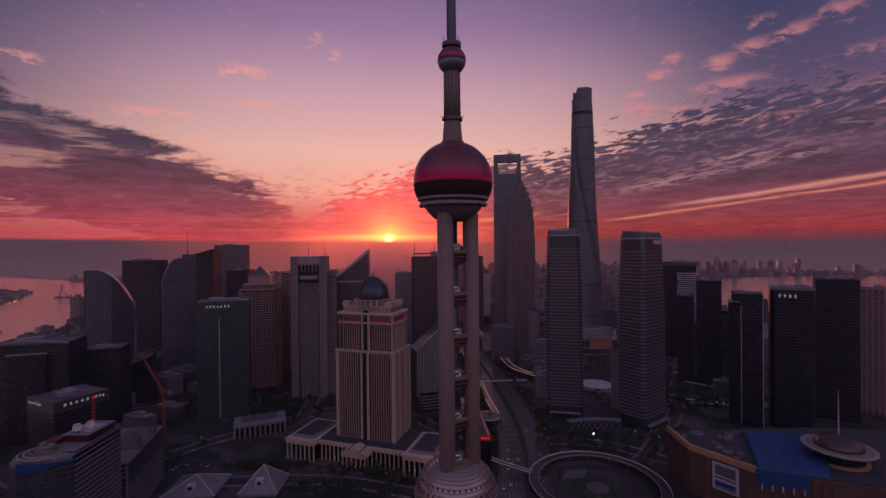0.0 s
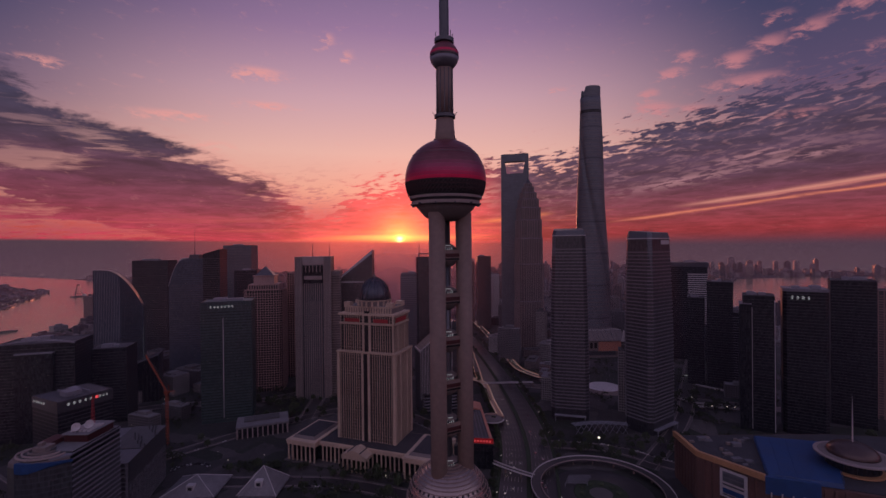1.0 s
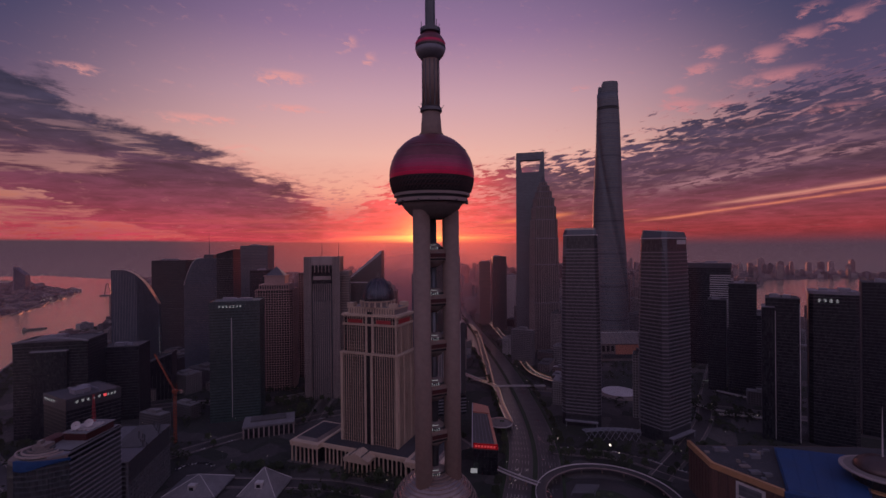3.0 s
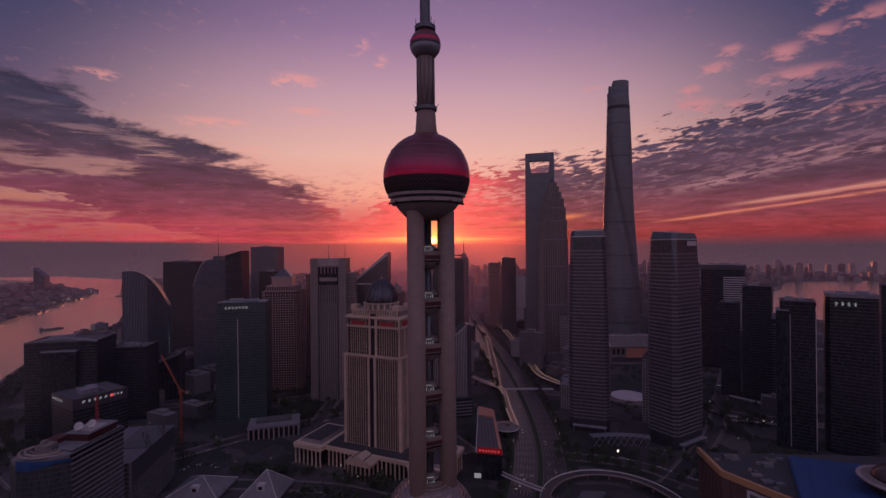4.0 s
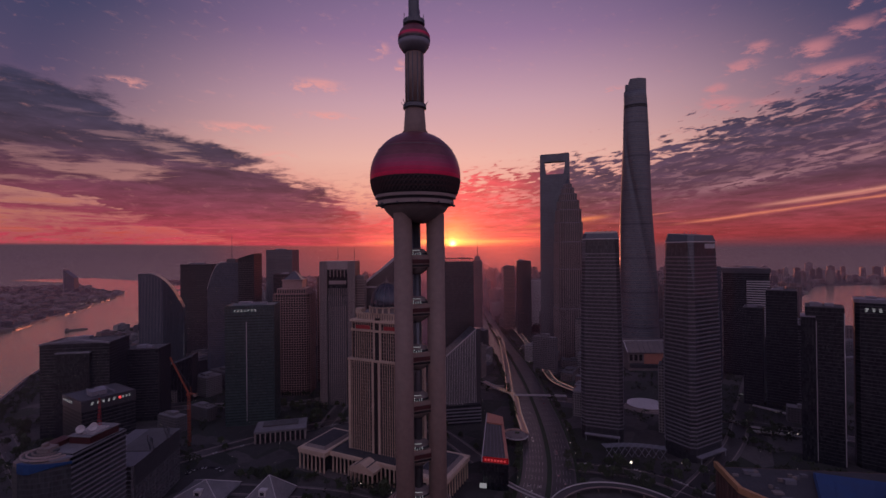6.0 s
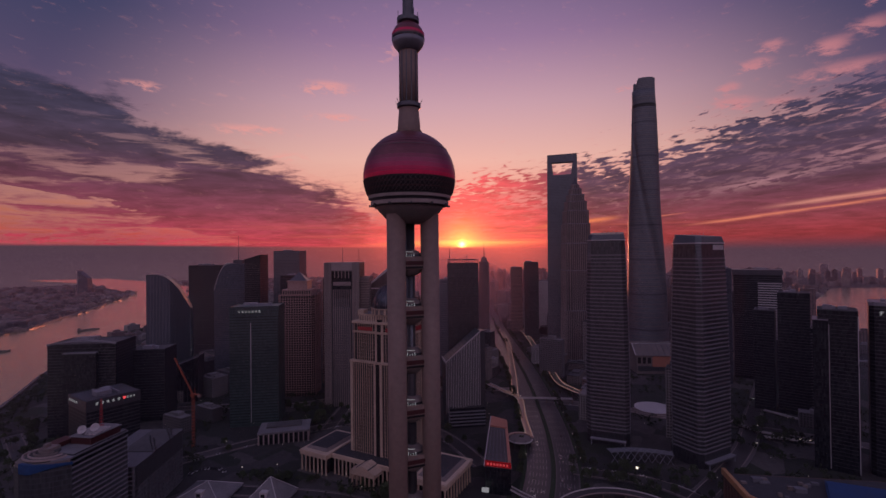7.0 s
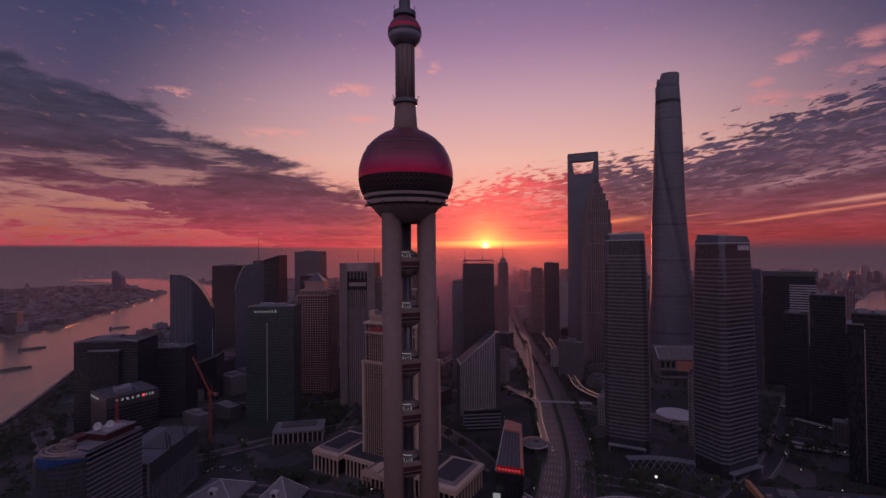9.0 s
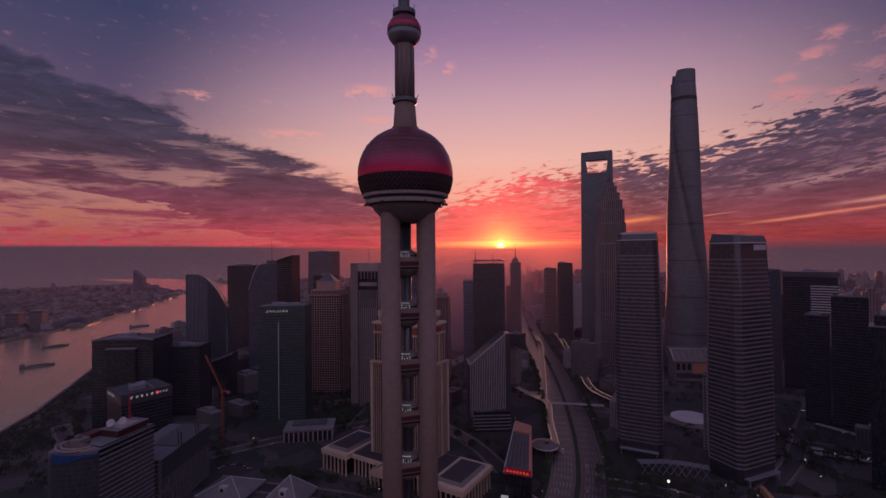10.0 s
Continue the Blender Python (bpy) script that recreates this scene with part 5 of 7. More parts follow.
# striped wedge
t = thing("wedge_tower", "striped office block with a steep wedge-shaped roof", "tower", -38, 668, 0, 17)
top = lambda a, b: 89 + 42 * a / 50
part("body", Geo().prism(rect(50, 34), 0, rect(50, 34), top), GLASS, t)
for i in range(21):
    u = 1 + i * 48 / 20
    part("stripe", Geo().box(u - 0.32, u + 0.32, -0.8, 0.1, 18, 89 + 42 * u / 50), WHITE, t)
part("roof_edge", Geo().prism(rect(50.6, 1.5, -0.3, -1.2), lambda a, b: top(a, b) - 0.6, rect(50.6, 1.5, -0.3, -1.2), lambda a, b: top(a, b) + 1.0), WHITE, t, "pale sloping roof edge")
part("roof_edge", Geo().prism(rect(1.2, 34, -0.9, -0.3), 88, rect(1.2, 34, -0.9, -0.3), 91), WHITE, t)
part("corner_tower", Geo().box(50, 57, 2, 20, 0, 131), STEEL, t)
base = part("base_block", Geo().box(4, 54, -9, 0, 0, 27), GLASS_BLACK, t)
for k in range(5):
    part("base_band", Geo().box(3.6, 54.4, -9.5, 0, 3 + k * 4.6, 4.8 + k * 4.6), GREY, base)
sign_bars(t, 8, 30, 28, 2.4, WHITE, 6, y=-8.5)

# narrow towers further along the avenue
office("avenue_tower", "plain dark grey office tower beside the avenue", 86, 1335, 2, rect(40, 40), 213, GLASS, STEEL, 4.2, 1.2, 0.3, seed=9)
office("avenue_tower", "small brown tower beside the avenue", 48, 1420, 0, rect(34, 34), 196, GLASS_BROWN, BRICK, 4.2, 1.4, 0.3, seed=8)
office("avenue_tower", "grey tower beyond the bank hall", -92, 900, 2, rect(34, 34), 190, GLASS_GREY, GREY, 4.2, 1.4, 0.3, seed=5)
office("avenue_tower", "pale banded tower beyond the bank hall", -95, 1030, 2, rect(44, 34), 182, GLASS_BROWN, STONE_DARK, 4.2, 1.8, 0.4, seed=15)

t = office("crowned_flats", "brown apartment tower with a stepped pale crown", -152, 890, 6, rect(32, 30), 158, GLASS_BROWN, BRICK, 3.6, 1.0, 0.3, BRICK, 5.0, 0.9, 0.4, seed=53)
part("crown_step", Geo().box(6, 26, 6, 24, 158, 168), STONE_MID, t, "pale stepped crown")
part("crown_top", Geo().prism(rect(12, 10, 10, 10), 168, rect(2, 2, 15, 14), 177), STEEL, t)
t = office("spired_tower", "slim hazy tower with a needle spire", -29, 1180, 0, rect(24, 26), 218, GLASS_BROWN, STONE_DARK, 4.2, 1.2, 0.3, seed=51)
part("crown_step", Geo().box(5, 19, 6, 20, 218, 230), STONE_DARK, t)
part("spire", Geo().lathe([(1.4, 230), (0.8, 248), (0.2, 270)], 8, 12, 13), STEEL, t)
office("pale_slab", "pale slab of flats beyond the avenue", 131, 1500, 2, rect(36, 18), 150, WHITE, STONE_MID, 3.4, 0.9, 0.3, seed=52)

# ---- riverside towers ----


def arc_tower(x, y, ang):
    t = thing("sail_tower", "dark ribbed tower with a roof curving down like a sail", "tower", x, y, 0, ang)
    W, D = 74.0, 30.0
    edge = lambda u: 206 if u < 0.18 * W else 206 - 68 * ((u - 0.18 * W) / (0.82 * W)) ** 2.1
    pts = [W * i / 24 for i in range(25)]
    g = Geo()
    rings = [[(u, 0, 0), (u, D, 0), (u, D, edge(u)), (u, 0, edge(u))] for u in pts]
    g.loft(rings)
    part("body", g, GLASS_BLUE, t)
    part("roof_skin", Geo().loft([[(u, -0.4, edge(u) - 1.6), (u, D + 0.7, edge(u) - 1.6), (u, D + 0.7, edge(u) + 0.6), (u, -0.4, edge(u) + 0.6)] for u in pts]), STEEL, t, "dark curved roof skin")
    for k in range(7):
        part("edge_lamp", Geo().box(W - 0.2, W + 0.5, -0.8, 0.0, 40 + k * 9, 42 + k * 9), LIGHT_COOL, t, "small lit edge lamp")
    for i in range(1, 31):
        u = i * W / 31
        part("rib", Geo().box(u - 0.4, u + 0.4, -0.9, 0.1, 4, edge(u) - 1), GREY if i < 17 else STEEL, t)
    for k in range(14):
        z = 10 + k * 14
        reach = W
        while edge(reach) < z + 2 and reach > 2:
            reach -= 1.0
        part("floor_band", Geo().box(-0.3, reach, -0.35, D + 0.3, z, z + 0.9), STEEL, t)


arc_tower(-631, 800, 30)
t = thing("riverside_annex", "low dark block with a rising sloped roof edge", "building", -545, 690, 0, 22)
ann = lambda a, b: 42 + 32 * a / 88
part("body", Geo().prism(rect(88, 34), 0, rect(88, 34), ann), GLASS_BLACK, t)
part("roof_edge", Geo().prism(rect(88.6, 1.4, -0.3, -1.0), lambda a, b: ann(a, b) - 0.6, rect(88.6, 1.4, -0.3, -1.0), lambda a, b: ann(a, b) + 1.3), GREY, t)
ribs(t, rect(88, 34), 0, 40, 5.5, 0.4, 0.3, STEEL, sides=(0,))

office("slab_tower", "broad dark glass slab tower by the river", -738, 1048, 3, rect(82, 40), 217, GLASS_BLACK, STEEL, 4.2, 0.6, 0.2, roof=True, seed=11)

t = thing("curved_roof_tower", "dark tower with one curved shoulder and a mast", "tower", -530, 856, 0, 6)
pts = [i * 66 / 20 for i in range(21)]
edge = lambda u: 226 - 52 * max(0.0, (30 - u) / 30) ** 2.2
part("body", Geo().loft([[(u, 0, 0), (u, 40, 0), (u, 40, edge(u)), (u, 0, edge(u))] for u in pts]), GLASS_BLUE, t)
part("shoulder_skin", Geo().loft([[(u, -0.6, edge(u) - 1.2), (u, 40.6, edge(u) - 1.2), (u, 40.6, edge(u) + 0.8), (u, -0.6, edge(u) + 0.8)] for u in pts[:11]]), WHITE, t, "pale curved roof skin")
part("roof_block", Geo().box(34, 52, 10, 30, 226, 233), STEEL, t)
part("mast", Geo().lathe([(0.8, 233), (0.4, 255), (0.12, 284)], 6, 40, 20), STEEL, t)
for k in range(40):
    z = 6 + k * 4.3
    part("floor_band", Geo().box(-0.25, 66.25, -0.3, 40.3, z, z + 0.8), STEEL, t)
t = office("slim_tower", "slim dark tower with slanted top", -462, 853, 6, rect(31, 36), 232, GLASS_BLACK, STEEL, 4.2, 0.8, 0.2, roof=False)
part("slanted_top", Geo().prism(rect(31, 36), 232, rect(31, 36), lambda a, b: 234 + 9 * a / 31), GLASS_BLACK, t)
office("far_slab_tower", "plain grey slab tower in the haze", -620, 1240, 4, rect(76, 50), 252, GLASS_GREY, STEEL, 4.2, 1.2, 0.25, seed=12)
office("far_low_tower", "dark tower before the grey slab", -520, 1095, 5, rect(54, 40), 190, GLASS_BLACK, STEEL, 4.2, 0.8, 0.2, seed=13)

# dark riverside blocks
t = office("riverside_block", "black glass riverside office block with curved pale roof line", -562, 559, 17, rect(84, 52), 124, GLASS_BLACK, STEEL, 4.0, 0.5, 0.15, seed=14)
part("roof_rim", Geo().loft([[(u, -1, 123 + 5 * math.sin(math.pi * u / 84)), (u, 1.2, 123 + 5 * math.sin(math.pi * u / 84)), (u, 1.2, 125.2 + 5 * math.sin(math.pi * u / 84)), (u, -1, 125.2 + 5 * math.sin(math.pi * u / 84))] for u in np.linspace(-0.5, 84.5, 13)]), GREY, t, "pale curved roof rim")
part("front_bay", Geo().box(22, 62, -5, 0, 0, 112), GLASS_BLACK, t)
part("bay_rim", Geo().box(21.5, 62.5, -5.5, 0, 112, 113.5), GREY, t)
office("riverside_block", "smaller black riverside office block", -500, 625, 17, rect(48, 40), 104, GLASS_BLACK, STEEL, 4.0, 0.5, 0.15, seed=16)

t = office("bank_block", "black bank block with pale roof signs", -399, 464, -25, [(-52, 0), (0, 0), (0, 52), (-52, 52)], 85, GLASS_BLACK, STEEL, 4.0, 0.7, 0.15, seed=18)
part("crown_band", Geo().box(-52.4, 0.4, -0.4, 52.4, 75, 85.4), STEEL, t, "plain dark crown band")
side = Matrix.Rotation(radians(90), 4, "Z")
sign_bars(t, 8, 34, 80.2, 2.8, LIGHT_COOL, 5, y=-0.5, along=Matrix.Translation((0, 0, 0)) @ side)
sign_bars(t, 38, 48, 80.2, 2.8, LIGHT_COOL, 3, y=-0.5, along=side)
part("sign_mark", Geo().box(0.4, 0.9, 34.5, 37.2, 80.2, 83.0), LIGHT_RED, t, "small red sign mark")
sign_bars(t, -48, -22, 80.2, 2.6, LIGHT_COOL, 5, y=-0.6)
part("roof_rails", Geo().box(-46, -10, 20, 21, 85.4, 88).box(-46, -10, 34, 35, 85.4, 88), GREY, t)

# ---- the near block with the dishes ----
t = thing("curved_office_block", "banded office block with curved blue glass end and cluttered roof", "building", -281, 342, 0, 0)
nose = [(-38, -10), (-30, -13), (-20, -12), (-9, -7), (0, 0)]
plan = nose + [(-2, 54), (-36, 50), (-44, 20), (-43, -2)]
part("body", Geo().prism(plan, 0, plan, 80), GLASS, t)
up = [(-0.5, 3), (-2, 54), (-36, 50), (-40, 20), (-30, 6)]
part("upper_body", Geo().prism(up, 80, up, 89), GLASS_BLACK, t)
sl = [(-9.3, -7.4), (0.4, 0), (-1.6, 54.5), (-36.5, 50.5), (-36, 20), (-20, 2)]
me = Geo().prism(sl, 0, sl, 1.3).mesh("floor_band")
for k in range(21):
    part("floor_band", me, GREY, t, "pale concrete floor band", at=pose(0, 0, 5 + k * 4.1))
part("curved_glass", Geo().prism(grow(nose + [(-20, 5), (-43, 0)], 0.5), 0, grow(nose + [(-20, 5), (-43, 0)], 0.5), 84), GLASS, t, "curved dark blue glass end wall")
part("nose_roof", Geo().prism(nose + [(-20, 5), (-43, 0)], 84, nose + [(-20, 5), (-43, 0)], 87), STONE_DARK, t)
sweep = [(-29.5, -14.2), (-24, -13.9), (-20, -13.2), (-14, -10.6), (-9, -8.4), (-4, -4.6), (0.6, -1.0)]
part("blue_canopy", Geo().loft([[(a, b, 88 - 0.5 * k), (a, b, 80.5 + 0.4 * k - 1.5 * math.sin(k)), (a + 0.9, b + 1.8, 80.5 + 0.4 * k), (a + 0.9, b + 1.8, 88 - 0.5 * k)] for k, (a, b) in enumerate(sweep)]), BLUE, t, "swept blue panel below the roof edge")
part("roof", Geo().prism(grow(up, -0.3), 89, grow(up, -0.3), 89.4), ROOF_PALE, t)
for k, r in enumerate((17.5, 13.5, 9.5, 6.0)):
    arc = [(-23 + r * math.cos(radians(a)), 2 + 0.72 * r * math.sin(radians(a))) for a in range(100, 361, 13)]
    part("roof_ring", Geo().strip(arc, 0.8, 89.6 + 0.8 * k, 1.3), STONE_MID if k < 2 else STONE_DARK, t, "dull curved terrace rim")
part("terrace_deck", Geo().lathe([(15, 86), (15, 89.0), (7, 89.2), (6.5, 91)], 32, -23, 4), ROOF, t)
part("terrace_house", Geo().box(-29, -19, 0, 9, 89, 93.5).box(-27, -24, 2, 6, 93.5, 96), STONE_DARK, t)
part("penthouse", Geo().box(-22, -3, 20, 48, 89.4, 95), MAROON, t, "dull red roof house")
part("penthouse_deck", Geo().box(-23, -2, 19, 49, 95, 95.6), ROOF_PALE, t)
part("penthouse", Geo().box(-34, -24, 10, 26, 89.4, 93), MAROON, t, "dull red roof house")
for k in range(5):
    part("roof_duct", Geo().box(-20 + k * 3.4, -18.4 + k * 3.4, 24, 40, 95.6, 97), WHITE, t)


def dish(x, y, z, turn):
    d = thing("satellite_dish", "white round satellite dish on the roof", "dish", x, y, z, turn, "roof dishes")
    part("stand", Geo().lathe([(0.8, 0), (0.35, 0.6), (0.3, 3.2)], 8), STEEL, d)
    g = Geo()
    g.lathe([(0.3, 0.0), (1.6, 0.25), (2.6, 0.75), (3.2, 1.3), (3.25, 1.25), (2.6, 0.6), (1.6, 0.1), (0.3, -0.15)], 24)
    part("reflector", g, WHITE, d, smooth=True, at=pose(0, -0.6, 4.2, 62, 0, 0))
    part("feed_arm", Geo().bar((0, -0.6, 4.2), (0, -3.4, 5.4), 0.16), STEEL, d)


dish(-296, 366, 95.6, 25)
dish(-290, 372, 95.6, 25)
m = thing("roof_mast", "red lattice mast on the office roof", "mast", -297, 384, 89.4)
for k in range(4):
    a = math.tau * (k + 0.5) / 4
    part("leg", Geo().bar((1.6 * math.cos(a), 1.6 * math.sin(a), 0), (0.5 * math.cos(a), 0.5 * math.sin(a), 30), 0.35), RED_PAINT, m)
for k in range(10):
    r = 1.6 - 1.1 * k / 10
    part("brace", Geo().lathe([(r, 1 + k * 3), (r, 1.3 + k * 3)], 4), RED_PAINT, m)

# concrete frame under construction
t = thing("concrete_frame", "unfinished grey concrete block with open floors", "building", -283, 399, 0, 8)
P = [(-44, 0), (4, 0), (-4, 86), (-52, 86)]
# black solid set behind the open floors to imitate shade
part("core", Geo().prism(grow(P, -5), 0, grow(P, -5), 53), GLASS_BLACK, t, "black core standing in for the interior's shade")
me = Geo().prism(P, 0, P, 0.9).mesh("floor_slab")
for k in range(14):
    part("floor_slab", me, GREY_CONC, t, at=pose(0, 0, k * 4.1))
post = Geo().box(-0.5, 0.5, -0.5, 0.5, 0, 53.3).mesh("post")
for i in range(15):
    q = Vector(P[1]).lerp(Vector(P[2]), (i + 0.1) / 14.2)
    part("post", post, GREY_CONC, t, at=pose(q.x - 0.8, q.y, 0))
for i in range(8):
    q = Vector(P[0]).lerp(Vector(P[1]), (i + 0.1) / 7.4)
    part("post", post, GREY_CONC, t, at=pose(q.x, q.y + 0.8, 0))
part("side_screen", Geo().prism([(3.9, 2), (4.4, 2), (-3.4, 84), (-3.9, 84)], 35, [(3.9, 2), (4.4, 2), (-3.4, 84), (-3.9, 84)], 54.4), STEEL, t, "dark safety screen")
part("upper_screen", Geo().prism([(-30, 30), (2, 30), (-3, 86), (-36, 86)], 54.2, [(-30, 30), (2, 30), (-3, 86), (-36, 86)], 55), ROOF, t, "dark roof slab")
for i in range(12):
    part("rebar_post", Geo().box(-0.4, 0.4, -0.4, 0.4, 55, 55 + 3.5 + 2 * (i % 3)), STEEL, t, at=pose(2 - 0.7 * (i % 6) * 5, 32 + 9 * (i // 2), 0))

# tower crane
t = thing("tower_crane", "orange luffing tower crane on a building site", "crane", -346, 560)
part("mast", Geo().bar((-1.1, -1.1, 0), (-1.1, -1.1, 64), 0.5).bar((1.1, -1.1, 0), (1.1, -1.1, 64), 0.5).bar((-1.1, 1.1, 0), (-1.1, 1.1, 64), 0.5).bar((1.1, 1.1, 0), (1.1, 1.1, 64), 0.5), ORANGE, t)
for k in range(16):
    part("mast_brace", Geo().box(-1.5, 1.5, -1.5, 1.5, 2 + k * 4, 2.5 + k * 4), ORANGE, t)
part("cab", Geo().box(-2.2, 2.2, -2.4, 2.4, 64, 67.5), ORANGE, t)
jib = part("jib", Geo().bar((0, 0, 66), (-26, 0, 112), 1.6), ORANGE, t)
for k in range(9):
    f = (k + 1) / 10
    part("jib_brace", Geo().box(-26 * f - 1.2, -26 * f + 1.2, -1.2, 1.2, 66 + 46 * f - 0.25, 66 + 46 * f + 0.25), ORANGE, jib)
part("counter_jib", Geo().bar((0, 0, 66), (9, 0, 67), 2.0, 1.2), ORANGE, t)
part("counterweight", Geo().box(7, 10.5, -1.8, 1.8, 63.5, 66.8), CONCRETE, t)
part("tie", Geo().bar((2, 0, 75), (-26, 0, 112), 0.3), STEEL, t)
part("a_frame", Geo().bar((3, 0, 66), (2, 0, 75), 0.6), ORANGE, t)

# ---- low buildings ----
t = thing("colonnaded_hall", "low pale hall with a flat roof and square columns", "building", -266, 574, 0, 22)
part("core", Geo().box(2, 60, 2, 34, 0, 13), GLASS_BLACK, t)
part("roof_slab", Geo().box(-1, 63, -1, 37, 13, 15.5), ROOF_PALE, t, "pale flat roof slab")
part("roof_house", Geo().box(8, 52, 14, 30, 15.5, 17.5), ROOF, t)
me = Geo().box(-0.8, 0.8, -0.8, 0.8, 0, 13).mesh("column")
for i in range(11):
    part("column", me, STONE_MID, t, at=pose(0.5 + i * 6.1, 0.4, 0))
for i in range(5):
    part("column", me, STONE_MID, t, at=pose(61.4, 5 + i * 5.5, 0))


def pyramid_hall(x, y, ang, w, d, h, label):
    t = thing("pyramid_hall", label, "building", x, y, 0, ang)
    part("wall", Geo().box(0, w, 0, d, 0, 3), GREY, t)
    g = Geo().prism([(-1, -1), (w + 1, -1), (w + 1, d + 1), (-1, d + 1)], 3, [(w / 2 - 0.4, d / 2 - 0.4), (w / 2 + 0.4, d / 2 - 0.4), (w / 2 + 0.4, d / 2 + 0.4), (w / 2 - 0.4, d / 2 + 0.4)], h)
    part("roof", g, ROOF_PALE, t, "pale metal pyramid roof")
    for p in ((-1, -1), (w + 1, -1), (w + 1, d + 1), (-1, d + 1)):
        part("hip", Geo().bar((*p, 3.2), (w / 2, d / 2, h + 0.2), 0.6), WHITE, t)
    s = Vector((w / 2, -1 + (d / 2) * 0.42, 3 + (h - 3) * 0.42))
    part("dormer_window", Geo().box(s.x - 3.6, s.x + 3.6, s.y - 2.4, s.y + 3.4, s.z - 3.0, s.z + 3.2), WHITE, t)
    part("dormer_glass", Geo().box(s.x - 2, s.x + 2, s.y - 2.5, s.y - 2.2, s.z - 1.8, s.z + 1.4), GLASS_BLACK, t)
    part("ridge_band", Geo().box(w / 2 - 2.2, w / 2 + 2.2, d / 2 - 7.4, d / 2 - 6.8, h - 8.6, h - 7.4), STEEL, t)


pyramid_hall(-201, 440, 0, 37, 37, 23, "aquarium hall with a pale metal pyramid roof")
pyramid_hall(-274, 436, 3, 50, 40, 15, "aquarium hall with a low pale pyramid roof")

# red-signed pavilion
t = thing("sign_pavilion", "long tapering pavilion with orange roof end and red lit sign", "building", 0, 0)
lo = [(27, 500), (53, 497), (46, 622), (27, 634)]
part("body", Geo().prism(lo, 0, lo, 27), GLASS_BLACK, t)
hi = grow(lo, 1.0)
part("roof", Geo().prism(hi, 27, hi, 28.4), ROOF, t)
part("roof_edge", Geo().bar((26, 499, 28.6), (26, 635, 28.6), 0.9), WHITE, t)
part("roof_edge", Geo().bar((52, 497, 28.8), (45.5, 623, 28.8), 3.0, 1.2), CLAY, t, "terracotta roof border")
part("roof_end", Geo().prism([(27, 602), (47.5, 596), (46, 622), (27, 634)], 28.4, [(27, 602), (47.5, 596), (46, 622), (27, 634)], 30.2), CLAY, t, "terracotta roof end")
for k in range(5):
    part("roof_rib", Geo().bar((30 + 4.4 * k, 503, 28.7), (29 + 3.4 * k, 598, 28.7), 0.5), STEEL, t)
sign = part("sign_board", Geo().bar((27, 498.4, 31.2), (53, 495.2, 31.2), 0.8, 5.6), LED_RED, t, "red lit sign board with unreadable characters")
for k in range(7):
    a = Vector((29, 497.4, 31.2)).lerp(Vector((51.5, 494.4, 31.2)), k / 7)
    b = Vector((29, 497.4, 31.2)).lerp(Vector((51.5, 494.4, 31.2)), (k + 0.6) / 7)
    part("sign_bar", Geo().bar(a, b, 0.3, 2.2), LED_TEXT, sign)
part("front_screen", Geo().box(24, 31, 492, 494, 5, 9), LIGHT_COOL, t, "lit white front panel")
t = thing("disc_canopy", "tan round canopy roof beside the walkway", "canopy", 63, 618)
part("roof", Geo().lathe([(15, 8), (15.5, 9.0), (10, 9.4), (1, 9.6)], 36), STONE_DARK, t, "grey-brown domed roof")
part("rim", Geo().strip([(16 * math.cos(radians(a)), 16 * math.sin(radians(a))) for a in range(20, 181, 8)], 3.4, 10.4, 1.6), TAN, t, "tan lit rim band")
part("rim", Geo().strip([(15.6 * math.cos(radians(a)), 15.6 * math.sin(radians(a))) for a in range(190, 361, 9)], 0.6, 9.8, 1.4), WHITE, t, "pale rim")
for k in range(6):
    a = math.tau * k / 6
    part("post", Geo().lathe([(0.5, 0), (0.5, 11.1)], 8, 13 * math.cos(a), 13 * math.sin(a)), STEEL, t)
t = thing("glass_canopy", "curved lattice glass canopy between the banded towers", "canopy", 200, 585)
for k in range(9):
    u = -34 + k * 7.6
    y = 6 * math.cos(u / 22)
    part("arch_post", Geo().bar((u, y, 0), (u + 7.4, y + 1, 11), 0.5), GREY, t)
    part("arch_post", Geo().bar((u + 7.4, y + 0.6, 0), (u, y + 0.6, 11), 0.5), GREY, t)
    part("lattice", Geo().bar((u, y - 1, 12), (u + 7.4, y + 9, 12.6), 0.5).bar((u + 7.4, y - 1, 12), (u, y + 9, 12.6), 0.5), GREY, t)
part("roof", Geo().strip([(-36 + 5 * i, 5 + 6 * math.cos((-36 + 5 * i) / 22)) for i in range(15)], 11, 12.2, 0.3), GLASS_GREY, t)
t = thing("pond_plaza", "sunken plaza with a pale round pool", "plaza", 268, 782)
part("pool", Geo().lathe([(26, 0.1), (26, 0.7), (25, 0.75)], 40), ROOF_PALE, t, "pale pool surface")
part("rim", Geo().lathe([(27.2, 0.1), (27.2, 1.0), (26.1, 1.0)], 40), WHITE, t)
t = thing("orange_lit_hall", "low hall with tan roof and pale gables", "building", 296, 985, 0, 4)
part("body", Geo().box(0, 86, 0, 44, 0, 36), STONE_DARK, t)
part("roof", Geo().prism(rect(92, 50, -3, -3), 36, rect(92, 26, -3, 21), 55), STONE_DARK, t, "dull tan sloping roof")
# orange light on the front wall, painted as a clay-coloured panel
part("lit_wall", Geo().box(30, 80, -1.2, -0.4, 14, 34), CLAY, t, "wall panel in clay colour, imitating orange light")
part("roof_edge", Geo().bar((-3, -3, 37), (-3, 21, 55.6), 1.6).bar((-3, 21, 55.6), (89, 21, 55.6), 1.2), WHITE, t, "pale roof edge")
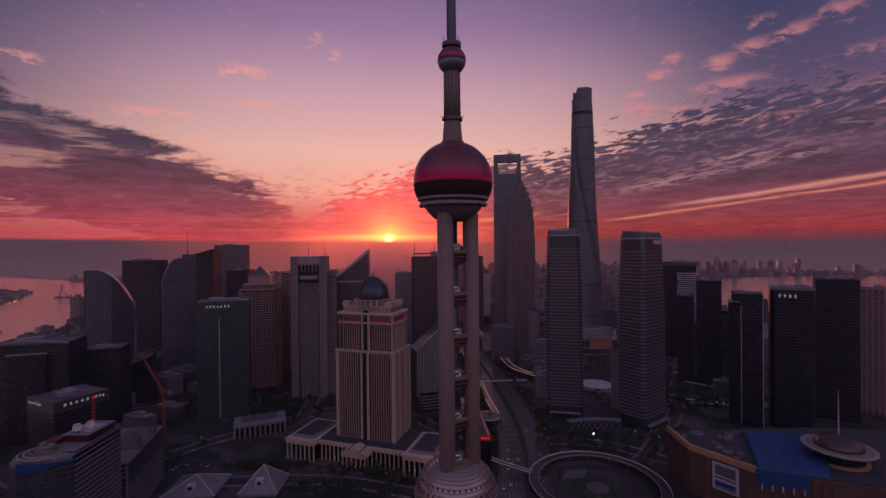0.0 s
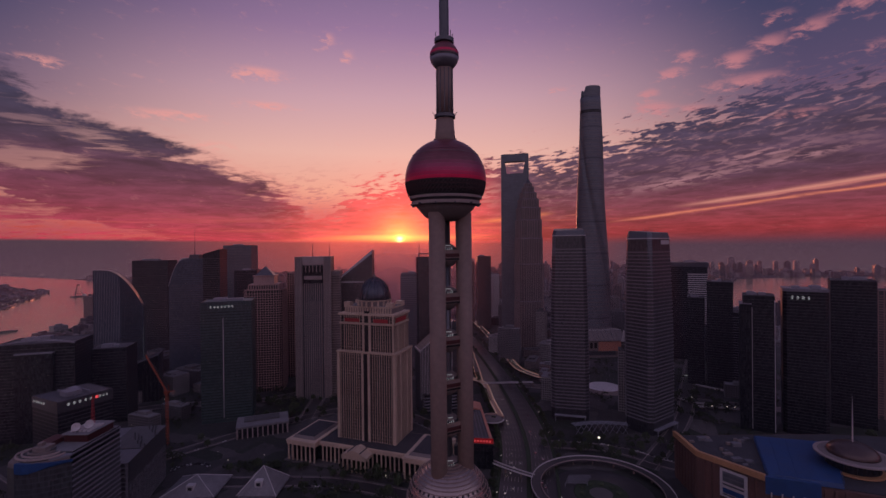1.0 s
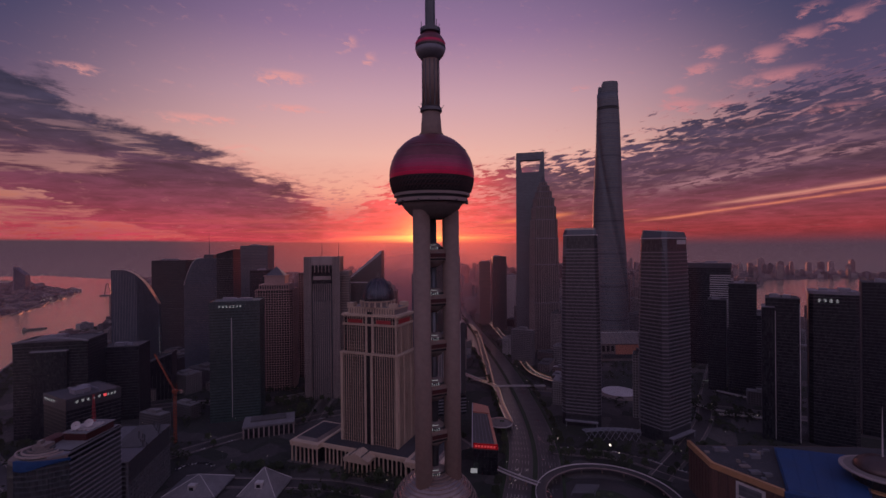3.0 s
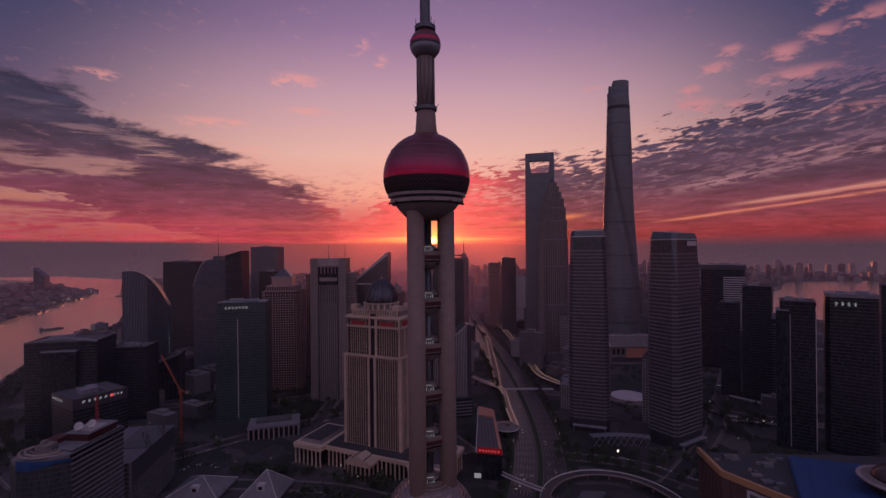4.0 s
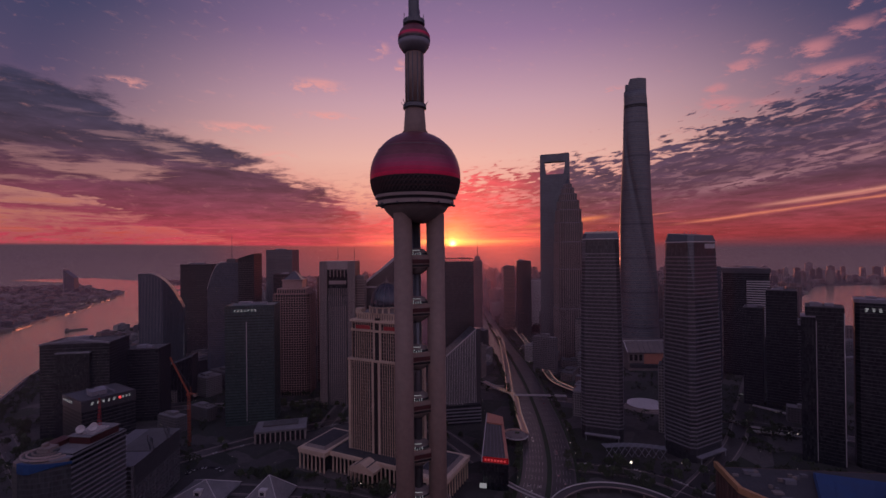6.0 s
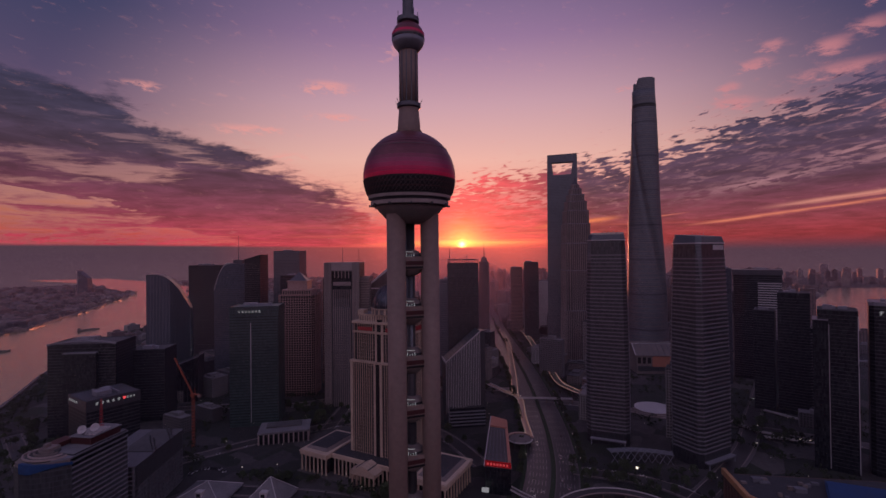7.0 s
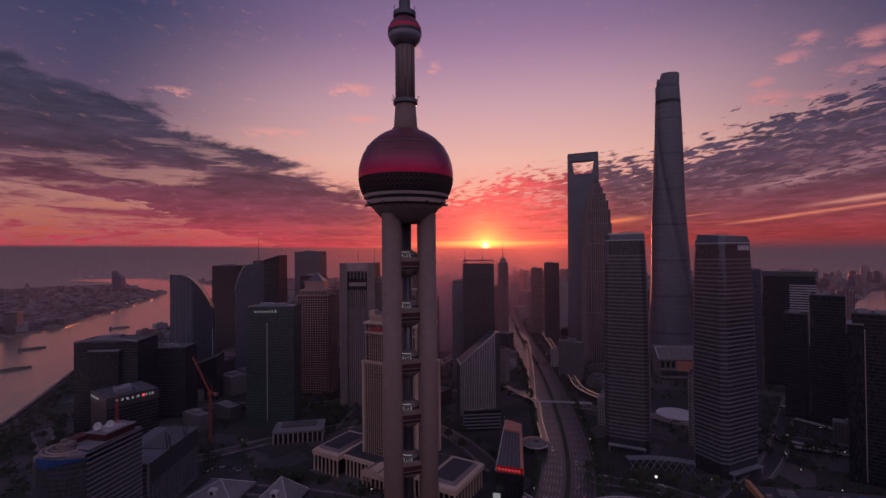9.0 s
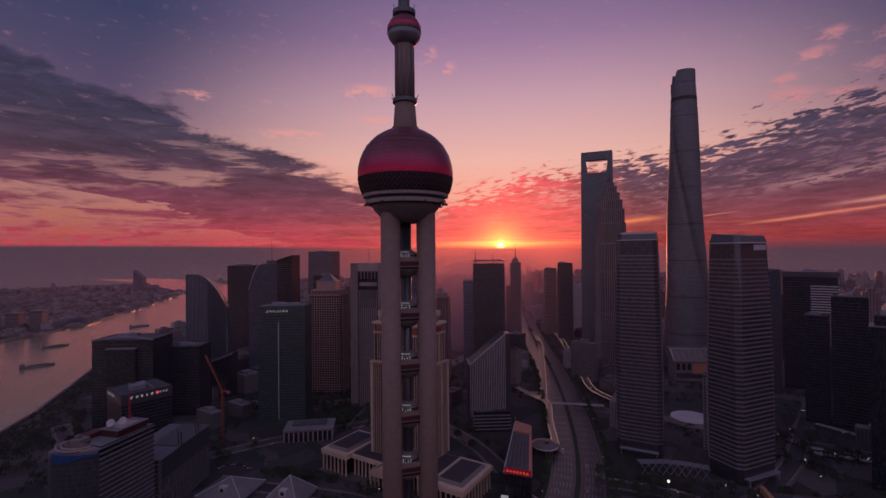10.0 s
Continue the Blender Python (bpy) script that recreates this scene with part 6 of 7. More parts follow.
for k in range(9):
    part("roof_rib", Geo().bar((2 + k * 10.3, -3, 36.6), (2 + k * 10.3, 21, 55.4), 0.6), STEEL, t)
    part("window", Geo().box(2 + k * 9.4, 8 + k * 9.4, -0.5, 0.2, 20, 32), VOID, t)
part("gable_peak", Geo().prism(rect(10, 3, 80, -4), 34, rect(2, 3, 84, -4), 58), WHITE, t, "white pointed gable")
part("window_band", Geo().box(2, 68, -0.4, 0.1, 5, 15), GLASS, t)

# ---- the shopping mall ----
t = thing("shopping_mall", "terracotta shopping mall with gold cornice, blue roofs and rotunda", "building", 0, 0)
front = [(242, 484), (241, 438), (273.6, 392.7), (332, 372), (420, 335), (520, 380), (520, 470), (400, 486)]
part("wall", Geo().prism(front, 0, front, 42), TERRACOTTA, t)
ins = grow(front, -3)
part("roof", Geo().prism(ins, 42, ins, 43), ROOF_DARK, t)
for a, b in zip(front[:2], front[1:3]):
    part("cornice", Geo().bar((*a, 44), (*b, 44), 3.2, 4.6), GOLD, t, "gold cornice")
    for k in range(24):
        q, w = Vector(a).lerp(Vector(b), k / 24), Vector(a).lerp(Vector(b), (k + 0.75) / 24)
        part("cornice_block", Geo().bar((*q, 46.6), (*w, 46.6), 3.3, 0.5), GOLD, t)
    for k in range(1, 8):
        q = Vector(a).lerp(Vector(b), k / 8)
        part("wall_pier", Geo().box(q.x - 1, q.x + 1, q.y - 1, q.y + 1, 0, 41.5), TERRACOTTA, t)
for k in range(1, 9):
    q = Vector(front[2]).lerp(Vector(front[3]), k / 9)
    part("wall_pier", Geo().box(q.x - 1, q.x + 1, q.y - 1, q.y + 1, 0, 41.5), TERRACOTTA, t)
blue1 = [(276, 393), (326, 376), (384, 456), (317, 473)]
part("blue_roof", Geo().prism(blue1, 43, scaled(blue1, 0.97), 46.5), BLUE, t, "blue membrane roof")
for k in range(6):
    a, b = Vector(blue1[0]).lerp(Vector(blue1[1]), k / 5), Vector(blue1[3]).lerp(Vector(blue1[2]), k / 5)
    part("roof_seam", Geo().bar((*a.lerp(b, 0.02), 46.6), (*a.lerp(b, 0.98), 46.6), 0.5, 0.4), BLUE, t)
dr = [Vector(front[2]), Vector(front[2]).lerp(Vector(front[3]), 0.62)]
out = Vector((dr[1].y - dr[0].y, dr[0].x - dr[1].x)).normalized() * 1.3
dr = [dr[0] + out, dr[1] + out]
part("blue_drape", Geo().prism([tuple(dr[0]), tuple(dr[1]), tuple(dr[1] - out * 2.4), tuple(dr[0] - out * 2.4)], 31, [tuple(dr[0]), tuple(dr[1]), tuple(dr[1] - out * 2.6), tuple(dr[0] - out * 2.6)], 45.5), BLUE, t, "blue membrane hanging over the wall")
for k in range(5):
    q = dr[0].lerp(dr[1], (k + 0.5) / 5)
    part("drape_post", Geo().box(q.x - 0.4, q.x + 0.4, q.y - 0.9, q.y - 0.1, 28, 33), WHITE, t)
blue2 = [(392, 352), (432, 345), (482, 420), (432, 430)]
part("blue_roof", Geo().prism(blue2, 43, scaled(blue2, 0.97), 46), BLUE, t, "blue membrane roof")
RX, RY = 361, 409
rot = part("rotunda", Geo().lathe([(21, 0), (21, 44)], 36, RX, RY), TERRACOTTA, t, "round corner rotunda")
part("rotunda_drum", Geo().lathe([(18.5, 44), (18.5, 54.5)], 36, RX, RY), VOID, rot, "dark recessed drum")
part("rotunda_ledge", Geo().lathe([(20.5, 43), (22, 43.6), (22, 45), (18, 45.4)], 36, RX, RY), GOLD, rot)
part("rotunda_eave", Geo().lathe([(17, 54), (26.5, 55.6), (27, 56.4), (19, 57)], 44, RX, RY), STONE_DARK, rot, "wide flat eave")
part("eave_rim", Geo().lathe([(26.9, 55.2), (27.4, 55.4), (27.4, 56.4), (26.9, 56.6)], 44, RX, RY), STONE_MID, rot, "pale eave rim")
part("rotunda_dome", Geo().lathe([(18.5 * math.cos(radians(p)), 56.8 + 10.5 * math.sin(radians(p))) for p in range(0, 86, 9)], 36, RX, RY), DOME_BRONZE, rot, "dark bronze shallow dome", smooth=True)
part("flagpole", Geo().lathe([(0.6, 66), (0.45, 86), (0.12, 108)], 6, RX, RY), WHITE, rot)
for k in range(20):
    a = math.tau * k / 20
    part("rotunda_pier", Geo().box(-0.7, 0.7, -21.8, -20.8, 4, 43), TERRACOTTA, rot, at=Matrix.Translation((RX, RY, 0)) @ Matrix.Rotation(a, 4, "Z"))
    part("drum_window", Geo().box(-1.6, 1.6, -18.9, -18.3, 46, 53), GLASS_BLACK, rot, at=Matrix.Translation((RX, RY, 0)) @ Matrix.Rotation(a + 0.157, 4, "Z"))
out = (Vector((241, 438)) - Vector((273.6, 392.7))).normalized()
off = Vector((-0.81, -0.585, 0)) * 1.2
bill = part("billboard", Geo().bar(Vector((253, 421.2, 27)) + off, Vector((266.1, 403.1, 27)) + off, 0.8, 25), WHITE, t, "large pale billboard")
for z, h, m in ((33, 9, GLASS_GREY), (20.5, 4.4, BLUE), (26, 1.4, STEEL), (17, 1.0, STEEL)):
    part("picture_bar", Geo().bar(Vector((254.5, 419.2, z)) + off * 1.6, Vector((264.6, 405.1, z)) + off * 1.6, 0.4, h), m, bill)
r = random.Random(5)
for k in range(26):
    u, v = r.uniform(250, 312), r.uniform(405, 474)
    if inside(u, v, grow(front, -8)) and not inside(u, v, grow(blue1, 6)):
        s = r.uniform(1.5, 5)
        part("roof_unit", Geo().box(u - s, u + s, v - s * 0.6, v + s * 0.6, 43, 43 + r.uniform(1.2, 3.4)), STONE_DARK if k % 2 else GREY_CONC, t)

# ---- dark towers beyond the mall ----
t = office("edge_lit_tower", "black glass tower with pale vertical edge strips", 391, 604, -31, rect(34, 36), 175, GLASS_BLACK, STEEL, 4.0, 0.5, 0.12, seed=21)
part("edge_strip", Geo().box(9.5, 10.2, -0.8, 0.1, 2, 160), WHITE, t, "pale vertical edge strip")
part("edge_strip", Geo().box(33.4, 34.1, -0.8, 0.1, 2, 170), WHITE, t, "pale vertical edge strip")
part("low_wing", Geo().box(-4, 9, -3, 26, 0, 164), GLASS_BLACK, t, "lower black wing")
part("wing_edge", Geo().box(-4.3, 9.3, -3.3, 26.3, 164, 165.2), GREY, t)
t = office("sign_tower", "black glass tower with pale roof sign and rounded pale roof edge", 434, 592, -32, cut(46, 40, 4), 184, GLASS_BLACK, STEEL, 4.0, 0.7, 0.2, seed=22)
part("roof_rim", Geo().prism(grow(cut(46, 40, 4), 0.6), 181.5, grow(cut(46, 40, 4), 0.9), 184.8), GREY, t)
sign_bars(t, 8, 30, 172, 4.2, LIGHT_COOL, 4, y=-0.5)
office("dark_office_tower", "wide black glass office tower", 519, 622, -36, rect(46, 46), 192, GLASS_BLACK, STEEL, 4.0, 0.7, 0.2, seed=23)
office("brown_tower", "reddish brown apartment tower", 590, 640, -38, rect(44, 44), 176, GLASS_BROWN, BRICK, 3.4, 1.2, 0.3, BRICK, 6, 1.4, 0.5, seed=24)
office("brown_tower", "reddish brown apartment tower with dark balconies", 640, 610, -40, rect(60, 44), 184, GLASS_BROWN, BRICK, 3.4, 1.2, 0.3, BRICK, 6, 1.4, 0.5, seed=25)
t = office("striped_office_tower", "dark office tower with white spandrel stripes and heavy cap", 472, 980, -25, rect(74, 44), 203, GLASS_BLACK, STEEL, 4.2, 0.8, 0.2, seed=26)
part("cap", Geo().box(-2, 76, -2, 46, 196, 205), STEEL, t, "dark overhanging cap")
for k in range(24):
    part("spandrel", Geo().box(38, 74.4, -0.5, 0, 78 + k * 4.4, 80 + k * 4.4), WHITE, t)
office("thin_tower", "thin grey tower with a small sign", 417, 944, -24, rect(33, 40), 208, GLASS_BLUE, STEEL, 4.2, 0.8, 0.2, seed=27)
office("stepped_dark_tower", "black stepped office tower", 446, 786, -30, rect(38, 36), 178, GLASS_BLACK, STEEL, 4.2, 0.6, 0.2, seed=28)
office("stepped_dark_tower", "black stepped office tower, lower step", 420, 800, -30, rect(26, 36), 150, GLASS_BLACK, STEEL, 4.2, 0.6, 0.2, seed=29)
office("stepped_dark_tower", "black office tower with pale lower bands", 480, 770, -32, rect(30, 34), 128, GLASS_BLACK, GREY, 4.2, 0.7, 0.2, seed=30)
office("white_slim_tower", "slim white tower in the distance", 608, 1020, -28, rect(13, 26), 150, FLATS[4], WHITE, 3.6, 1.2, 0.2, seed=31)
office("white_slim_tower", "slim pale tower with dark glazing", 640, 1040, -28, rect(22, 26), 96, GLASS, GREY, 3.6, 1.0, 0.2, seed=32)

# ---- the wider city ----
KEEP = [(-165, 880, -105, 935), (-195, 470, 10, 640), (-300, 560, -190, 640), (-350, 600, -250, 680), (-360, 760, -250, 890), (-250, 715, -160, 790), (-205, 755, -110, 810), (-110, 890, -40, 1070), (-45, 655, 30, 790),
        (-680, 755, -500, 850), (-760, 1020, -630, 1110), (-550, 850, -420, 910), (-640, 1100, -470, 1300), (-720, 540, -430, 700), (-710, 630, -630, 700), (-480, 430, -360, 540), (-340, 320, -270, 500),
        (-290, 420, -150, 490), (10, 480, 90, 650), (80, 370, 215, 515), (140, 620, 215, 700), (215, 560, 330, 660), (205, 700, 330, 830), (255, 830, 460, 1000), (230, 320, 530, 500), (370, 560, 700, 680),
        (140, 1210, 230, 1300), (160, 1080, 245, 1165), (280, 1010, 400, 1140), (80, 1325, 135, 1380), (40, 1410, 90, 1460), (400, 930, 560, 1030), (440, 775, 560, 850), (635, 1010, 695, 1065), (-39, 1165, 7, 1220), (119, 1490, 175, 1530),
        (-30, 210, 45, 320), (-60, -60, 140, 200), (150, 560, 250, 620)]
EDGES = [LINE] + [bend(r) for r in SIDE_ROADS]


def to_line(x, y, pts):
    return min((x - p[0]) ** 2 + (y - p[1]) ** 2 for p in pts) ** 0.5


def free(x, y, pad):
    if inside(x, y, RIVER) or inside(x, y, EAST_RIVER):
        return False
    if any(a - pad < x < c + pad and b - pad < y < d + pad for a, b, c, d in KEEP):
        return False
    if y < 3400 and to_line(x, y, LINE) < (50 if y < 950 else 32) + pad:
        return False
    if y < 1500 and any(to_line(x, y, r) < 20 + pad for r in EDGES[1:]):
        return False
    near = min(to_line(x, y, NEAR_BANK), to_line(x, y, FAR_BANK))
    return near > 30 + pad


def flats_kind(k, w, d, h, mat, label):
    """A plain block: wall, ledges, roof house; the first of its kind is then copied."""
    t = thing("apartment_block" if h > 26 else "low_block", label, "building", 0, -3000, 0, 0, "city blocks")
    p = [(-w / 2, -d / 2), (w / 2, -d / 2), (w / 2, d / 2), (-w / 2, d / 2)]
    ring = lambda s, z: [(*c, z) for c in grow(p, s)]
    steps = [ring(0, 0)]
    for i in range(1, int(h / 3.3), 2 if h > 60 else 1):
        z = i * 3.3
        steps += [ring(0, z), ring(0.35, z), ring(0.35, z + 0.7), ring(0, z + 0.7)]
    g = Geo().loft(steps + [ring(0, h)])
    part("wall", g, mat, t)
    r = Geo().prism(grow(p, -0.5), h, grow(p, -0.5), h + 0.6)
    r.box(-w * 0.2, w * 0.15, -d * 0.3, d * 0.25, h + 0.6, h + 3.6 + h * 0.03)
    r.box(w * 0.22, w * 0.36, -d * 0.2, d * 0.2, h + 0.6, h + 2.6)
    part("roof", r, ROOF_PALE if k % 2 else ROOF, t)
    return t


KINDS = []
for k, (w, d, h, m, label) in enumerate([
        (22, 16, 92, 0, "cream apartment tower with balconies"), (46, 14, 62, 1, "grey slab of flats with ledges"), (26, 22, 108, 2, "pinkish apartment tower with balconies"),
        (30, 26, 130, 3, "plain dark mid-height office tower"), (24, 18, 78, 4, "white apartment tower with balconies"), (40, 16, 20, 1, "grey low flat-roofed housing block"), (52, 22, 16, 0, "cream low flat-roofed commercial block"),
        (30, 14, 19, 2, "pinkish low flat-roofed housing block"), (60, 34, 24, 3, "dark low flat-roofed commercial block"), (36, 30, 34, 4, "white mid-rise block with ledges")]):
    KINDS.append(flats_kind(k, w, d, h, FLATS[m], label))
HIGH, LOW = [0, 1, 2, 3, 4], [5, 6, 7, 8, 9]
rnd = random.Random(11)
taken = []


def settle(n, box, share, scale=(0.85, 1.2)):
    """Copies of the blocks, one by one, on free lots of a stretch of the plan."""
    done = 0
    for _ in range(n * 12):
        x, y = rnd.uniform(box[0], box[2]), rnd.uniform(box[1], box[3])
        k = rnd.choice(HIGH if rnd.random() < share else LOW)
        pad = 20 if k in HIGH else 24
        if not free(x, y, pad * 0.8) or any(abs(x - a) < pad * 1.5 and abs(y - b) < pad * 1.3 for a, b in taken):
            continue
        taken.append((x, y))
        ob = copy_thing(KINDS[k], pose(x, y, 0, 0, 0, -22 + rnd.choice((0, 90, 0, 180)) + rnd.uniform(-4, 4)))
        ob.scale = (1, 1, rnd.uniform(*scale))
        done += 1
        if done == n:
            return


settle(50, (-420, 640, -40, 1000), 0.06)
settle(40, (100, 660, 480, 1000), 0.04)
settle(22, (-640, 600, -400, 1000), 0.0)
settle(45, (110, 900, 420, 1650), 0.0, (0.5, 1.3))
settle(40, (-160, 800, 20, 1650), 0.05, (0.5, 1.3))
settle(90, (-900, 1000, 20, 1900), 0.45)
settle(60, (130, 1000, 620, 1900), 0.4)
settle(36, (620, 1000, 1200, 1500), 0.0, (0.5, 0.9))
settle(26, (720, 640, 1300, 1300), 0.06)
settle(45, (-2300, 900, -1500, 2300), 0.03, (0.35, 0.75))
settle(80, (-1200, 1900, 900, 2700), 0.4, (0.8, 1.2))
settle(14, (-2000, 150, -1420, 900), 0.0, (0.35, 0.75))
for k in KINDS:
    for o in (*k.children_recursive, k):
        bpy.data.objects.remove(o)

# hundreds of far blocks, too small to count
for c, (m, seed) in enumerate(((0, 1), (1, 2), (2, 3), (3, 4), (4, 5))):
    r, g = random.Random(seed), Geo()
    made = 0
    while made < 700:
        a, dist = r.uniform(radians(28), radians(150)), 1450 + 3400 * r.random() ** 0.9
        x, y = dist * math.cos(a), dist * math.sin(a)
        if inside(x, y, RIVER) or inside(x, y, EAST_RIVER):
            continue
        if dist < 2900 and (not free(x, y, 14) or any(abs(x - p) < 40 and abs(y - q) < 40 for p, q in taken)):
            continue
        tall = r.random() < (0.22 if x > -300 else 0.05)
        w, d = r.uniform(9, 24), r.uniform(9, 20)
        h = r.uniform(40, 95) if tall else r.uniform(12, 34)
        if x < -1300:
            h *= 0.45
        if r.random() < 0.02 and x > -400:
            h = r.uniform(95, 130)
        t = radians(-22 + r.uniform(-6, 6))
        ca, sa = math.cos(t), math.sin(t)
        p = [(x + u * ca - v * sa, y + u * sa + v * ca) for u, v in ((-w, -d), (w, -d), (w, d), (-w, d))]
        g.prism(p, 0, p, h)
        q = scaled(p, 0.4)
        g.prism(q, h, q, h + 4 + h * 0.04)
        made += 1
    solid("far_blocks", g, FLATS[m], "far housing and office blocks in haze", "city", kind="stuff")

# low sheds and housing along the far bank
for c, (m, seed) in enumerate(((3, 61), (3, 62), (1, 63))):
    r, g, made = random.Random(seed), Geo(), 0
    while made < 150:
        x, y = r.uniform(-2900, -1420), r.uniform(150, 2500)
        if inside(x, y, RIVER) or to_line(x, y, FAR_BANK) < 26 or any(abs(x - a) < 32 and abs(y - b) < 28 for a, b in taken):
            continue
        w, d, h = r.uniform(8, 30), r.uniform(7, 14), r.uniform(5, 15)
        t = radians(28 + r.uniform(-6, 6))
        ca, sa = math.cos(t), math.sin(t)
        p = [(x + u * ca - v * sa, y + u * sa + v * ca) for u, v in ((-w, -d), (w, -d), (w, d), (-w, d))]
        g.prism(p, 0, p, h)
        g.prism(grow(p, 0.5), h, scaled(p, 0.7), h + 3)
        made += 1
    solid("bank_sheds", g, FLATS[m], "low sheds and housing along the far bank", "city", kind="stuff")

# far towers by the river bend
t = thing("far_river_tower", "tall hazy tower with slanted top on the far bank", "tower", -2735, 2560, 0, 10)
part("body", Geo().prism(rect(64, 40), 0, rect(64, 40), lambda a, b: 150 - 50 * (a / 64) ** 1.5), GLASS_BLUE, t)
part("fin", Geo().box(-1.5, 1, -1, 41, 0, 156), GREY, t)
for i in range(4):
    office("far_bank_tower", "dark slab of flats on the far bank", -1830 + 62 * i, 1110 + 30 * i, 20, rect(40, 26), 58 + 6 * (i % 2), FLATS[3], GREY, 6.6, 1.2, 0.3, seed=40 + i)

# ---- boats ----


def barge(x, y, turn, size=1.0):
    t = thing("river_barge", "long dark cargo barge on the river", "boat", x, y, 0.25, turn, "boats")
    hull = [(-30, -4.5), (24, -4.5), (32, 0), (24, 4.5), (-30, 4.5)]
    part("hull", Geo().prism(scaled(hull, 0.9), -1.0, hull, 3.2), STEEL, t)
    part("hold", Geo().box(-16, 20, -3.2, 3.2, 3.2, 4.6), ROOF, t)
    part("wheelhouse", Geo().box(-28, -20, -3.2, 3.2, 3.2, 9.5), STONE_DARK, t)
    part("mast", Geo().bar((-24, 0, 9.5), (-24, 0, 15), 0.4), STEEL, t)


for x, y, a in ((-1500, 1900, 55), (-1330, 1330, 62), (-1050, 820, 60), (-1720, 2300, 40), (-2150, 2850, 60), (-1900, 2780, 20), (-1250, 1000, 66), (-980, 560, 72)):
    barge(x, y, a)
r = random.Random(91)
for i in range(3, len(FAR_BANK) - 2):
    (x0, y0), (x1, y1) = FAR_BANK[i], FAR_BANK[i + 1]
    n = Vector((y1 - y0, x0 - x1)).normalized()
    for _ in range(2):
        f = r.random()
        barge(x0 + (x1 - x0) * f - n.x * 14, y0 + (y1 - y0) * f - n.y * 14, math.degrees(math.atan2(y1 - y0, x1 - x0)) + r.uniform(-5, 5), 1.0)
for i in range(11):
    f = (i + r.uniform(-0.4, 0.4)) / 10
    x, y = -2226 + 300 * f, 2448 - 520 * f
    t = thing("quay_lamp", "white lamp on the far quay", "lamp", x - 14, y - 6, 0, 0, "quay lamps")
    part("pole", Geo().lathe([(0.3, 0), (0.2, 11)], 6), STEEL, t)
    part("head", Geo().lathe([(0.3, 11), (1.1, 11.5), (1.1, 12.4), (0.3, 12.9)], 8), LIGHT_WARM, t)
t = thing("floating_crane", "floating crane vessel with a tall lattice frame", "boat", -1950, 2340, 0.25, 20, "boats")
part("hull", Geo().box(-34, 34, -12, 12, -1, 5), STEEL, t)
for s in (-1, 1):
    part("frame_leg", Geo().bar((s * 16, 0, 5), (s * 5, 0, 62), 3.0), STEEL, t)
    part("frame_leg", Geo().bar((s * 16, 8, 5), (s * 5, 0, 62), 2.0), STEEL, t)
for z in (18, 32, 46):
    u = 16 - 11 * (z - 5) / 57
    part("cross_bar", Geo().bar((-u, 0, z), (u, 0, z), 2.0), STEEL, t)
part("top", Geo().box(-7, 7, -3, 3, 61, 66), STEEL, t)
part("deck_house", Geo().box(18, 32, -8, 8, 5, 14), WHITE, t)

# ---- trees ----


def tree_kind(seed, h):
    r = random.Random(seed)
    t = thing("street_tree", "dark leafy street tree at dusk", "tree", 0, -3100, 0, 0, "street trees")
    g = Geo().lathe([(0.35, 0), (0.24, h * 0.3), (0.12, h * 0.62)], 6)
    for k in range(5):
        a, z = math.tau * k / 5 + r.random(), h * r.uniform(0.3, 0.5)
        g.bar((0, 0, z), (h * 0.22 * math.cos(a), h * 0.22 * math.sin(a), z + h * 0.22), 0.16)
    part("trunk", g, BARK, t)
    c = Geo()
    for _ in range(150):
        u, v = r.uniform(0, math.tau), r.uniform(-0.8, 1)
        rad = (r.random() ** 0.4) * h * 0.34 * (1 - 0.3 * v)
        p = Vector((rad * math.cos(u), rad * math.sin(u), h * 0.62 + v * h * 0.3))
        s = r.uniform(0.5, 1.2)
        n = Vector((r.uniform(-1, 1), r.uniform(-1, 1), r.uniform(-0.4, 1))).normalized()
        a = n.orthogonal().normalized() * s
        b = n.cross(a)
        k = len(c.v)
        c.v += [tuple(p + a), tuple(p + b * 0.8), tuple(p - a * 0.9), tuple(p - b), tuple(p + n * s * 0.6)]
        c.f += [(k, k + 1, k + 4), (k + 1, k + 2, k + 4), (k + 2, k + 3, k + 4), (k + 3, k, k + 4)]
    part("crown", c, LEAF, t)
    return t


TREES = [tree_kind(3, 10), tree_kind(4, 13), tree_kind(5, 8)]
r = random.Random(21)
spots = []
for i in range(4, 56):
    (x0, y0), (x1, y1) = LINE[i], LINE[i + 1]
    n = Vector((y1 - y0, x0 - x1)).normalized()
    for s in (-33, 36) if i < 36 else (-33, 2.5, 36):
        spots.append((x0 + n.x * s, y0 + n.y * s))
for line in SIDE_ROADS[:4]:
    b = bend(line)
    for i in range(0, len(b) - 1, 2):
        n = Vector((b[i + 1][1] - b[i][1], b[i][0] - b[i + 1][0])).normalized()
        for s in (-11, 11):
            spots.append((b[i][0] + n.x * s, b[i][1] + n.y * s))
for _ in range(80):
    spots.append((r.uniform(-640, -560) + r.uniform(-30, 60), r.uniform(420, 620)))
for _ in range(36):
    spots.append((r.uniform(-240, -60), r.uniform(455, 500)))
for _ in range(36):
    spots.append((r.uniform(150, 330), r.uniform(500, 570)))
for _ in range(26):
    spots.append((r.uniform(310, 420), r.uniform(640, 760)))
for _ in range(26):
    spots.append((r.uniform(-330, -180), r.uniform(640, 740)))
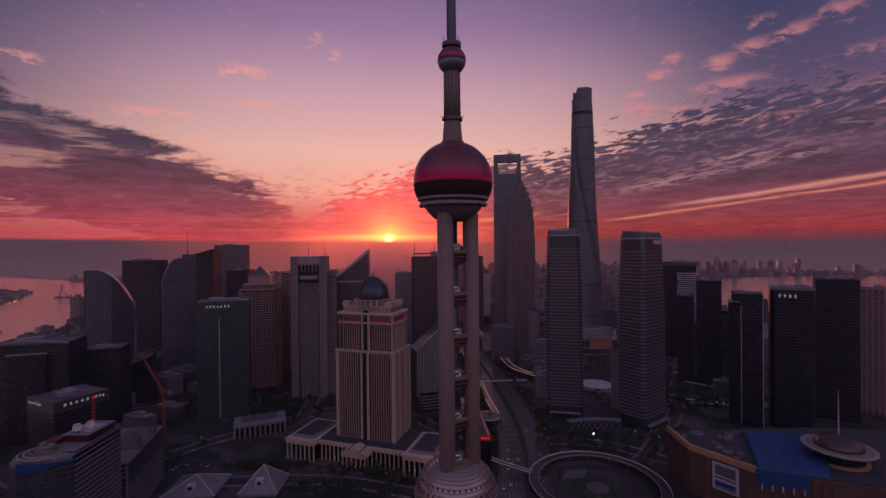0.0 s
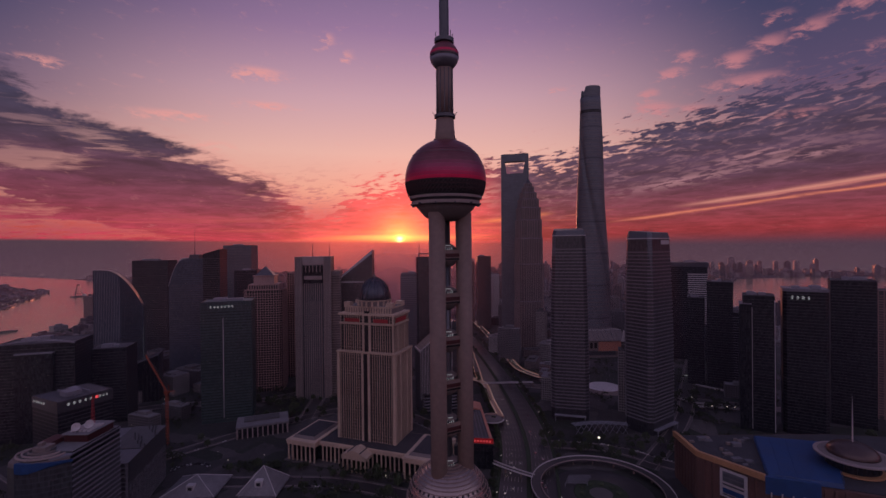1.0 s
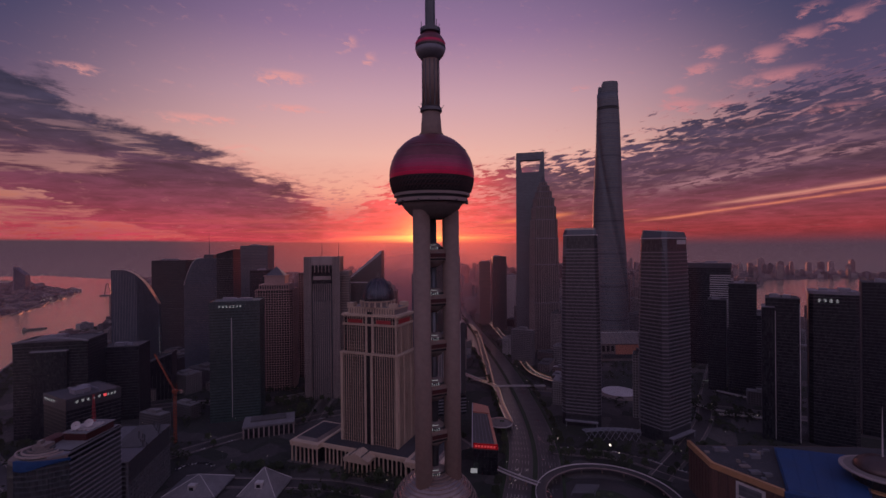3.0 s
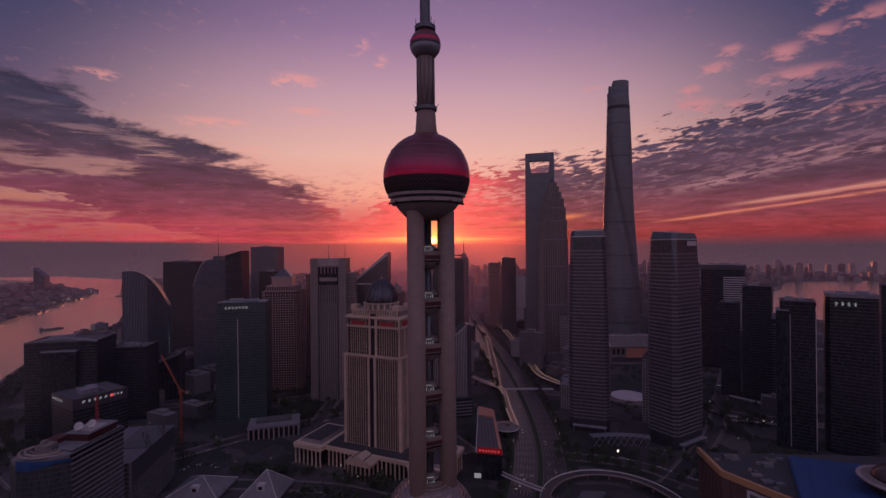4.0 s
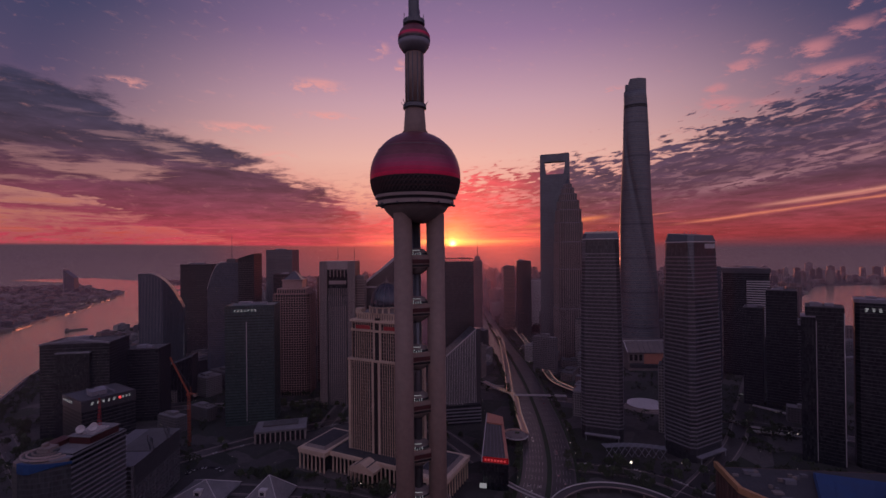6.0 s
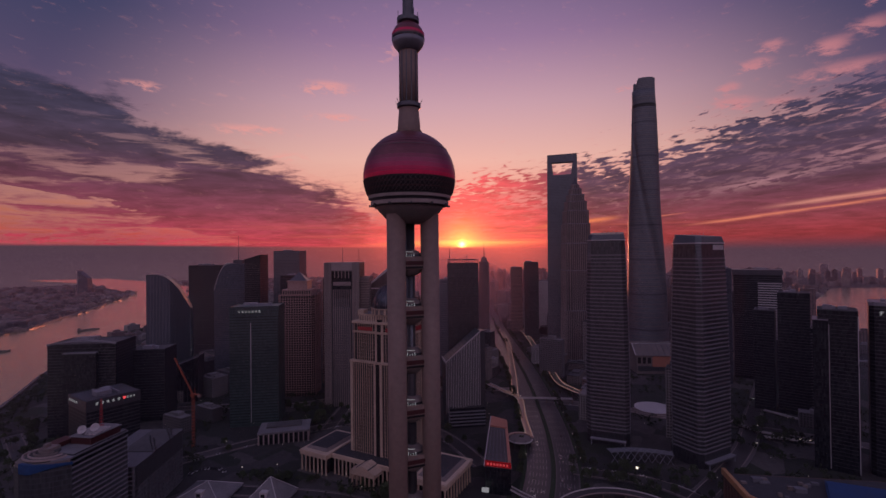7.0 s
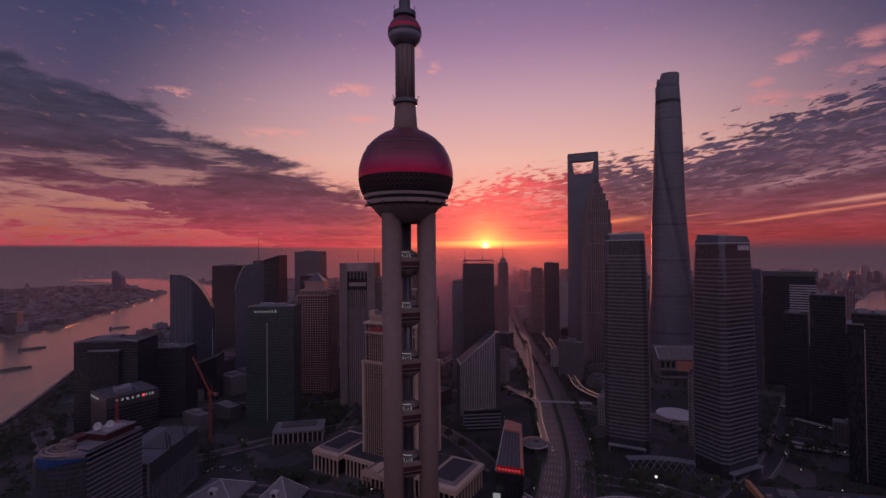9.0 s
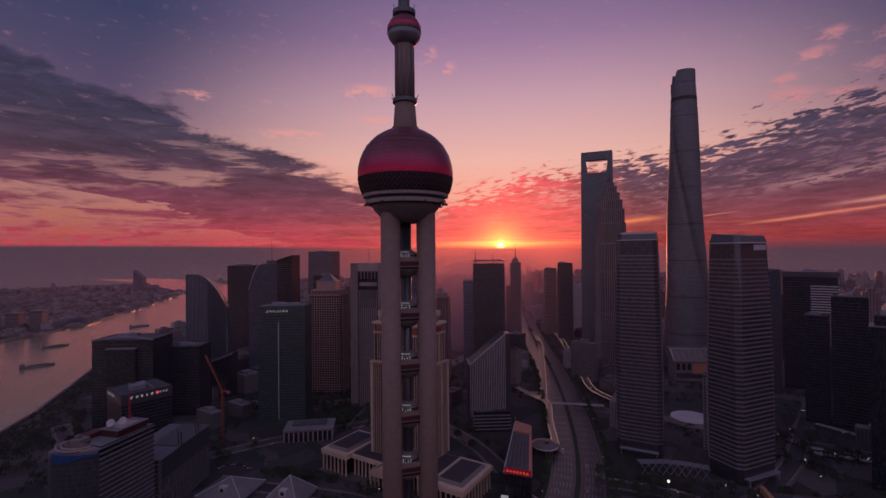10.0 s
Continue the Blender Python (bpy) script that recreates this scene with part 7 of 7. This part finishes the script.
HARD = [(-190, 505, 10, 600), (-285, 570, -195, 615), (-345, 618, -260, 690), (-45, 655, 30, 790), (-580, 550, -440, 650), (-480, 440, -360, 540), (-340, 320, -270, 500), (-285, 425, -150, 490),
        (15, 485, 62, 640), (80, 380, 215, 512), (145, 625, 205, 695), (215, 570, 330, 660), (235, 330, 530, 492), (375, 585, 460, 650), (-245, 720, -165, 790), (150, 575, 245, 605), (225, 735, 312, 830), (255, 970, 400, 1040)]
for x, y in spots:
    if inside(x, y, RIVER) or any(a < x < c and b < y < d for a, b, c, d in HARD):
        continue
    if min(to_line(x, y, e) for e in EDGES[1:]) < 9.5 or any(abs(x - a) < 26 and abs(y - b) < 26 for a, b in taken):
        continue
    ob = copy_thing(r.choice(TREES), pose(x, y, 0.1, 0, 0, r.uniform(0, 360)))
    s = r.uniform(0.8, 1.25)
    ob.scale = (s, s, s)
for k in TREES:
    for o in (*k.children_recursive, k):
        bpy.data.objects.remove(o)

# dense planting in parks and along the bank, past counting
grove, r2 = Geo(), random.Random(77)
PARKS = [((-660, 400, -300, 560), 260), ((-640, 560, -560, 760), 60), ((-250, 430, -10, 505), 150), ((50, 500, 250, 575), 110), ((310, 500, 420, 800), 170), ((-340, 640, -170, 770), 130), ((-420, 560, -350, 760), 80),
         ((100, 690, 330, 1000), 160), ((-120, 800, 30, 1100), 120), ((-900, 800, -640, 1050), 110), ((400, 690, 640, 960), 120), ((-400, 900, -100, 1200), 120)]
for (x0, y0, x1, y1), count in PARKS:
    for _ in range(count):
        x, y = r2.uniform(x0, x1), r2.uniform(y0, y1)
        if inside(x, y, RIVER) or any(a < x < c and b < y < d for a, b, c, d in HARD) or min(to_line(x, y, e) for e in EDGES[1:]) < 11 or to_line(x, y, LINE) < 42:
            continue
        if any(abs(x - a) < 22 and abs(y - b) < 22 for a, b in taken):
            continue
        h = r2.uniform(5, 11)
        for _ in range(16):
            p = Vector((x + r2.gauss(0, h * 0.26), y + r2.gauss(0, h * 0.26), h * r2.uniform(0.4, 1.0)))
            s = r2.uniform(0.7, 1.6)
            n = Vector((r2.uniform(-1, 1), r2.uniform(-1, 1), r2.uniform(0, 1))).normalized()
            a = n.orthogonal().normalized() * s
            b = n.cross(a)
            k = len(grove.v)
            grove.v += [tuple(p + a), tuple(p + b), tuple(p - a), tuple(p - b), tuple(p + n * s * 0.7)]
            grove.f += [(k, k + 1, k + 4), (k + 1, k + 2, k + 4), (k + 2, k + 3, k + 4), (k + 3, k, k + 4)]
        grove.bar((x, y, 0), (x, y, h * 0.6), 0.3)
for i in range(10):
    (x0, y0), (x1, y1) = NEAR_BANK[i], NEAR_BANK[i + 1]
    n = Vector((y1 - y0, x0 - x1)).normalized()
    for _ in range(int(math.hypot(x1 - x0, y1 - y0) / 2.6)):
        f, off = r2.random(), r2.uniform(8, 46)
        x, y, h = x0 + (x1 - x0) * f + n.x * off, y0 + (y1 - y0) * f + n.y * off, r2.uniform(5, 10)
        if inside(x, y, RIVER) or any(a < x < c and b < y < d for a, b, c, d in HARD):
            continue
        for _ in range(14):
            p = Vector((x + r2.gauss(0, h * 0.26), y + r2.gauss(0, h * 0.26), h * r2.uniform(0.35, 1.0)))
            q = r2.uniform(0.8, 1.7)
            m = Vector((r2.uniform(-1, 1), r2.uniform(-1, 1), r2.uniform(0, 1))).normalized()
            a = m.orthogonal().normalized() * q
            b = m.cross(a)
            k = len(grove.v)
            grove.v += [tuple(p + a), tuple(p + b), tuple(p - a), tuple(p - b), tuple(p + m * q * 0.7)]
            grove.f += [(k, k + 1, k + 4), (k + 1, k + 2, k + 4), (k + 2, k + 3, k + 4), (k + 3, k, k + 4)]
        grove.bar((x, y, 0), (x, y, h * 0.6), 0.3)
solid("grove", grove, LEAF, "dense dark trees in parks and yards", "trees", kind="stuff")

# ---- cars and lamps ----


def car_kind(colour, label, lit=True):
    t = thing("car", label, "car", 0, -3200, 0, 0, "cars on the avenue")
    paint = surface("car_paint", colour, 0.3, metal=0.3, grain=0.05, stain=0.1)
    low = [(-0.9, -2.2), (0.9, -2.2), (0.9, 2.2), (-0.9, 2.2)]
    body = Geo().prism(low, 0.35, scaled(low, 0.96), 0.95)
    for x, y in ((-0.75, -1.4), (0.75, -1.4), (-0.75, 1.4), (0.75, 1.4)):
        body.bar((x - 0.12, y, 0.32), (x + 0.12, y, 0.32), 0.62, 0.62)
    part("body", body, paint, t)
    cab = [(-0.8, -1.5), (0.8, -1.5), (0.8, 0.9), (-0.8, 0.9)]
    part("cabin", Geo().prism(cab, 0.95, scaled(cab, 0.8), 1.5), GLASS_BLACK, t)
    for x in (-0.6, 0.6) if lit else ():
        part("headlight", Geo().box(x - 0.22, x + 0.22, 2.12, 2.3, 0.55, 0.8), LIGHT_WARM, t)
        part("tail_light", Geo().box(x - 0.22, x + 0.22, -2.3, -2.12, 0.6, 0.8), LIGHT_RED, t)
    return t


CARS = [car_kind((0.6, 0.6, 0.6), "white car with its lights on"), car_kind((0.05, 0.05, 0.06), "black car with its lights on"), car_kind((0.3, 0.31, 0.33), "silver car with its lights on")]
for i in range(60):
    k = r.randrange(3, 48)
    f = r.random()
    lane = r.choice((-20.7, -17.2, -13.7, -10.2, -6.7, 11.7, 15.2, 18.7, 22.2))
    (x0, y0), (x1, y1) = LINE[k], LINE[k + 1]
    d = Vector((x1 - x0, y1 - y0)).normalized()
    x, y = x0 + (x1 - x0) * f + d.y * lane, y0 + (y1 - y0) * f - d.x * lane
    turn = math.degrees(math.atan2(-d.x, d.y)) + (180 if lane < 0 else 0)
    copy_thing(r.choice(CARS), pose(x, y, 0.31, 0, 0, turn))
# traffic on the far ramp and the far avenue
RAMP = bend([(153, 840), (136, 880), (128, 960), (120, 1040), (112, 1120), (102, 1240), (82, 1410), (46, 1590)])
for i in range(70):
    k = r.randrange(0, len(RAMP) - 1)
    f, lane = r.random(), r.choice((-3.2, 0.0, 3.2))
    (x0, y0), (x1, y1) = RAMP[k], RAMP[k + 1]
    d = Vector((x1 - x0, y1 - y0)).normalized()
    copy_thing(r.choice(CARS), pose(x0 + (x1 - x0) * f + d.y * lane, y0 + (y1 - y0) * f - d.x * lane, 7.02, 0, 0, math.degrees(math.atan2(-d.x, d.y)) + 180))
# parked cars in an arc before the low hall
PARKED = [car_kind((0.62, 0.62, 0.62), "white parked car with its lights off", False), car_kind((0.04, 0.04, 0.05), "dark parked car with its lights off", False)]
CARS += PARKED
for i in range(16):
    a = radians(200 - 11 * i)
    copy_thing(r.choice(PARKED), pose(-280 + 19 * math.cos(a), 497 + 13 * math.sin(a), 0.1, 0, 0, math.degrees(a) + 90))
for line, side in ((SIDE_ROADS[1], 9.5), (SIDE_ROADS[3], -9.5), (SIDE_ROADS[0], 9.5), (SIDE_ROADS[5], 9.5)):
    b = bend(line, 14)
    for i in range(3, len(b) - 3):
        if r.random() < 0.45:
            continue
        d = Vector((b[i + 1][0] - b[i][0], b[i + 1][1] - b[i][1])).normalized()
        x, y = b[i][0] + d.y * side, b[i][1] - d.x * side
        if not any(a0 < x < c0 and b0 < y < d0 for a0, b0, c0, d0 in HARD):
            copy_thing(r.choice(PARKED), pose(x, y, 0.25, 0, 0, math.degrees(math.atan2(-d.x, d.y))))
for k in CARS:
    for o in (*k.children_recursive, k):
        bpy.data.objects.remove(o)


def lamp_kind():
    t = thing("street_lamp", "tall street lamp with a lit globe head", "lamp", 0, -3300, 0, 0, "street lamps")
    part("pole", Geo().lathe([(0.18, 0), (0.1, 9.0)], 6), STEEL, t)
    part("globe", Geo().lathe([(0.1, 9.0), (0.28, 9.2), (0.28, 9.5), (0.1, 9.7)], 8), LIGHT_WARM, t)
    return t


LAMP = lamp_kind()
for i in range(6, 40, 4):
    (x0, y0), (x1, y1) = LINE[i], LINE[i + 1]
    n = Vector((y1 - y0, x0 - x1)).normalized()
    for s in (-28, 32):
        copy_thing(LAMP, pose(x0 + n.x * s, y0 + n.y * s, 0.2))
for x, y in ((-300, 560), (-225, 560), (-240, 655), (-60, 465), (190, 535), (230, 540), (340, 600), (355, 560), (375, 700), (-350, 700), (-420, 600), (330, 690), (-130, 640), (-262, 520), (-240, 500), (-318, 505), (-205, 512), (-120, 500), (-95, 478), (-30, 470), (-380, 560), (-420, 520), (-500, 470), (-540, 500), (110, 560), (128, 600), (240, 560), (262, 545), (300, 545), (345, 640), (372, 735), (405, 720), (430, 735), (-190, 690), (-160, 735), (-70, 820), (20, 700), (15, 745), (205, 700), (230, 690), (-480, 720), (-440, 700), (-300, 620)):
    copy_thing(LAMP, pose(x, y, 0.2))
for o in (*LAMP.children_recursive, LAMP):
    bpy.data.objects.remove(o)
t = thing("plaza_beacon", "bright lamp cluster on the plaza", "lamp", 187, 558)
part("pole", Geo().lathe([(0.4, 0), (0.3, 7)], 8), STEEL, t)
part("globe", Geo().lathe([(0.3, 7), (1.3, 7.6), (1.3, 9.2), (0.3, 9.8)], 12), LIGHT_WARM, t)

# lit strips and ramps on the plaza east of the towers
t = thing("light_strip", "thin red light strip on a low wall", "lamp", 488, 983)
part("wall", Geo().bar((0, 0, 1.5), (18, -12.4, 1.5), 1.0, 3.0), STEEL, t)
part("tube", Geo().bar((0, -0.6, 3.4), (18, -13.0, 3.4), 1.0, 0.8), LIGHT_RED, t, "red light tube")
t = thing("light_strip", "thin white light strip on a low wall", "lamp", 433, 842)
part("wall", Geo().bar((0, 0, 1.2), (17, -4.7, 1.2), 0.8, 2.4), STEEL, t)
part("tube", Geo().bar((0, -0.5, 2.7), (17, -5.2, 2.7), 0.5, 0.5), LIGHT_COOL, t, "white light tube")
elevated("footbridge", "pale lit ramp on the eastern plaza", [(372, 677), (390, 675), (402, 672), (421, 666), (440, 658)], 4, 3.2, STONE_MID)
elevated("footbridge", "low pale ramp between lawns", [(355, 735), (362, 721), (372, 700), (390, 690)], 3, 2.4, STONE_MID)
elevated("footbridge", "low pale ramp between lawns", [(425, 785), (438, 771), (450, 756), (462, 748)], 4, 2.4, STONE_MID)
for k in range(5):
    t = thing("bollard_lamp", "small white lamp on the ramp", "lamp", 380 + 9.5 * k, 675 - 2.2 * k, 3.2, 0, "ramp lamps")
    part("post", Geo().lathe([(0.12, 0), (0.12, 2.4)], 6), STEEL, t)
    part("globe", Geo().lathe([(0.1, 2.4), (0.4, 2.7), (0.4, 3.1), (0.1, 3.3)], 8), LIGHT_WARM, t)
# curved terraces round the pool
t = thing("pool_terrace", "stepped curved terraces in front of the pool", "plaza", 268, 782)
for k, r in enumerate((32, 38, 44)):
    arc = [(r * math.cos(radians(a)), r * math.sin(radians(a))) for a in range(190, 341, 10)]
    part("terrace_step", Geo().strip(arc, 1.6, 2.4 - 0.5 * k, 2.0), STONE_MID, t, "pale terrace edge")
